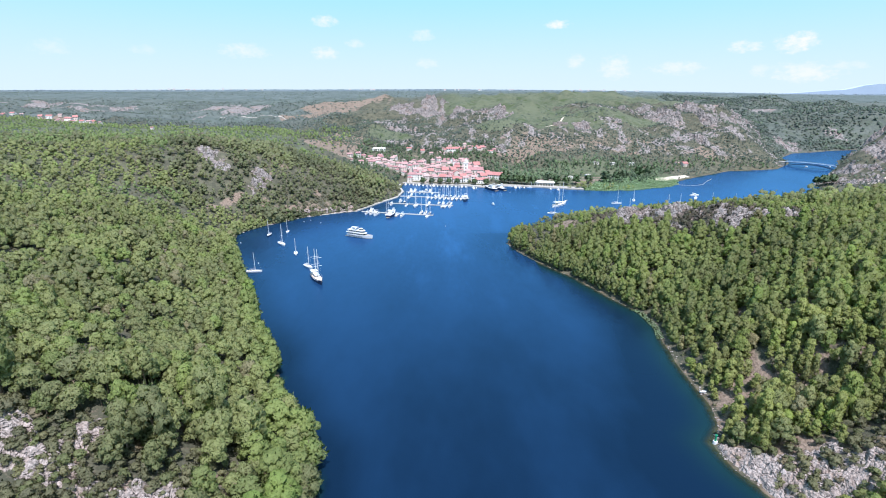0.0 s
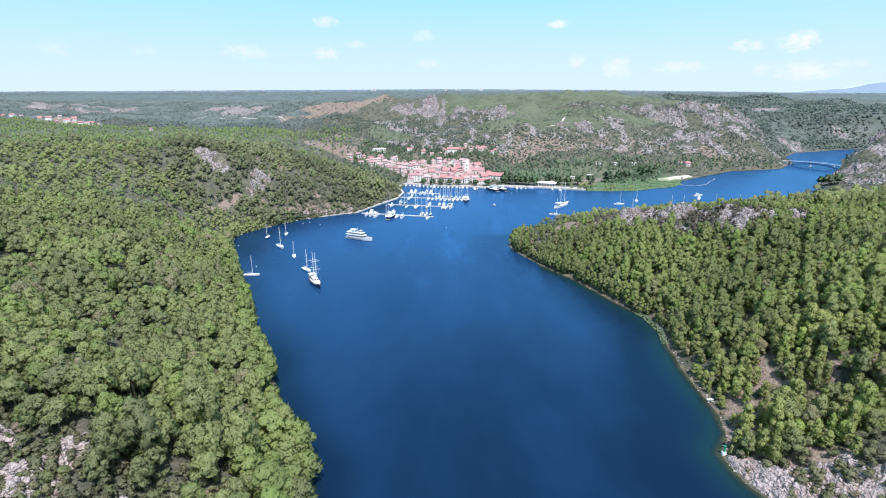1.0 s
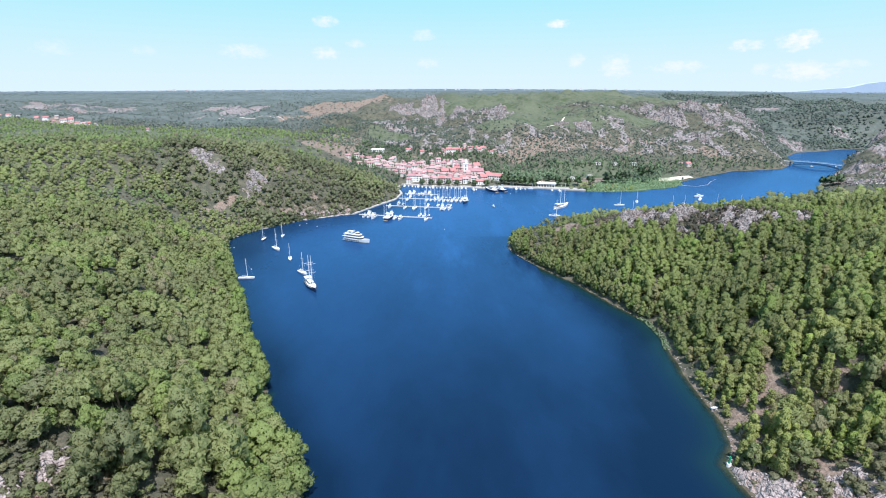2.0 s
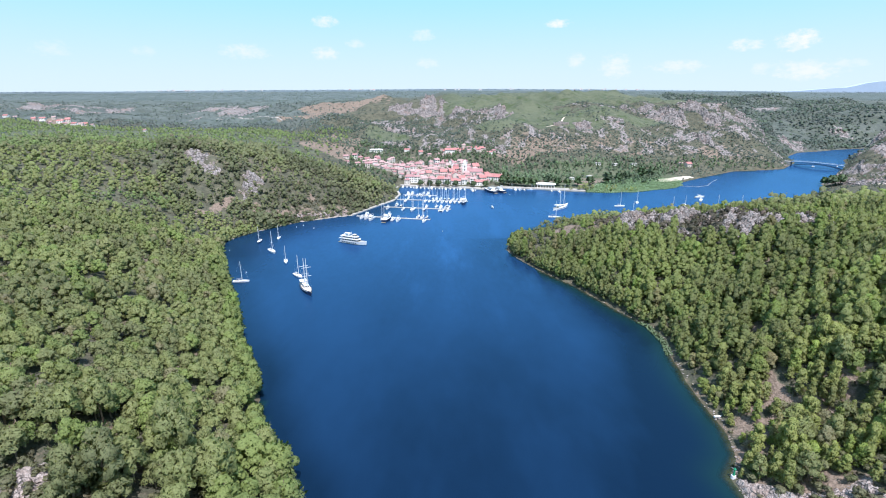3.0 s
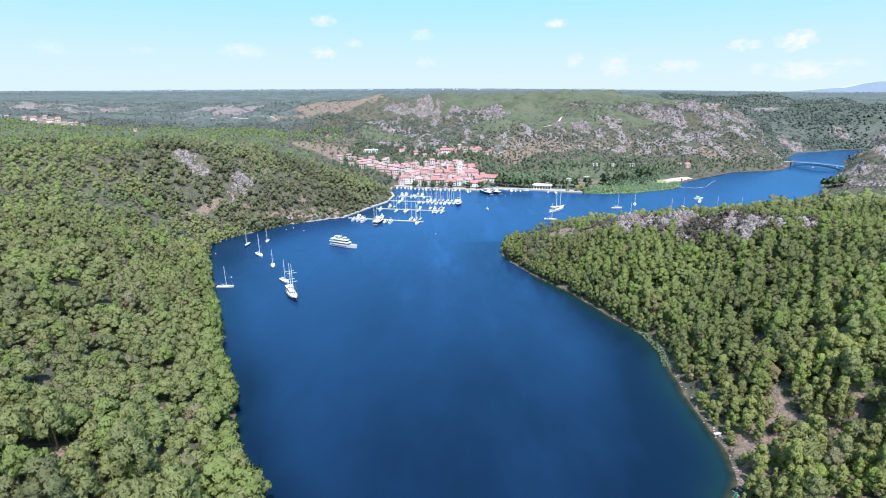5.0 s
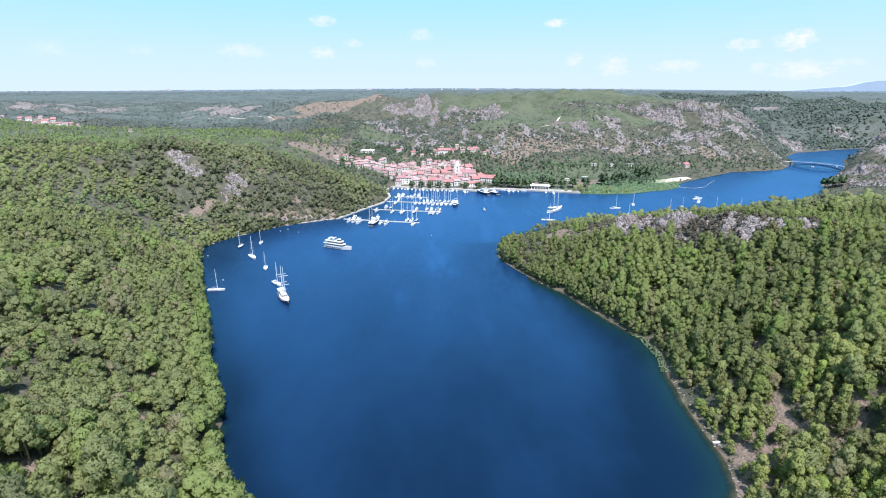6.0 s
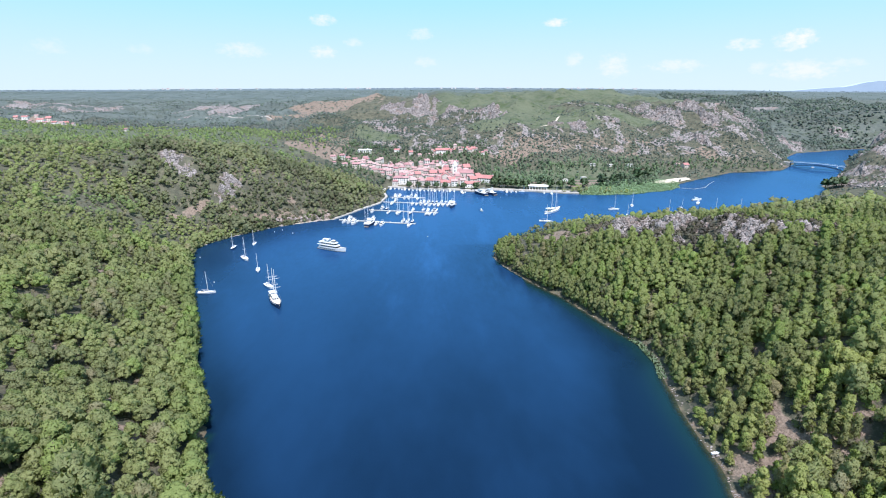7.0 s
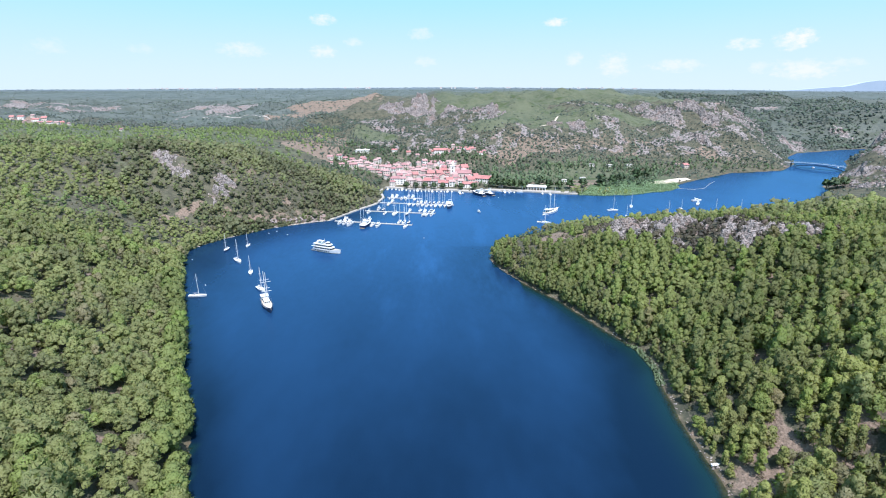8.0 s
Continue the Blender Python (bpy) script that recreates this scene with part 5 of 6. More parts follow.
def motor_boat(length, hull_mat, label):
    beam, board = length * 0.32, length * 0.13
    top = new("motor_boat")
    part("hull", hull_shape(length, beam, board, fine=0.45), hull_mat, top)
    part("deck", deck_shape(length, beam, board, fine=0.45), GEL, top)
    house = part("deckhouse", Shape().box(-length * 0.04, 0, board, length * 0.46, beam * 0.7, length * 0.1, 0.8), GEL, top)
    part("windscreen", Shape().box(length * 0.155, 0, board + length * 0.03, length * 0.06, beam * 0.6, length * 0.055, 0.8), PANE, house, "dark raked windscreen")
    for side in (-1, 1):
        part("side_window", Shape().box(-length * 0.04, side * beam * 0.325, board + length * 0.035, length * 0.3, 0.06, length * 0.04), PANE, house)
    part("flybridge", Shape().box(-length * 0.08, 0, board + length * 0.1, length * 0.3, beam * 0.55, length * 0.05, 1.08), GEL, top)
    arch = Shape().tube((-length * 0.2, -beam * 0.28, board + length * 0.1), (-length * 0.24, -beam * 0.25, board + length * 0.25), 0.09)
    arch.tube((-length * 0.2, beam * 0.28, board + length * 0.1), (-length * 0.24, beam * 0.25, board + length * 0.25), 0.09)
    arch.box(-length * 0.24, 0, board + length * 0.24, 0.5, beam * 0.56, 0.14)
    part("radar_arch", arch, GEL, top)
    part("swim_platform", Shape().box(-length * 0.53, 0, 0.25, length * 0.08, beam * 0.7, 0.12), TEAK, top)
    return tagged(top, label, "motorboat")


def catamaran(length, label):
    beam, board, tall = length * 0.54, length * 0.12, length * 1.35
    top = new("sailing_catamaran")
    for side in (-1, 1):
        h = hull_shape(length, length * 0.15, board)
        h.v = [(x, y + side * beam * 0.38, z) for x, y, z in h.v]
        part("hull", h, GEL, top)
    part("bridge_deck", Shape().box(-length * 0.08, 0, board * 0.6, length * 0.66, beam * 0.8, board * 0.5), GEL, top)
    house = part("saloon", Shape().box(-length * 0.04, 0, board * 1.1, length * 0.38, beam * 0.6, length * 0.09, 0.8), GEL, top)
    part("saloon_window", Shape().box(-length * 0.04, 0, board * 1.1 + length * 0.035, length * 0.378, beam * 0.596, length * 0.035, 0.93), PANE, house, "dark wraparound glass")
    part("awning", Shape().box(-length * 0.33, 0, board * 1.1 + length * 0.12, length * 0.2, beam * 0.6, 0.12), CANVAS, top)
    part("mast", Shape().tube((length * 0.12, 0, board), (length * 0.1, 0, board + tall), length * 0.012, length * 0.009, 8), ALU, top)
    part("boom", Shape().tube((length * 0.1, 0, board + length * 0.2), (-length * 0.3, 0, board + length * 0.2), 0.2, 0.12), CANVAS, top, "boom with covered mainsail")
    part("forestay", Shape().tube((length * 0.5, 0, board), (length * 0.1, 0, board + tall * 0.9), 0.07, 0.05, 5), GEL, top)
    return tagged(top, label, "catamaran")


def gulet(length, hull_mat, label, yards=True):
    beam, board, tall = length * 0.27, length * 0.085, length * 0.98
    top = new("gulet")
    part("hull", hull_shape(length, beam, board, 0.6, 0.9), hull_mat, top)
    part("rubbing_strake", deck_shape(length, beam * 1.02, board * 0.82, 0.9, 0.5, 1.0, length * 0.012), GEL, top, "white band below the rail")
    part("deck", deck_shape(length, beam, board, 0.9, inset=0.86, lift=0.08), SAND, top)
    house = part("deckhouse", Shape().box(-length * 0.1, 0, board, length * 0.36, beam * 0.62, length * 0.095, 0.93), GEL, top, "white deckhouse")
    for side in (-1, 1):
        for k in range(4):
            part("house_window", Shape().box(-length * 0.22 + k * length * 0.08, side * beam * 0.305, board + length * 0.045, length * 0.05, 0.08, length * 0.032), PANE, house)
    for k in range(3):
        part("front_window", Shape().box(length * 0.075, (k - 1) * beam * 0.19, board + length * 0.045, 0.1, beam * 0.14, length * 0.034), PANE, house)
    awning = part("awning", Shape().box(-length * 0.34, 0, board + length * 0.125, length * 0.24, beam * 0.8, 0.1, 0.94), GEL, top, "white canvas awning over the after deck")
    for sx in (-0.44, -0.34, -0.24):
        for side in (-1, 1):
            part("awning_post", Shape().tube((length * sx, side * beam * 0.36, board), (length * sx, side * beam * 0.38, board + length * 0.126), 0.05), ALU, awning)
    for x, k in ((length * 0.2, 1.0), (-length * 0.12, 0.93)):
        mast = part("mast", Shape().tube((x, 0, board), (x - 0.2, 0, board + tall * k), length * 0.012, length * 0.007, 8), GEL, top)
        if yards:
            for h in (0.45, 0.72):
                part("yard", Shape().tube((x, -beam * 0.5, board + tall * k * h), (x, beam * 0.5, board + tall * k * h), 0.1, 0.1, 5), GEL, mast)
        part("stay", Shape().tube((x + length * 0.22, 0, board * 1.2), (x - 0.15, 0, board + tall * k * 0.95), 0.012, 0.012, 4), ALU, mast)
        for side in (-1, 1):
            part("shroud", Shape().tube((x, side * beam * 0.45, board), (x - 0.15, 0, board + tall * k * 0.85), 0.015, 0.015, 4), ALU, mast)
    part("bowsprit", Shape().tube((length * 0.48, 0, board * 1.35), (length * 0.66, 0, board * 1.75), 0.14, 0.08), TEAK, top, "wooden bowsprit")
    part("tender", hull_shape(3.2, 1.4, 0.45), GEL, top, "small dinghy on the stern").location = (-length * 0.56, 0, 0.1)
    return tagged(top, label, "gulet")


def deck_house(x0, x1, half, z0, z1, rake, narrow=0.96):
    """A deckhouse with a raked front and rounded forward corners; bow along +x."""
    def ring(z, k, back):
        return [(x0 + 0.3 * back, -half * k, z), (x1 - half * 0.7 - rake * back, -half * k, z), (x1 - half * 0.2 - rake * back, -half * 0.72 * k, z), (x1 - rake * back, -half * 0.25 * k, z),
                (x1 - rake * back, half * 0.25 * k, z), (x1 - half * 0.2 - rake * back, half * 0.72 * k, z), (x1 - half * 0.7 - rake * back, half * k, z), (x0 + 0.3 * back, half * k, z)]
    return Shape().loft([ring(z0, 1.0, 0.0), ring(z1, narrow, 1.0)])


def excursion_ship(length, label):
    beam, board = length * 0.24, length * 0.085
    top = new("excursion_ship")
    part("hull", hull_shape(length, beam, board, 0.7, 0.75, 0.55), GEL, top)
    part("deck", deck_shape(length, beam, board, 0.75, 0.55, lift=0.08), CONCRETE, top, "pale main deck")
    part("boot_stripe", hull_shape(length * 0.985, beam * 1.004, 0.3, 0.6, 0.1, 0.55), NAVY, top, "dark blue waterline stripe")
    for side in (-1, 1):
        for k in range(8):
            part("porthole", Shape().box(-length * 0.36 + k * length * 0.075, side * beam * 0.488, board * 0.5, length * 0.042, 0.16, board * 0.3), PANE, top)
    z = board + 0.05
    for name, x0, x1, wide, tall, rake in (("main_saloon", -0.45, 0.27, 0.88, 0.08, 1.0), ("upper_deck", -0.4, 0.2, 0.8, 0.075, 1.2)):
        house = part(name, deck_house(x0 * length, x1 * length, beam * wide / 2, z, z + length * tall, rake), GEL, top)
        part("window_band", deck_house(x0 * length + 0.8, x1 * length + 0.06, beam * wide / 2 + 0.07, z + length * tall * 0.4, z + length * tall * 0.8, rake * 0.5, 0.985), PANE, house, "dark tinted band of windows")
        for side in (-1, 1):
            for k in range(7):
                x = length * (x0 + 0.07 + (x1 - x0 - 0.14) * k / 6)
                part("mullion", Shape().box(x, side * (beam * wide / 2 + 0.05), z + length * tall * 0.38, 0.22, 0.16, length * tall * 0.44), GEL, house)
        z += length * tall
        part("deck_edge", deck_house((x0 - 0.07) * length, (x1 + 0.025) * length, beam * (wide + 0.1) / 2, z, z + 0.22, 0.0, 1.0), GEL, top, "white overhanging deck edge")
        z += 0.22
    part("wheelhouse", deck_house(0.0 * length, 0.16 * length, beam * 0.3, z, z + length * 0.07, 0.9), GEL, top)
    part("wheelhouse_window", deck_house(0.03 * length, 0.162 * length, beam * 0.305, z + length * 0.03, z + length * 0.058, 0.5, 0.98), PANE, top, "dark wheelhouse glass")
    for x0 in (-0.32, -0.14):
        arch = []
        for k in range(11):
            a = math.pi * k / 10
            arch.append([(x0 * length + dx + length * 0.05 * math.sin(a), -math.cos(a) * beam * 0.36, z + length * 0.1 * math.sin(a) ** 0.6 + dz) for dx, dz in ((-0.25, -0.2), (0.25, -0.2), (0.25, 0.1), (-0.25, 0.1))])
        part("radar_arch", Shape().loft(arch), GEL, top, "white arch over the sun deck")
    part("awning", Shape().box(-length * 0.2, 0, z + length * 0.085, length * 0.24, beam * 0.55, 0.12), GEL, top)
    part("radar_mast", Shape().tube((-length * 0.04, 0, z + length * 0.07), (-length * 0.06, 0, z + length * 0.16), 0.14, 0.07, 6), GEL, top)
    for side in (-1, 1):
        for k in range(7):
            x = -length * 0.44 + k * length * 0.03
            part("railing_post", Shape().tube((x, side * beam * 0.44, board), (x, side * beam * 0.44, board + 1.1), 0.04, 0.04, 4), ALU, top)
        part("rail", Shape().tube((-length * 0.45, side * beam * 0.44, board + 1.1), (-length * 0.25, side * beam * 0.44, board + 1.1), 0.05, 0.05, 4), ALU, top)
    part("swim_platform", Shape().box(-length * 0.53, 0, 0.3, length * 0.07, beam * 0.75, 0.14), TEAK, top)
    part("anchor", Shape().box(length * 0.45, beam * 0.1, board * 0.75, 0.5, 0.3, 0.6, 0.5), PANE, top)
    return tagged(top, label, "ship")


def sailors():
    return [sail_boat(11.5, GEL, "white sailing yacht with bare mast and covered sail"), sail_boat(13.5, GEL, "long white sailing yacht with a tall bare mast"),
            sail_boat(12.0, NAVY, "dark blue hulled sailing yacht with furled sails"), sail_boat(10.5, GEL, "small white ketch at anchor on calm water", True)]


YACHTS = sailors()
MOTORS = [motor_boat(11, GEL, "white motor yacht with a flybridge and dark windows"), motor_boat(16, GEL, "large white motor yacht with dark windows"), motor_boat(14, NAVY, "dark hulled motor yacht with white superstructure"),
          motor_boat(6.5, GEL, "small white motorboat on the water")]
CATS = [catamaran(13, "white sailing catamaran with a dark saloon window")]


def afloat(kind, x, y, turn, scale=1.0, group=""):
    ob = put(kind, USED, x, y, 0, turn, scale)
    if group:
        ob["group"] = group
    return ob


AT_ANCHOR = "yachts at anchor in the inlet"
for kind, bx, by, turn, scale in ((0, -128, 327, 4, 0.88), (1, -128, 392, -52, 0.9), (0, -110, 367, -72, 0.9), (1, -93, 337, -48, 0.9), (0, -134, 429, -82, 0.85), (2, -147, 419, -88, 0.8),
                                  (1, 117, 499, -20, 1.0), (0, 198, 548, 5, 1.1), (0, 224, 566, 70, 1.0), (1, 243, 522, -25, 0.95), (2, 272, 554, -90, 0.8), (1, 294, 530, 10, 0.95), (0, 323, 536, 30, 1.0), (2, 203, 521, 80, 0.9)):
    afloat(YACHTS[kind], bx, by, turn, scale, AT_ANCHOR)
afloat(gulet(20, NAVY, "two-masted gulet with dark hull and white deckhouse"), -81, 312, -62, 1.04)
afloat(MOTORS[2], 66, 631, 122, 1.6, "motorboats")
afloat(gulet(21, GEL, "white two-masted gulet at anchor under an awning", False), 133, 540, 46, 1.15)
afloat(excursion_ship(24, "white three-deck excursion ship with dark window bands"), -68, 414, -26)
afloat(YACHTS[3], -25.2, 533.8, -100, 1.4, "boats in the marina")
for kind, bx, by, turn in ((3, 60, 543, -75), (0, 308, 594, 10), (0, 301, 577, 60), (3, 614, 836, 20), (3, 655, 838, 60), (2, 76, 633, 128), (0, 44, 639, 100), (3, 93, 650, 160), (3, 105, 647, 170), (3, 118, 645, 175)):
    afloat(MOTORS[kind], bx, by, turn, 1.0, "motorboats")

for k, bx in enumerate((-44, -39, -34, -30, -26, -21, -16, -11, -7, -2, 3, 7, 11, 17, 22, 26, 30, 35, 48, 76, 99, 104, 110, 143, 151)):          # small craft along the quay
    quay_y = float(np.interp(bx, (-49, -12, 39, 57, 84, 128, 156), (672, 659, 651, 642, 651, 644, 635)))
    afloat(MOTORS[3] if k % 4 else MOTORS[0], bx, quay_y - (4.0 if k % 3 else 6.0), 84 + (k * 37) % 16, 0.8 + 0.1 * (k % 3), "boats along the quay")

# the marina: three floating jetties with boats on both sides
boat_rng = random.Random(7)


def jetty(ax, ay, bx, by, first, slots, gap):
    top = new("floating_jetty")
    length, turn = math.hypot(bx - ax, by - ay), math.degrees(math.atan2(by - ay, bx - ax))
    n = max(2, int(length / 12))
    for k in range(n):
        part("pontoon", Shape().box((k + 0.5) * length / n, 0, -0.3, length / n - 0.12, 2.1, 0.85), CONCRETE, top)
    for k in range(n + 1):
        part("mooring_pile", Shape().tube((k * length / n, 1.5, -2), (k * length / n, 1.5, 1.7), 0.16), TEAK, top)
    for k in range(int(length / 8)):
        part("service_post", Shape().box(4 + k * 8, -0.9, 0.55, 0.3, 0.3, 1.0), GEL, top)
    top.matrix_basis = pose(ax, ay, 0, 0, 0, turn)
    tagged(top, "pale concrete floating jetty with moored boats alongside", "jetty", "marina jetties")
    ux, uy = (bx - ax) / length, (by - ay) / length
    for side, kinds in zip((-1, 1), slots):
        s = first
        for k in kinds:
            if k == " ":
                s += gap
                continue
            ob, half = {"s": (YACHTS[boat_rng.choice((0, 0, 1, 2))], 6.2), "m": (MOTORS[0], 5.8), "M": (MOTORS[boat_rng.choice((1, 2))], 8.0), "c": (CATS[0], 6.8), "d": (MOTORS[3], 3.6)}[k]
            if s > length - 3.0:
                break
            off, size = side * (half + 1.7), boat_rng.uniform(0.78, 0.98)
            wide = {"s": 4.3, "m": 4.6, "M": 6.0, "c": 8.0, "d": 3.4}[k]
            afloat(ob, ax + ux * (s + wide / 2) - uy * off, ay + uy * (s + wide / 2) + ux * off, turn + (-90 if side < 0 else 90) * boat_rng.choice((1, 1, -1)) + boat_rng.uniform(-3, 3), (size, size, size * (1.25 if k == "s" else 1.0)), "boats in the marina")
            s += wide + boat_rng.uniform(0.0, 0.9)


jetty(-80, 508, -6, 492, 6, ("mmM sMmM    sssss", "md  sm     sss"), 5.0)
jetty(-57, 549, 15, 536, 4, ("m  s   s  cmMmM", " ms    m smcm"), 6.0)
jetty(-46, 588, 35, 575, 10, ("m   ssmsssmssM", "m    smsssssms"), 6.0)
jetty(-40, 614, 0, 609, 2, ("dm mm s ", "mm dmm  "), 5.0)

# ---- shore works ----


def strip(name, line, inner, outer, z0, z1, mat, label, category):
    """A walled strip along a shore line: from inner to outer metres on its left, from z0 to z1."""
    rings = []
    for i, p in enumerate(line):
        a, b = Vector(line[max(0, i - 1)]), Vector(line[min(len(line) - 1, i + 1)])
        d = (b - a).normalized()
        nrm = Vector((-d.y, d.x))
        o, q = Vector(p) + nrm * inner, Vector(p) + nrm * outer
        rings.append([(o.x, o.y, z0), (q.x, q.y, z0), (q.x, q.y, z1), (o.x, o.y, z1)])
    return tagged(part(name, Shape().loft(rings), mat), label, category, kind="structure")


strip("quay", [(184, 630), (156, 638), (128, 647), (84, 654), (57, 645), (39, 654), (-12, 662), (-49, 675)], -12.0, 1.5, -2.0, 1.5, QUAYSTONE, "pale stone quay along the town front", "quay")
strip("promenade", [(-51, 667), (-51, 649), (-44, 615), (-49, 580), (-63, 555), (-85, 510)], -2.6, 0.6, -2.0, 1.0, CONCRETE, "pale paved promenade along the foot of the headland", "promenade")
strip("shore_path", [(-85, 510), (-102, 503), (-120, 492)], -2.6, 0.4, -1.0, 0.6, SAND, "pale gravel strip at the foot of the headland", "path")
sand_rings = []
for x0, y0, x1, y1 in ((282, 682, 276, 690), (300, 686, 294, 697), (316, 692, 309, 704), (330, 700, 322, 712), (342, 709, 335, 721), (354, 719, 348, 729), (366, 727, 362, 734)):
    z0, z1 = height_at(x0, y0), height_at(x1, y1)
    sand_rings.append([(x0, y0, z0 - 1.0), (x1, y1, z1 - 1.0), (x1, y1, z1 + 0.5), (x0, y0, z0 + 0.5)])
pool = part("beach", Shape().loft(sand_rings), SAND)
tagged(pool, "pale gravel beach beside the reed bed", "beach", kind="structure")


def beacon():
    top = new("light_beacon")
    part("base", Shape().tube((0, 0, -1.2), (0, 0, 0.9), 1.3, 1.1, 12), GEL, top, "white concrete footing")
    tower = part("tower", Shape().tube((0, 0, 0.9), (0, 0, 4.4), 0.55, 0.35, 10), GREENPAINT, top, "green painted tapered tower")
    part("gallery", Shape().tube((0, 0, 4.4), (0, 0, 4.55), 0.7, 0.7, 10), GREENPAINT, tower)
    part("lantern", Shape().tube((0, 0, 4.55), (0, 0, 5.1), 0.25, 0.2, 8), PANE, top)
    part("lantern_cap", Shape().tube((0, 0, 5.1), (0, 0, 5.4), 0.32, 0.05, 8), GREENPAINT, top)
    top.matrix_basis = Matrix.LocRotScale((98.3, 149, 0.55), Euler((0, 0, 0)), (0.66,) * 3)
    return tagged(top, "small green harbour light on a white base", "beacon")


beacon()


def buoy(x, y, r):
    b = Shape()
    rings = [[(math.cos(a) * r * math.sin(p), math.sin(a) * r * math.sin(p), r * 0.3 - r * math.cos(p)) for a in np.arange(8) * math.tau / 8] for p in (0.3, 0.9, 1.5, 2.1, 2.8)]
    ob = part("mooring_buoy", b.loft(rings), GEL, smooth_shade=True)
    part("ring", Shape().tube((0, 0, r * 1.2), (0, 0, r * 1.55), 0.06, 0.06, 5), ALU, ob)
    ob.location = (x, y, 0)
    return tagged(ob, "round white mooring buoy on the water", "buoy", "mooring buoys")


for bx, by in ((-163, 396), (-131, 345), (-129, 466), (-124, 472), (-112, 462), (6, 450), (291, 542), (88, 614)):
    buoy(bx, by, 0.4)
float_line = Shape()
knots = [(319, 670), (338, 661), (357, 671), (375, 696), (394, 718)]
for (ax, ay), (bx, by) in zip(knots, knots[1:]):
    for k in range(10):
        s0, s1 = k / 10, (k + 0.75) / 10
        float_line.tube((ax + (bx - ax) * s0, ay + (by - ay) * s0, 0.1), (ax + (bx - ax) * s1, ay + (by - ay) * s1, 0.1), 0.18, 0.18, 6)
tagged(part("float_line", float_line, SAND), "string of pale floats closing off the bathing water", "float line")


def bridge(ax, ay, bx, by, high):
    top = new("road_bridge")
    length = math.hypot(bx - ax, by - ay)
    n = 12
    deck = [[(length * k / n, y, high + 1.2 * math.sin(math.pi * k / n) + z) for y, z in ((-4, -0.6), (4, -0.6), (4.4, 0), (-4.4, 0))] for k in range(n + 1)]
    part("deck", Shape().loft(deck), STEEL, top)
    part("roadway", Shape().loft([[(p[0], p[1] * 0.85, p[2] + (0.02 if j < 2 else 0.14)) for j, p in enumerate([r[3], r[2], r[2], r[3]])] for r in deck]), STEEL, top)
    for side in (-1, 1):
        arch = [[(length * k / n, side * 3 + y, -1 + (high - 0.5) * math.sin(math.pi * k / n) ** 0.7 + z) for y, z in ((-0.5, -0.6), (0.5, -0.6), (0.5, 0.6), (-0.5, 0.6))] for k in range(n + 1)]
        part("arch", Shape().loft(arch), STEEL, top, "shallow steel arch")
        for k in range(1, n):
            part("hanger", Shape().tube((length * k / n, side * 3, -1 + (high - 0.5) * math.sin(math.pi * k / n) ** 0.7), (length * k / n, side * 3, high + 0.2), 0.2), STEEL, top)
        rail = part("railing", Shape().loft([[(p[0], side * 4.25 + dy, p[2] + dz) for dy, dz in ((-0.06, 1.0), (0.06, 1.0), (0.06, 1.15), (-0.06, 1.15))] for p in [r[3] for r in deck]]), ALU, top)
        for k in range(n * 2 + 1):
            zz = high + 1.2 * math.sin(math.pi * k / n / 2)
            part("railing_post", Shape().tube((length * k / n / 2, side * 4.25, zz), (length * k / n / 2, side * 4.25, zz + 1.05), 0.07, 0.07, 4), ALU, rail)
    for x in (-5, length + 5):
        part("abutment", Shape().box(x, 0, -3, 10, 9.0, high + 2.9), QUAYSTONE, top, "concrete abutment")
    top.matrix_basis = pose(ax, ay, 0, 0, 0, math.degrees(math.atan2(by - ay, bx - ax)))
    return tagged(top, "grey steel arched road bridge over the river mouth", "bridge")


bridge(589, 853, 634, 796, 7.0)


# ---- the town ----
def house(w, d, floors, rise, wall_mat, roof_mat, label, hip=0.0, chimney=True, shutters=False, category="house", name="house", sides=True):
    top, h = new(name), floors * 2.9
    walls = part("wall", Shape().body(w, d, h, 0.0 if hip else rise), wall_mat, top)
    roof = part("roof", Shape().gable(w, d, h, rise, hip=hip), roof_mat, top)
    if chimney:
        part("chimney", Shape().box(w * 0.22, d * 0.12, h + rise * 0.5, 0.8, 0.6, rise * 0.5 + 1.2), wall_mat, roof)
    count = max(2, int(w / 3))
    for f in range(floors):
        for k in range(count):
            x = (k + 0.5) * w / count - w / 2
            if f == 0 and k == count // 2:
                part("door", Shape().box(x, -d / 2, 0, 1.2, 0.14, 2.2), SHUTTER, top, "painted wooden door")
                continue
            win = part("window", Shape().box(x, -d / 2, f * 2.9 + 0.9, 1.1, 0.12, 1.5), PANE, top)
            if shutters:
                for s in (-1, 1):
                    part("shutter", Shape().box(x + s * 0.85, -d / 2 - 0.04, f * 2.9 + 0.9, 0.55, 0.1, 1.5), SHUTTER, win)
        if sides:
            for x, yy in ((w / 2, -d * 0.2), (w / 2, d * 0.2), (-w / 2, -d * 0.2)):
                part("window", Shape().box(x, yy, f * 2.9 + 0.9, 0.12, 1.0, 1.4), PANE, top)
    return tagged(top, label, category, "houses of the town")


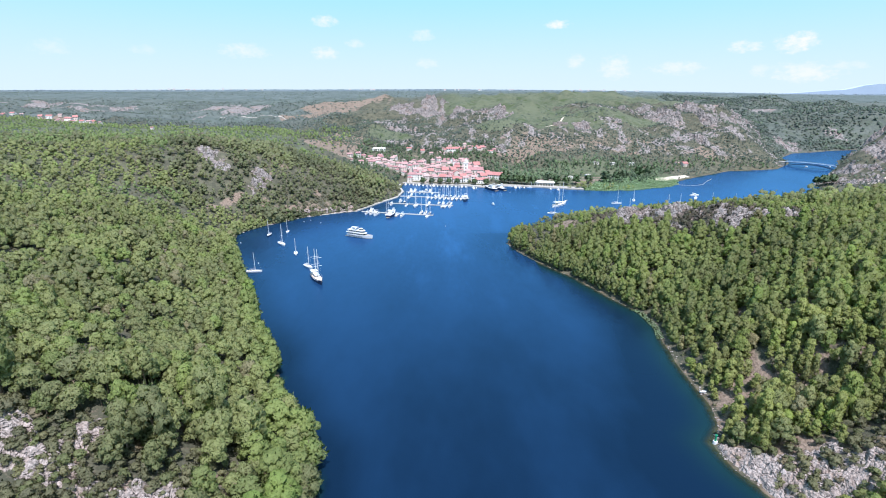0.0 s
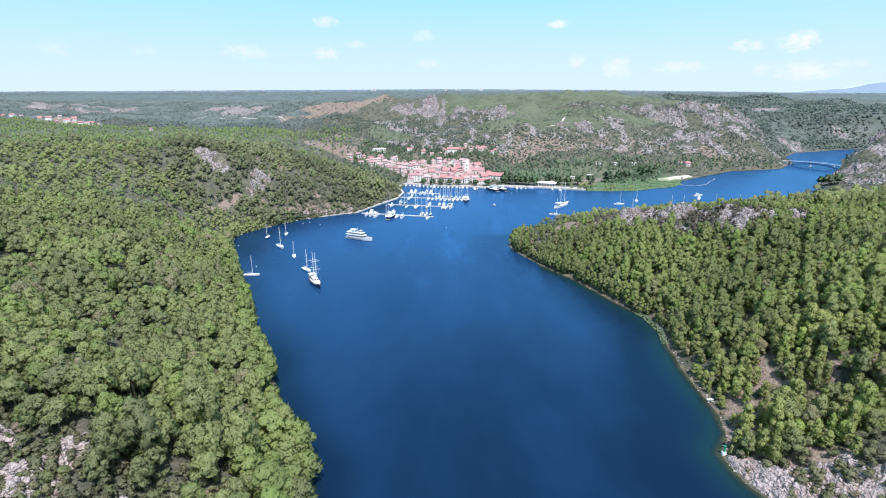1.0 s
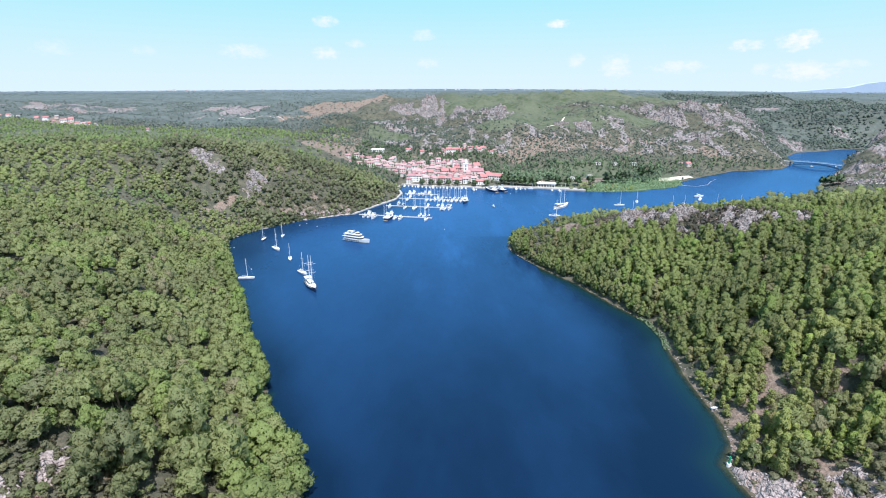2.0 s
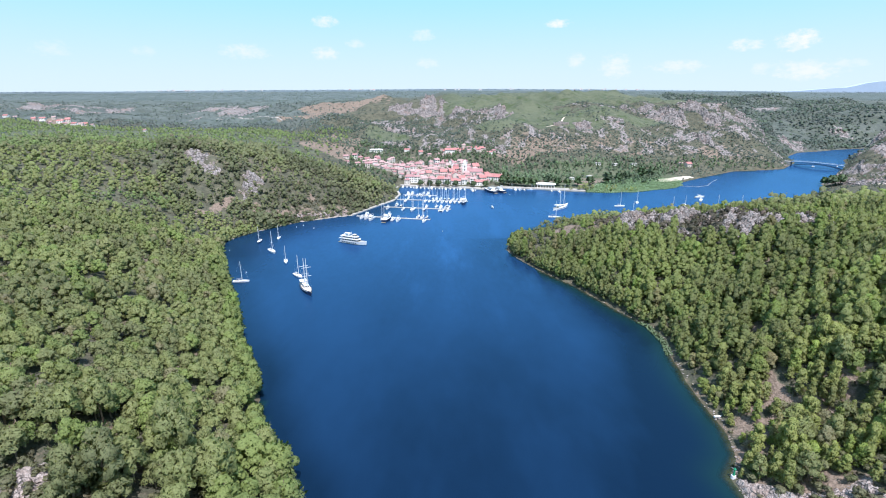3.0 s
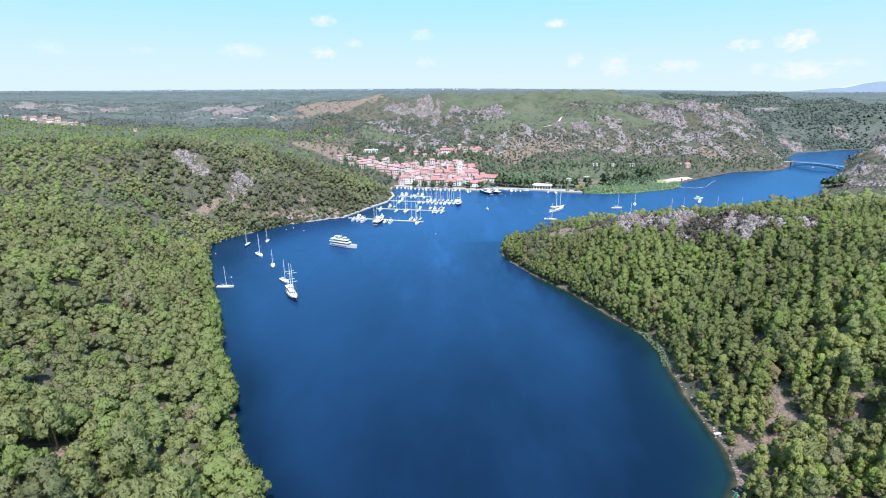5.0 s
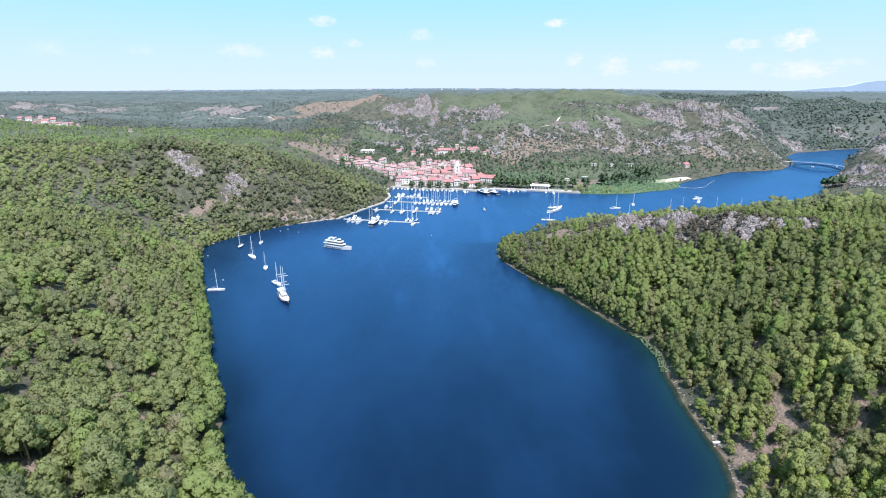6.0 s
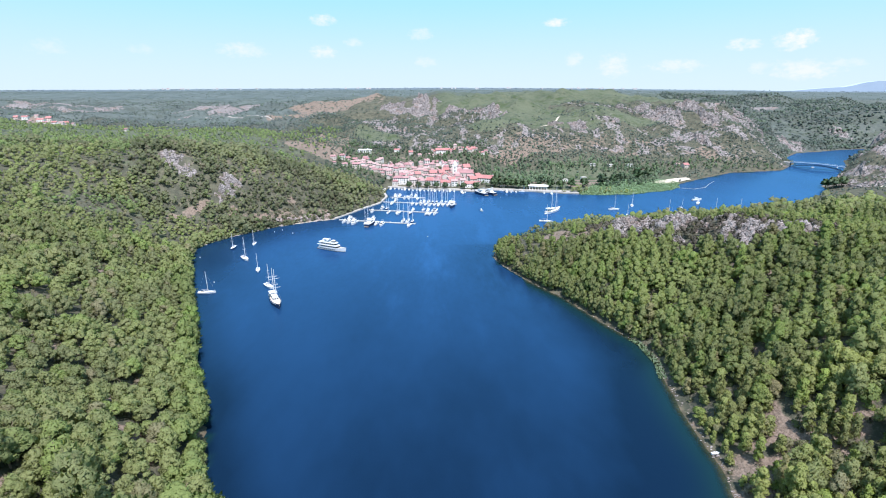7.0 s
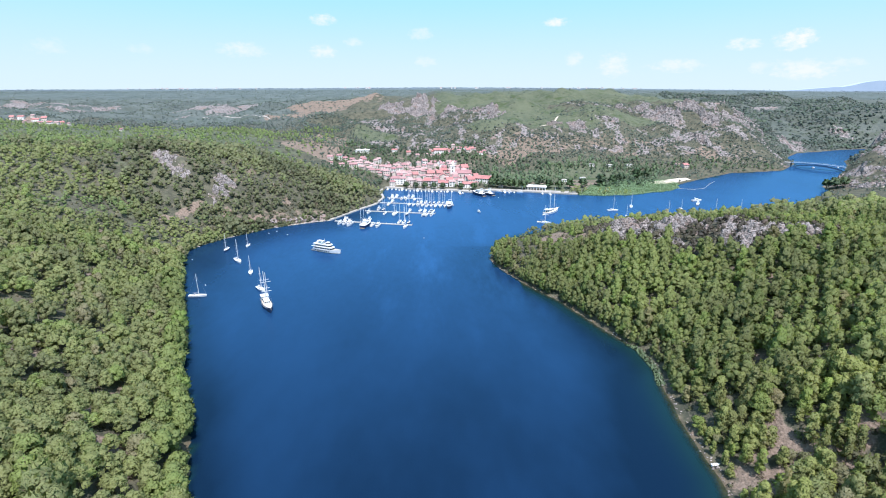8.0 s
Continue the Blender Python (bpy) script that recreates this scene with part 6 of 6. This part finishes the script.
HOUSES = [house(9, 8, 2, 2.5, PLASTER, TILE, "old plastered town house with a faded red tile roof", sides=False),
          house(11, 8.5, 3, 2.6, PLASTER, TILE, "three-storey stone house with a terracotta tile roof", shutters=True),
          house(8, 7, 3, 2.2, WHITEWALL, TILE, "narrow white house with a terracotta tile roof", shutters=True),
          house(13, 9, 2, 2.7, WHITEWALL, BRIGHTTILE, "broad white house with a bright orange tile roof"),
          house(10, 9, 3, 2.7, PLASTER, TILE, "stone house with a hipped red tile roof", hip=0.8),
          house(7, 7, 2, 2.2, PLASTER, TILE, "small old stone house with a weathered tile roof", sides=False),
          house(15, 9, 3, 2.7, WHITEWALL, TILE, "long white house with rows of windows and tile roof", hip=0.7),
          house(9, 10, 2, 2.9, PLASTER, BRIGHTTILE, "plastered house with a new orange tile roof", sides=False)]
town_rng = random.Random(3)
placed = []


def build_house(kind, hx, hy, turn, scale=1.0, clear=7.4):
    if any((hx - a) ** 2 + (hy - b) ** 2 < clear * clear for a, b in placed):
        return
    placed.append((hx, hy))
    put(HOUSES[kind], USED, hx, hy, height_at(hx, hy) - 0.1, turn, (scale, scale * town_rng.uniform(0.92, 1.08), scale * town_rng.uniform(0.75, 1.12)))


# the church and the large buildings keep their plots free
def church():
    top = new("church")
    nave = part("nave", Shape().body(22, 11, 9, 3.4), PLASTER, top, "pale stone nave")
    part("roof", Shape().gable(22, 11, 9, 3.4), TILE, top)
    for k in range(4):
        part("window", Shape().box(-7.5 + 5 * k, -5.5, 4.2, 1.2, 0.16, 2.8), PANE, nave)
    tower = part("bell_tower", Shape().box(-13, -1.5, -3, 5.6, 5.6, 21), WHITEWALL, top, "pale stone square bell tower")
    for z in (5, 10, 14.2):
        for dx, dy in ((0, -2.8), (2.8, 0), (-2.8, 0)):
            part("belfry_opening", Shape().box(-13 + dx, -1.5 + dy, z, 0.16 if dx else 1.3, 1.3 if dx else 0.16, 2.2), PANE, tower)
    part("cornice", Shape().box(-13, -1.5, 18, 6.3, 6.3, 0.5), WHITEWALL, tower)
    part("drum", Shape().tube((-13, -1.5, 18.5), (-13, -1.5, 20.4), 2.0, 2.0, 8), WHITEWALL, tower)
    part("cupola", Shape().loft([[(-13 + math.cos(a) * r, -1.5 + math.sin(a) * r, z) for a in np.arange(8) * math.tau / 8] for r, z in ((2.2, 20.4), (1.9, 21.6), (1.1, 22.7), (0.15, 23.6))]), WHITEWALL, tower, "small pale cupola")
    part("finial", Shape().tube((-13, -1.5, 23.5), (-13, -1.5, 25.2), 0.1, 0.05, 5), ALU, tower)
    top.matrix_basis = pose(51, 705, height_at(51, 705) - 0.8, 0, 0, -6)
    return tagged(top, "stone parish church with a pale bell tower", "church")


church()
long_house = house(34, 13, 2, 3.2, WHITEWALL, BRIGHTTILE, "large building with a long bright orange roof", hip=0.8)
long_house.matrix_basis = pose(79, 690, height_at(79, 690) - 0.3, 0, 0, -24)
school = house(30, 11, 1, 2.4, WHITEWALL, BRIGHTTILE, "long low building with an orange roof above the town")
school.matrix_basis = pose(27, 819, height_at(27, 819), 0, 0, 4)
hotel = house(21, 10, 1, 1.0, WHITEWALL, WHITEWALL, "plain white building with a pale roof above the town", hip=0.8)
hotel.matrix_basis = pose(-96, 814, height_at(-96, 814), 0, 0, 5)
placed += [(51, 705), (39, 705), (60, 705), (79, 690), (67, 695), (90, 686), (71, 691), (86, 688), (27, 819), (-96, 814)]
for hx in np.arange(-36, 64, 10.2):                                       # the row facing the quay
    build_house(town_rng.choice((1, 2, 4, 6, 3, 2, 7, 2)), hx + town_rng.uniform(-1.6, 1.6), 675 - 0.12 * hx + town_rng.uniform(-2.5, 2.5) + (8 if hx < -24 else 0), town_rng.uniform(-16, 8), town_rng.uniform(0.8, 1.05))
for row in range(13):
    hy = 682 + row * 7.1
    for hx in np.arange(-122, 92, 8.2):
        x1, y1 = hx + town_rng.uniform(-2.4, 2.4) + (row % 2) * 5, hy + town_rng.uniform(-2.2, 2.2)
        left = -40 - max(0, y1 - 688) * 1.05
        right = 73 - max(0, y1 - 700) * 0.45
        if left < x1 < right and town_rng.random() < (0.97 if row < 9 else 0.6):
            build_house(town_rng.choice((0, 0, 2, 7, 2, 4, 5, 5, 2, 0)), x1, y1, town_rng.choice((0, 0, 0, 0, 180, 90)) + town_rng.uniform(-24, 24), town_rng.uniform(0.72, 1.05), 6.0)
ABOVE_TOWN = [(57, 816, 3, 10), (69, 811, 7, -5), (81, 807, 3, 20), (-48, 825, 3, 5), (18, 834, 0, 0), (42, 829, 4, 8), (-132, 754, 0, 0), (-113, 732, 0, 20), (-126, 728, 5, 0), (-96, 724, 1, 10), (-12, 808, 0, 0),
                           (385, 789, 7, 10), (376, 794, 5, 0), (97, 668, 5, -10), (62, 826, 0, 0), (7, 827, 5, 0), (-26, 816, 7, 4)]
ON_THE_TERRACE = [(10, 806, 0, 5), (20, 803, 5, -8), (33, 808, 0, 10), (39, 818, 5, 0), (50, 805, 0, -12), (63, 803, 7, 6), (74, 820, 5, 0), (88, 815, 0, 14), (1, 814, 0, 4), (12, 818, 7, 0), (49, 818, 0, 0)]
for hx, hy, kind, turn in ABOVE_TOWN + ON_THE_TERRACE:
    build_house(kind, hx, hy, turn, 0.7 if hy > 795 else 0.9)
bungalow = house(8, 5.5, 1, 0.7, WHITEWALL, CONCRETE, "low white camp bungalow with a pale roof under the trees", hip=0.8, chimney=False, sides=False, category="bungalow", name="camp_bungalow")
for hx, hy, turn in ((240, 770, 2), (268, 776, 8), (300, 786, 10), (184, 700, 0), (213, 716, 6), (150, 690, -8)):
    put(bungalow, USED, hx, hy, height_at(hx, hy), turn, town_rng.uniform(0.85, 1.15))["group"] = "camp bungalows"
gx_t, gy_t = scatter(-125, 95, 668, 850, 5.5)
taken = np.array(placed)
free = (np.min(np.hypot(gx_t[:, None] - taken[None, :, 0], gy_t[:, None] - taken[None, :, 1]), 1) > 5.4) & (shore_distance(gx_t, gy_t) > 9) & (rng.uniform(0, 1, gx_t.size) < 0.72)
stand("garden_trees", PINES_FAR, gx_t[free], gy_t[free], rng.uniform(0.45, 0.95, free.sum()), BROAD, "green garden trees between the town houses", "trees")
FARMS = "houses on the far hills"
for hx, hy, kind, turn, scale in ((-641, 902, 3, 12, 1.1), (-662, 908, 0, -20, 1.0), (-645, 926, 7, 24, 1.1), (-622, 912, 5, 5, 1.0), (-608, 888, 3, -14, 1.1), (-596, 896, 7, 30, 1.0), (-588, 874, 0, 15, 1.0), (-576, 884, 5, -8, 1.0),
                                  (-684, 930, 5, 0, 1.0), (-628, 892, 0, 40, 1.0), (-799, 1072, 3, 8, 1.2), (-782, 1080, 0, 10, 1.1), (-764, 1066, 5, -25, 1.1), (-822, 1078, 7, 14, 1.1), (-913, 1122, 3, -8, 1.2), (-925, 1160, 0, 20, 1.1), (-940, 1130, 7, 5, 1.1), (-445, 804, 5, 0, 1.0)):
    ob = put(HOUSES[kind], USED, hx, hy, height_at(hx, hy) - 0.2, turn, scale * 0.78)
    ob["group"] = FARMS
far_rng = random.Random(21)
for cx, cy, n, wide in ((-2300, 4300, 12, 260), (-2000, 4250, 5, 80), (1350, 4200, 16, 300), (-1500, 4100, 5, 200), (300, 3900, 6, 300), (700, 4000, 5, 300), (-700, 4200, 6, 200)):
    for k in range(n):
        hx, hy = cx + far_rng.uniform(-wide, wide), cy + far_rng.uniform(-60, 60)
        ob = put(HOUSES[far_rng.choice((2, 3, 6))], USED, hx, hy, height_at(hx, hy) + 2, far_rng.uniform(-20, 20), far_rng.uniform(0.6, 1.0))
        ob["group"] = FARMS


def pavilion():
    top = new("waterside_pavilion")
    part("roof", Shape().gable(30, 9, 4.2, 1.4, hip=0.8), WHITEWALL, top)
    part("back_wall", Shape().box(0, 3.5, -1, 28, 0.4, 5.2), WHITEWALL, top)
    for k in range(9):
        part("pillar", Shape().box(-14 + 3.5 * k, -4, -1, 0.8, 0.8, 5.2), WHITEWALL, top)
    for k in range(8):
        x0 = -14 + 3.5 * k
        rings = [[(x0 + 0.4 + 2.7 * s, -4.3, 2.9 + 1.0 * math.sin(math.pi * s)), (x0 + 0.4 + 2.7 * s, -3.7, 2.9 + 1.0 * math.sin(math.pi * s)), (x0 + 0.4 + 2.7 * s, -3.7, 4.2), (x0 + 0.4 + 2.7 * s, -4.3, 4.2)] for s in np.linspace(0, 1, 7)]
        part("arch", Shape().loft(rings), WHITEWALL, top)
    top.matrix_basis = pose(137, 657, 1.4, 0, 0, -16)
    return tagged(top, "low white pavilion with arches beside the quay", "pavilion")


pavilion()


def ruin():
    top = new("hilltop_ruin")
    for k, (rx, ry, w, dd, h) in enumerate(((0, 0, 9, 7, 5), (10, 2, 12, 1.5, 3), (-9, -2, 8, 1.6, 3.5), (4, 7, 1.5, 9, 4), (-3, -6, 16, 1.6, 2.5))):
        part("stone_wall", Shape().box(rx, ry, -3, w, dd, h + 3, 0.94, 7 * k), STONE, top)
    top.location = (218, 932, height_at(218, 932))
    return tagged(top, "pale ruined stone fort on the hilltop", "ruin")


ruin()


def track(name, line, width, mat, label, category, lift=0.35):
    """A road laid on the ground along a line on plan."""
    rings = []
    pts = []
    for (ax, ay), (bx, by) in zip(line, line[1:]):
        n = max(1, int(math.hypot(bx - ax, by - ay) / 7))
        pts += [(ax + (bx - ax) * k / n, ay + (by - ay) * k / n) for k in range(n)]
    pts.append(line[-1])
    for i, p in enumerate(pts):
        a, b = Vector(pts[max(0, i - 1)]), Vector(pts[min(len(pts) - 1, i + 1)])
        d = (b - a).normalized()
        nx, ny = -d.y * width / 2, d.x * width / 2
        z0, z1 = height_at(p[0] - nx, p[1] - ny) + lift, height_at(p[0] + nx, p[1] + ny) + lift
        rings.append([(p[0] + nx, p[1] + ny, z1 - 1.5), (p[0] + nx, p[1] + ny, z1), (p[0] - nx, p[1] - ny, z0), (p[0] - nx, p[1] - ny, z0 - 1.5)])
    return tagged(part(name, Shape().loft(rings), mat), label, category, kind="structure")


track("hill_path", [(247, 1009), (234, 979), (224, 958), (217, 937), (191, 919)], 2.4, SAND, "pale track leading up to the hilltop ruin", "path")
track("valley_road", [(-530, 1260), (-440, 1240), (-370, 1230), (-310, 1200)], 4, ASPHALT, "pale road across the valley", "road")
track("shore_road", [(528, 606), (560, 618), (620, 620), (700, 630)], 8, SAND, "pale terrace road above the river mouth", "road")
track("forest_track", [(395, 455), (440, 470), (480, 500)], 3.5, SAND, "pale forest track on the ridge", "path")


# ---- single trees of the waterfront ----
def single_tree(name, crown, mat, trunk_high, label, category, group):
    top = new(name)
    sv, sf = stem(trunk_high, 0.28, 0.1, 3, 1.2)
    tagged(mesh_object("trunk", sv, sf, BARK, parent=top), "brown trunk")
    mesh_object("crown", crown[0], crown[1], mat, parent=top, normals=crown[2])
    return tagged(top, label, category, group)


plane_tree = single_tree("broadleaf_tree", tuft_crown(9, 14, 2.6, 2.4, 6.4, 1.7, 1.0), BROAD, 5.0, "dark green broadleaf tree on the waterfront", "tree", "waterfront trees")
for tx, ty, s in ((86, 668, 1.60), (96, 665, 1.00), (103, 664, 1.10), (110, 662, 1.00), (116, 660, 1.05), (124, 658, 1.00), (62, 656, 0.75), (24, 660, 0.75), (13, 661, 0.75), (2, 663, 0.75), (-9, 664, 0.75), (-21, 666, 0.75), (47, 657, 0.75),
                  (156, 660, 1.00), (167, 656, 0.90), (180, 655, 1.10), (198, 660, 1.00), (224, 669, 1.30), (241, 680, 1.10), (252, 684, 1.20), (287, 717, 1.30), (304, 726, 1.20), (90, 679, 1.20), (146, 669, 1.10), (509, 655, 1.30), (517, 652, 1.20), (505, 662, 1.0)):
    put(plane_tree, USED, tx, ty, max(1.2, height_at(tx, ty)) - 0.1, rng.uniform(0, 360), s)
cypress = single_tree("cypress_tree", CYPRESSES[0], BROAD, 7.0, "slender dark cypress tree", "tree", "cypresses")
for tx, ty, s in ((-183, 456, 0.8), (-175, 462, 0.9), (-169, 456, 0.8), (-163, 466, 0.9), (-186, 473, 0.8), (-61, 587, 0.9), (-66, 576, 0.8), (-58, 567, 0.8), (-71, 582, 1.0), (178, 757, 1.2), (186, 755, 1.4), (193, 758, 1.2), (203, 756, 1.5), (209, 758, 1.3), (218, 757, 1.5), (226, 760, 1.3),
                  (237, 759, 1.4), (245, 763, 1.2), (256, 762, 1.5), (262, 765, 1.3), (273, 767, 1.4), (283, 770, 1.2), (296, 774, 1.3), (-21, 773, 0.9), (16, 800, 1.0)):
    put(cypress, USED, tx, ty, height_at(tx, ty) - 0.1, rng.uniform(0, 360), s)

# reeds
x, y = scatter(172, 350, 612, 714, 0.85)
d = shore_distance(x, y)
keep = (d > -6 - 4 * fractal(x, y, 12, 2)) & (d < 62) & (y < 712) & (x > 180 + 16 * fractal(x, y, 15, 2)) & (rng.uniform(0, 1, x.size) < 0.92) & (oval(x, y, 260, 663, 84, 33, 26) > 0.3)
blade_v = np.array([(-0.5, 0, 0), (0.5, 0.1, 0), (0.1, 0.6, 0.95), (0, -0.5, 0), (0.1, 0.5, 0), (-0.6, 0.1, 0.9), (-0.4, -0.4, 0), (0.4, 0.4, 0), (0.55, -0.5, 0.8)])
reed_x, reed_y = x[keep], y[keep]


def reed_bed(x, y, mat, label, scale=1.0):
    turn, size = rng.uniform(0, math.tau, len(x)), rng.uniform(0.9, 1.3, len(x)) * scale
    z = np.maximum(elevation(x, y)[0], 0) - 0.1
    c, s = np.cos(turn)[:, None], np.sin(turn)[:, None]
    px, py = (blade_v[None, :, 0] * c - blade_v[None, :, 1] * s) * size[:, None] + x[:, None], (blade_v[None, :, 0] * s + blade_v[None, :, 1] * c) * size[:, None] + y[:, None]
    pz = blade_v[None, :, 2] * size[:, None] + z[:, None]
    f = np.arange(9).reshape(3, 3)[None] + (np.arange(len(x)) * 9)[:, None, None]
    return tagged(mesh_object("reed_bed", np.stack([px, py, pz], -1).reshape(-1, 3), f.reshape(-1, 3), mat, dict(tone=np.repeat(rng.uniform(0, 0.75, len(x)), 9)), normals=np.tile((0.15, -0.25, 0.95), (len(x) * 9, 1))), label, "reeds", kind="stuff")


reed_bed(reed_x, reed_y, REED, "light green reed bed at the water's edge")
x, y = scatter(104, 122, 228, 266, 0.5)
d = shore_distance(x, y)
keep = (d > -2.6) & (d < 1.0) & (y < 264)
reed_bed(x[keep], y[keep], SEDGE, "blue-green sedge fringe along the shore", 0.6)

# ---- far ridge ----
# its pale blue is haze put into the rock colour
mount = Shape().loft([[(x, 4650, 60), (x, 4650, 100 + h), (x, 4720, 100 + h), (x, 4720, 60)] for x, h in
                      ((2900, 0), (3150, 8), (3330, 22), (3500, 34), (3600, 38), (3680, 52), (3780, 76), (3900, 90), (4050, 86), (4250, 88), (4450, 70), (4900, 50))])
tagged(part("backdrop", mount, HAZEROCK), "mountain ridge on the horizon, coloured pale blue for haze", "mountain", kind="structure")

# ---- boulders and ledges of the near limestone ----


def boulder_mesh(seed):
    r = np.random.RandomState(seed)
    v, f = [Vector(p) for p in BALL], []
    cache = {}

    def half(i, j):
        key = (min(i, j), max(i, j))
        if key not in cache:
            v.append(((v[i] + v[j]) / 2).normalized())
            cache[key] = len(v) - 1
        return cache[key]

    for a, b, c in BALL_FACES.tolist():
        ab, bc, ca = half(a, b), half(b, c), half(c, a)
        f += [(a, ab, ca), (b, bc, ab), (c, ca, bc), (ab, bc, ca)]
    cuts = [(Vector(r.normal(size=3)).normalized(), r.uniform(0.45, 0.8)) for _ in range(9)]
    out = []
    for p in v:
        for nrm, lim in cuts:
            over = p.dot(nrm) - lim
            if over > 0:
                p = p - nrm * over
        out.append(p * r.uniform(0.93, 1.05))
    s = Shape()
    s.v, s.f = [tuple(p) for p in out], f
    return s


BOULDERS = [tagged(part("boulder", boulder_mesh(40 + k), STONE), "grey weathered limestone boulder on the bank", "boulder", "limestone boulders") for k in range(6)]
x, y = scatter(-140, 160, 92, 156, 3.4)
d = shore_distance(x, y)
keep = in_view(x, y, 0) & (d > -0.6) & (rng.uniform(0, 1, x.size) < np.maximum(most(*[oval(x, y, *o) for o in OUTCROPS[:7]]) * 0.35, (x > 0) * (d < 2.5) * 0.7))
bx, by = x[keep][:290], y[keep][:290]
bz = np.maximum(elevation(bx, by)[0], -0.2)
for i in range(len(bx)):
    s = rng.uniform(0.35, 1.15)
    m = Matrix.LocRotScale((bx[i], by[i], bz[i] + 0.1 * s), Euler((rng.uniform(-0.4, 0.4), rng.uniform(-0.4, 0.4), rng.uniform(0, 6.3))), (s * rng.uniform(0.8, 1.5), s, s * rng.uniform(0.5, 0.95)))
    if i < 6:
        BOULDERS[i].matrix_basis = m
    else:
        copy_thing(BOULDERS[i % 6], m)


# loose stones along the shores
stone_v, stone_f = [np.array(a) for a in (boulder_mesh(77).v, boulder_mesh(77).f)]


def shore_stones(line, count, out, into, small, large, label, mat=STONE):
    x, y = [], []
    for k in range(count):
        i = rng.randint(0, len(line) - 1)
        t, (ax, ay), (ex, ey) = rng.uniform(0, 1), line[i], line[i + 1]
        length = math.hypot(ex - ax, ey - ay)
        off = rng.uniform(-into, out)
        x.append(ax + (ex - ax) * t - (ey - ay) / length * off)
        y.append(ay + (ey - ay) * t + (ex - ax) / length * off)
    x, y = np.array(x), np.array(y)
    z = np.maximum(elevation(x, y)[0], -0.3)
    size, turn = rng.uniform(small, large, count), rng.uniform(0, math.tau, count)
    c, s = np.cos(turn)[:, None], np.sin(turn)[:, None]
    vx, vy = (stone_v[None, :, 0] * c - stone_v[None, :, 1] * s) * size[:, None] * 1.3 + x[:, None], (stone_v[None, :, 0] * s + stone_v[None, :, 1] * c) * size[:, None] + y[:, None]
    vz = stone_v[None, :, 2] * size[:, None] * 0.6 + z[:, None] + 0.1
    f = (stone_f[None] + (np.arange(count) * len(stone_v))[:, None, None]).reshape(-1, 3)
    return tagged(mesh_object("shore_stones", np.stack([vx, vy, vz], -1).reshape(-1, 3), f, mat), label, "stones", kind="stuff")


shore_stones(WEST_SHORE[4:8], 420, 0.5, 8.0, 0.3, 1.7, "pale pinkish rocks along the headland shore")
shore_stones(WEST_SHORE[7:12], 90, 0.8, 1.5, 0.2, 0.8, "scattered pale stones at the edge of the cove")
shore_stones(EAST_SHORE[4:20], 260, 0.6, 1.6, 0.15, 0.5, "brown and grey stones along the eastern shore", RIDGE)


def rowing_boat():
    top = new("rowing_boat")
    part("hull", hull_shape(4.2, 1.6, 0.55, 0.25), GEL, top, "white painted hull")
    for bx in (-1.0, 0.3):
        part("thwart", Shape().box(bx, 0, 0.5, 0.3, 1.35, 0.12), TEAK, top, "wooden bench")
    top.matrix_basis = pose(109.9, 180.5, 0.35, 0, 5, 12) @ Matrix.Scale(0.75, 4)
    return tagged(top, "small white rowing boat drawn up on the stony shore", "rowboat")


rowing_boat()


def shore_post(px, py, tall):
    top = new("marker_post")
    part("post", Shape().tube((0, 0, -0.5), (0, 0, tall), 0.14, 0.12, 8), GEL, top)
    part("cap", Shape().tube((0, 0, tall), (0, 0, tall + 0.18), 0.2, 0.05, 8), ALU, top)
    top.location = (px, py, height_at(px, py))
    return tagged(top, "white marker post among the limestone", "post")


shore_post(115.0, 144.5, 2.6)
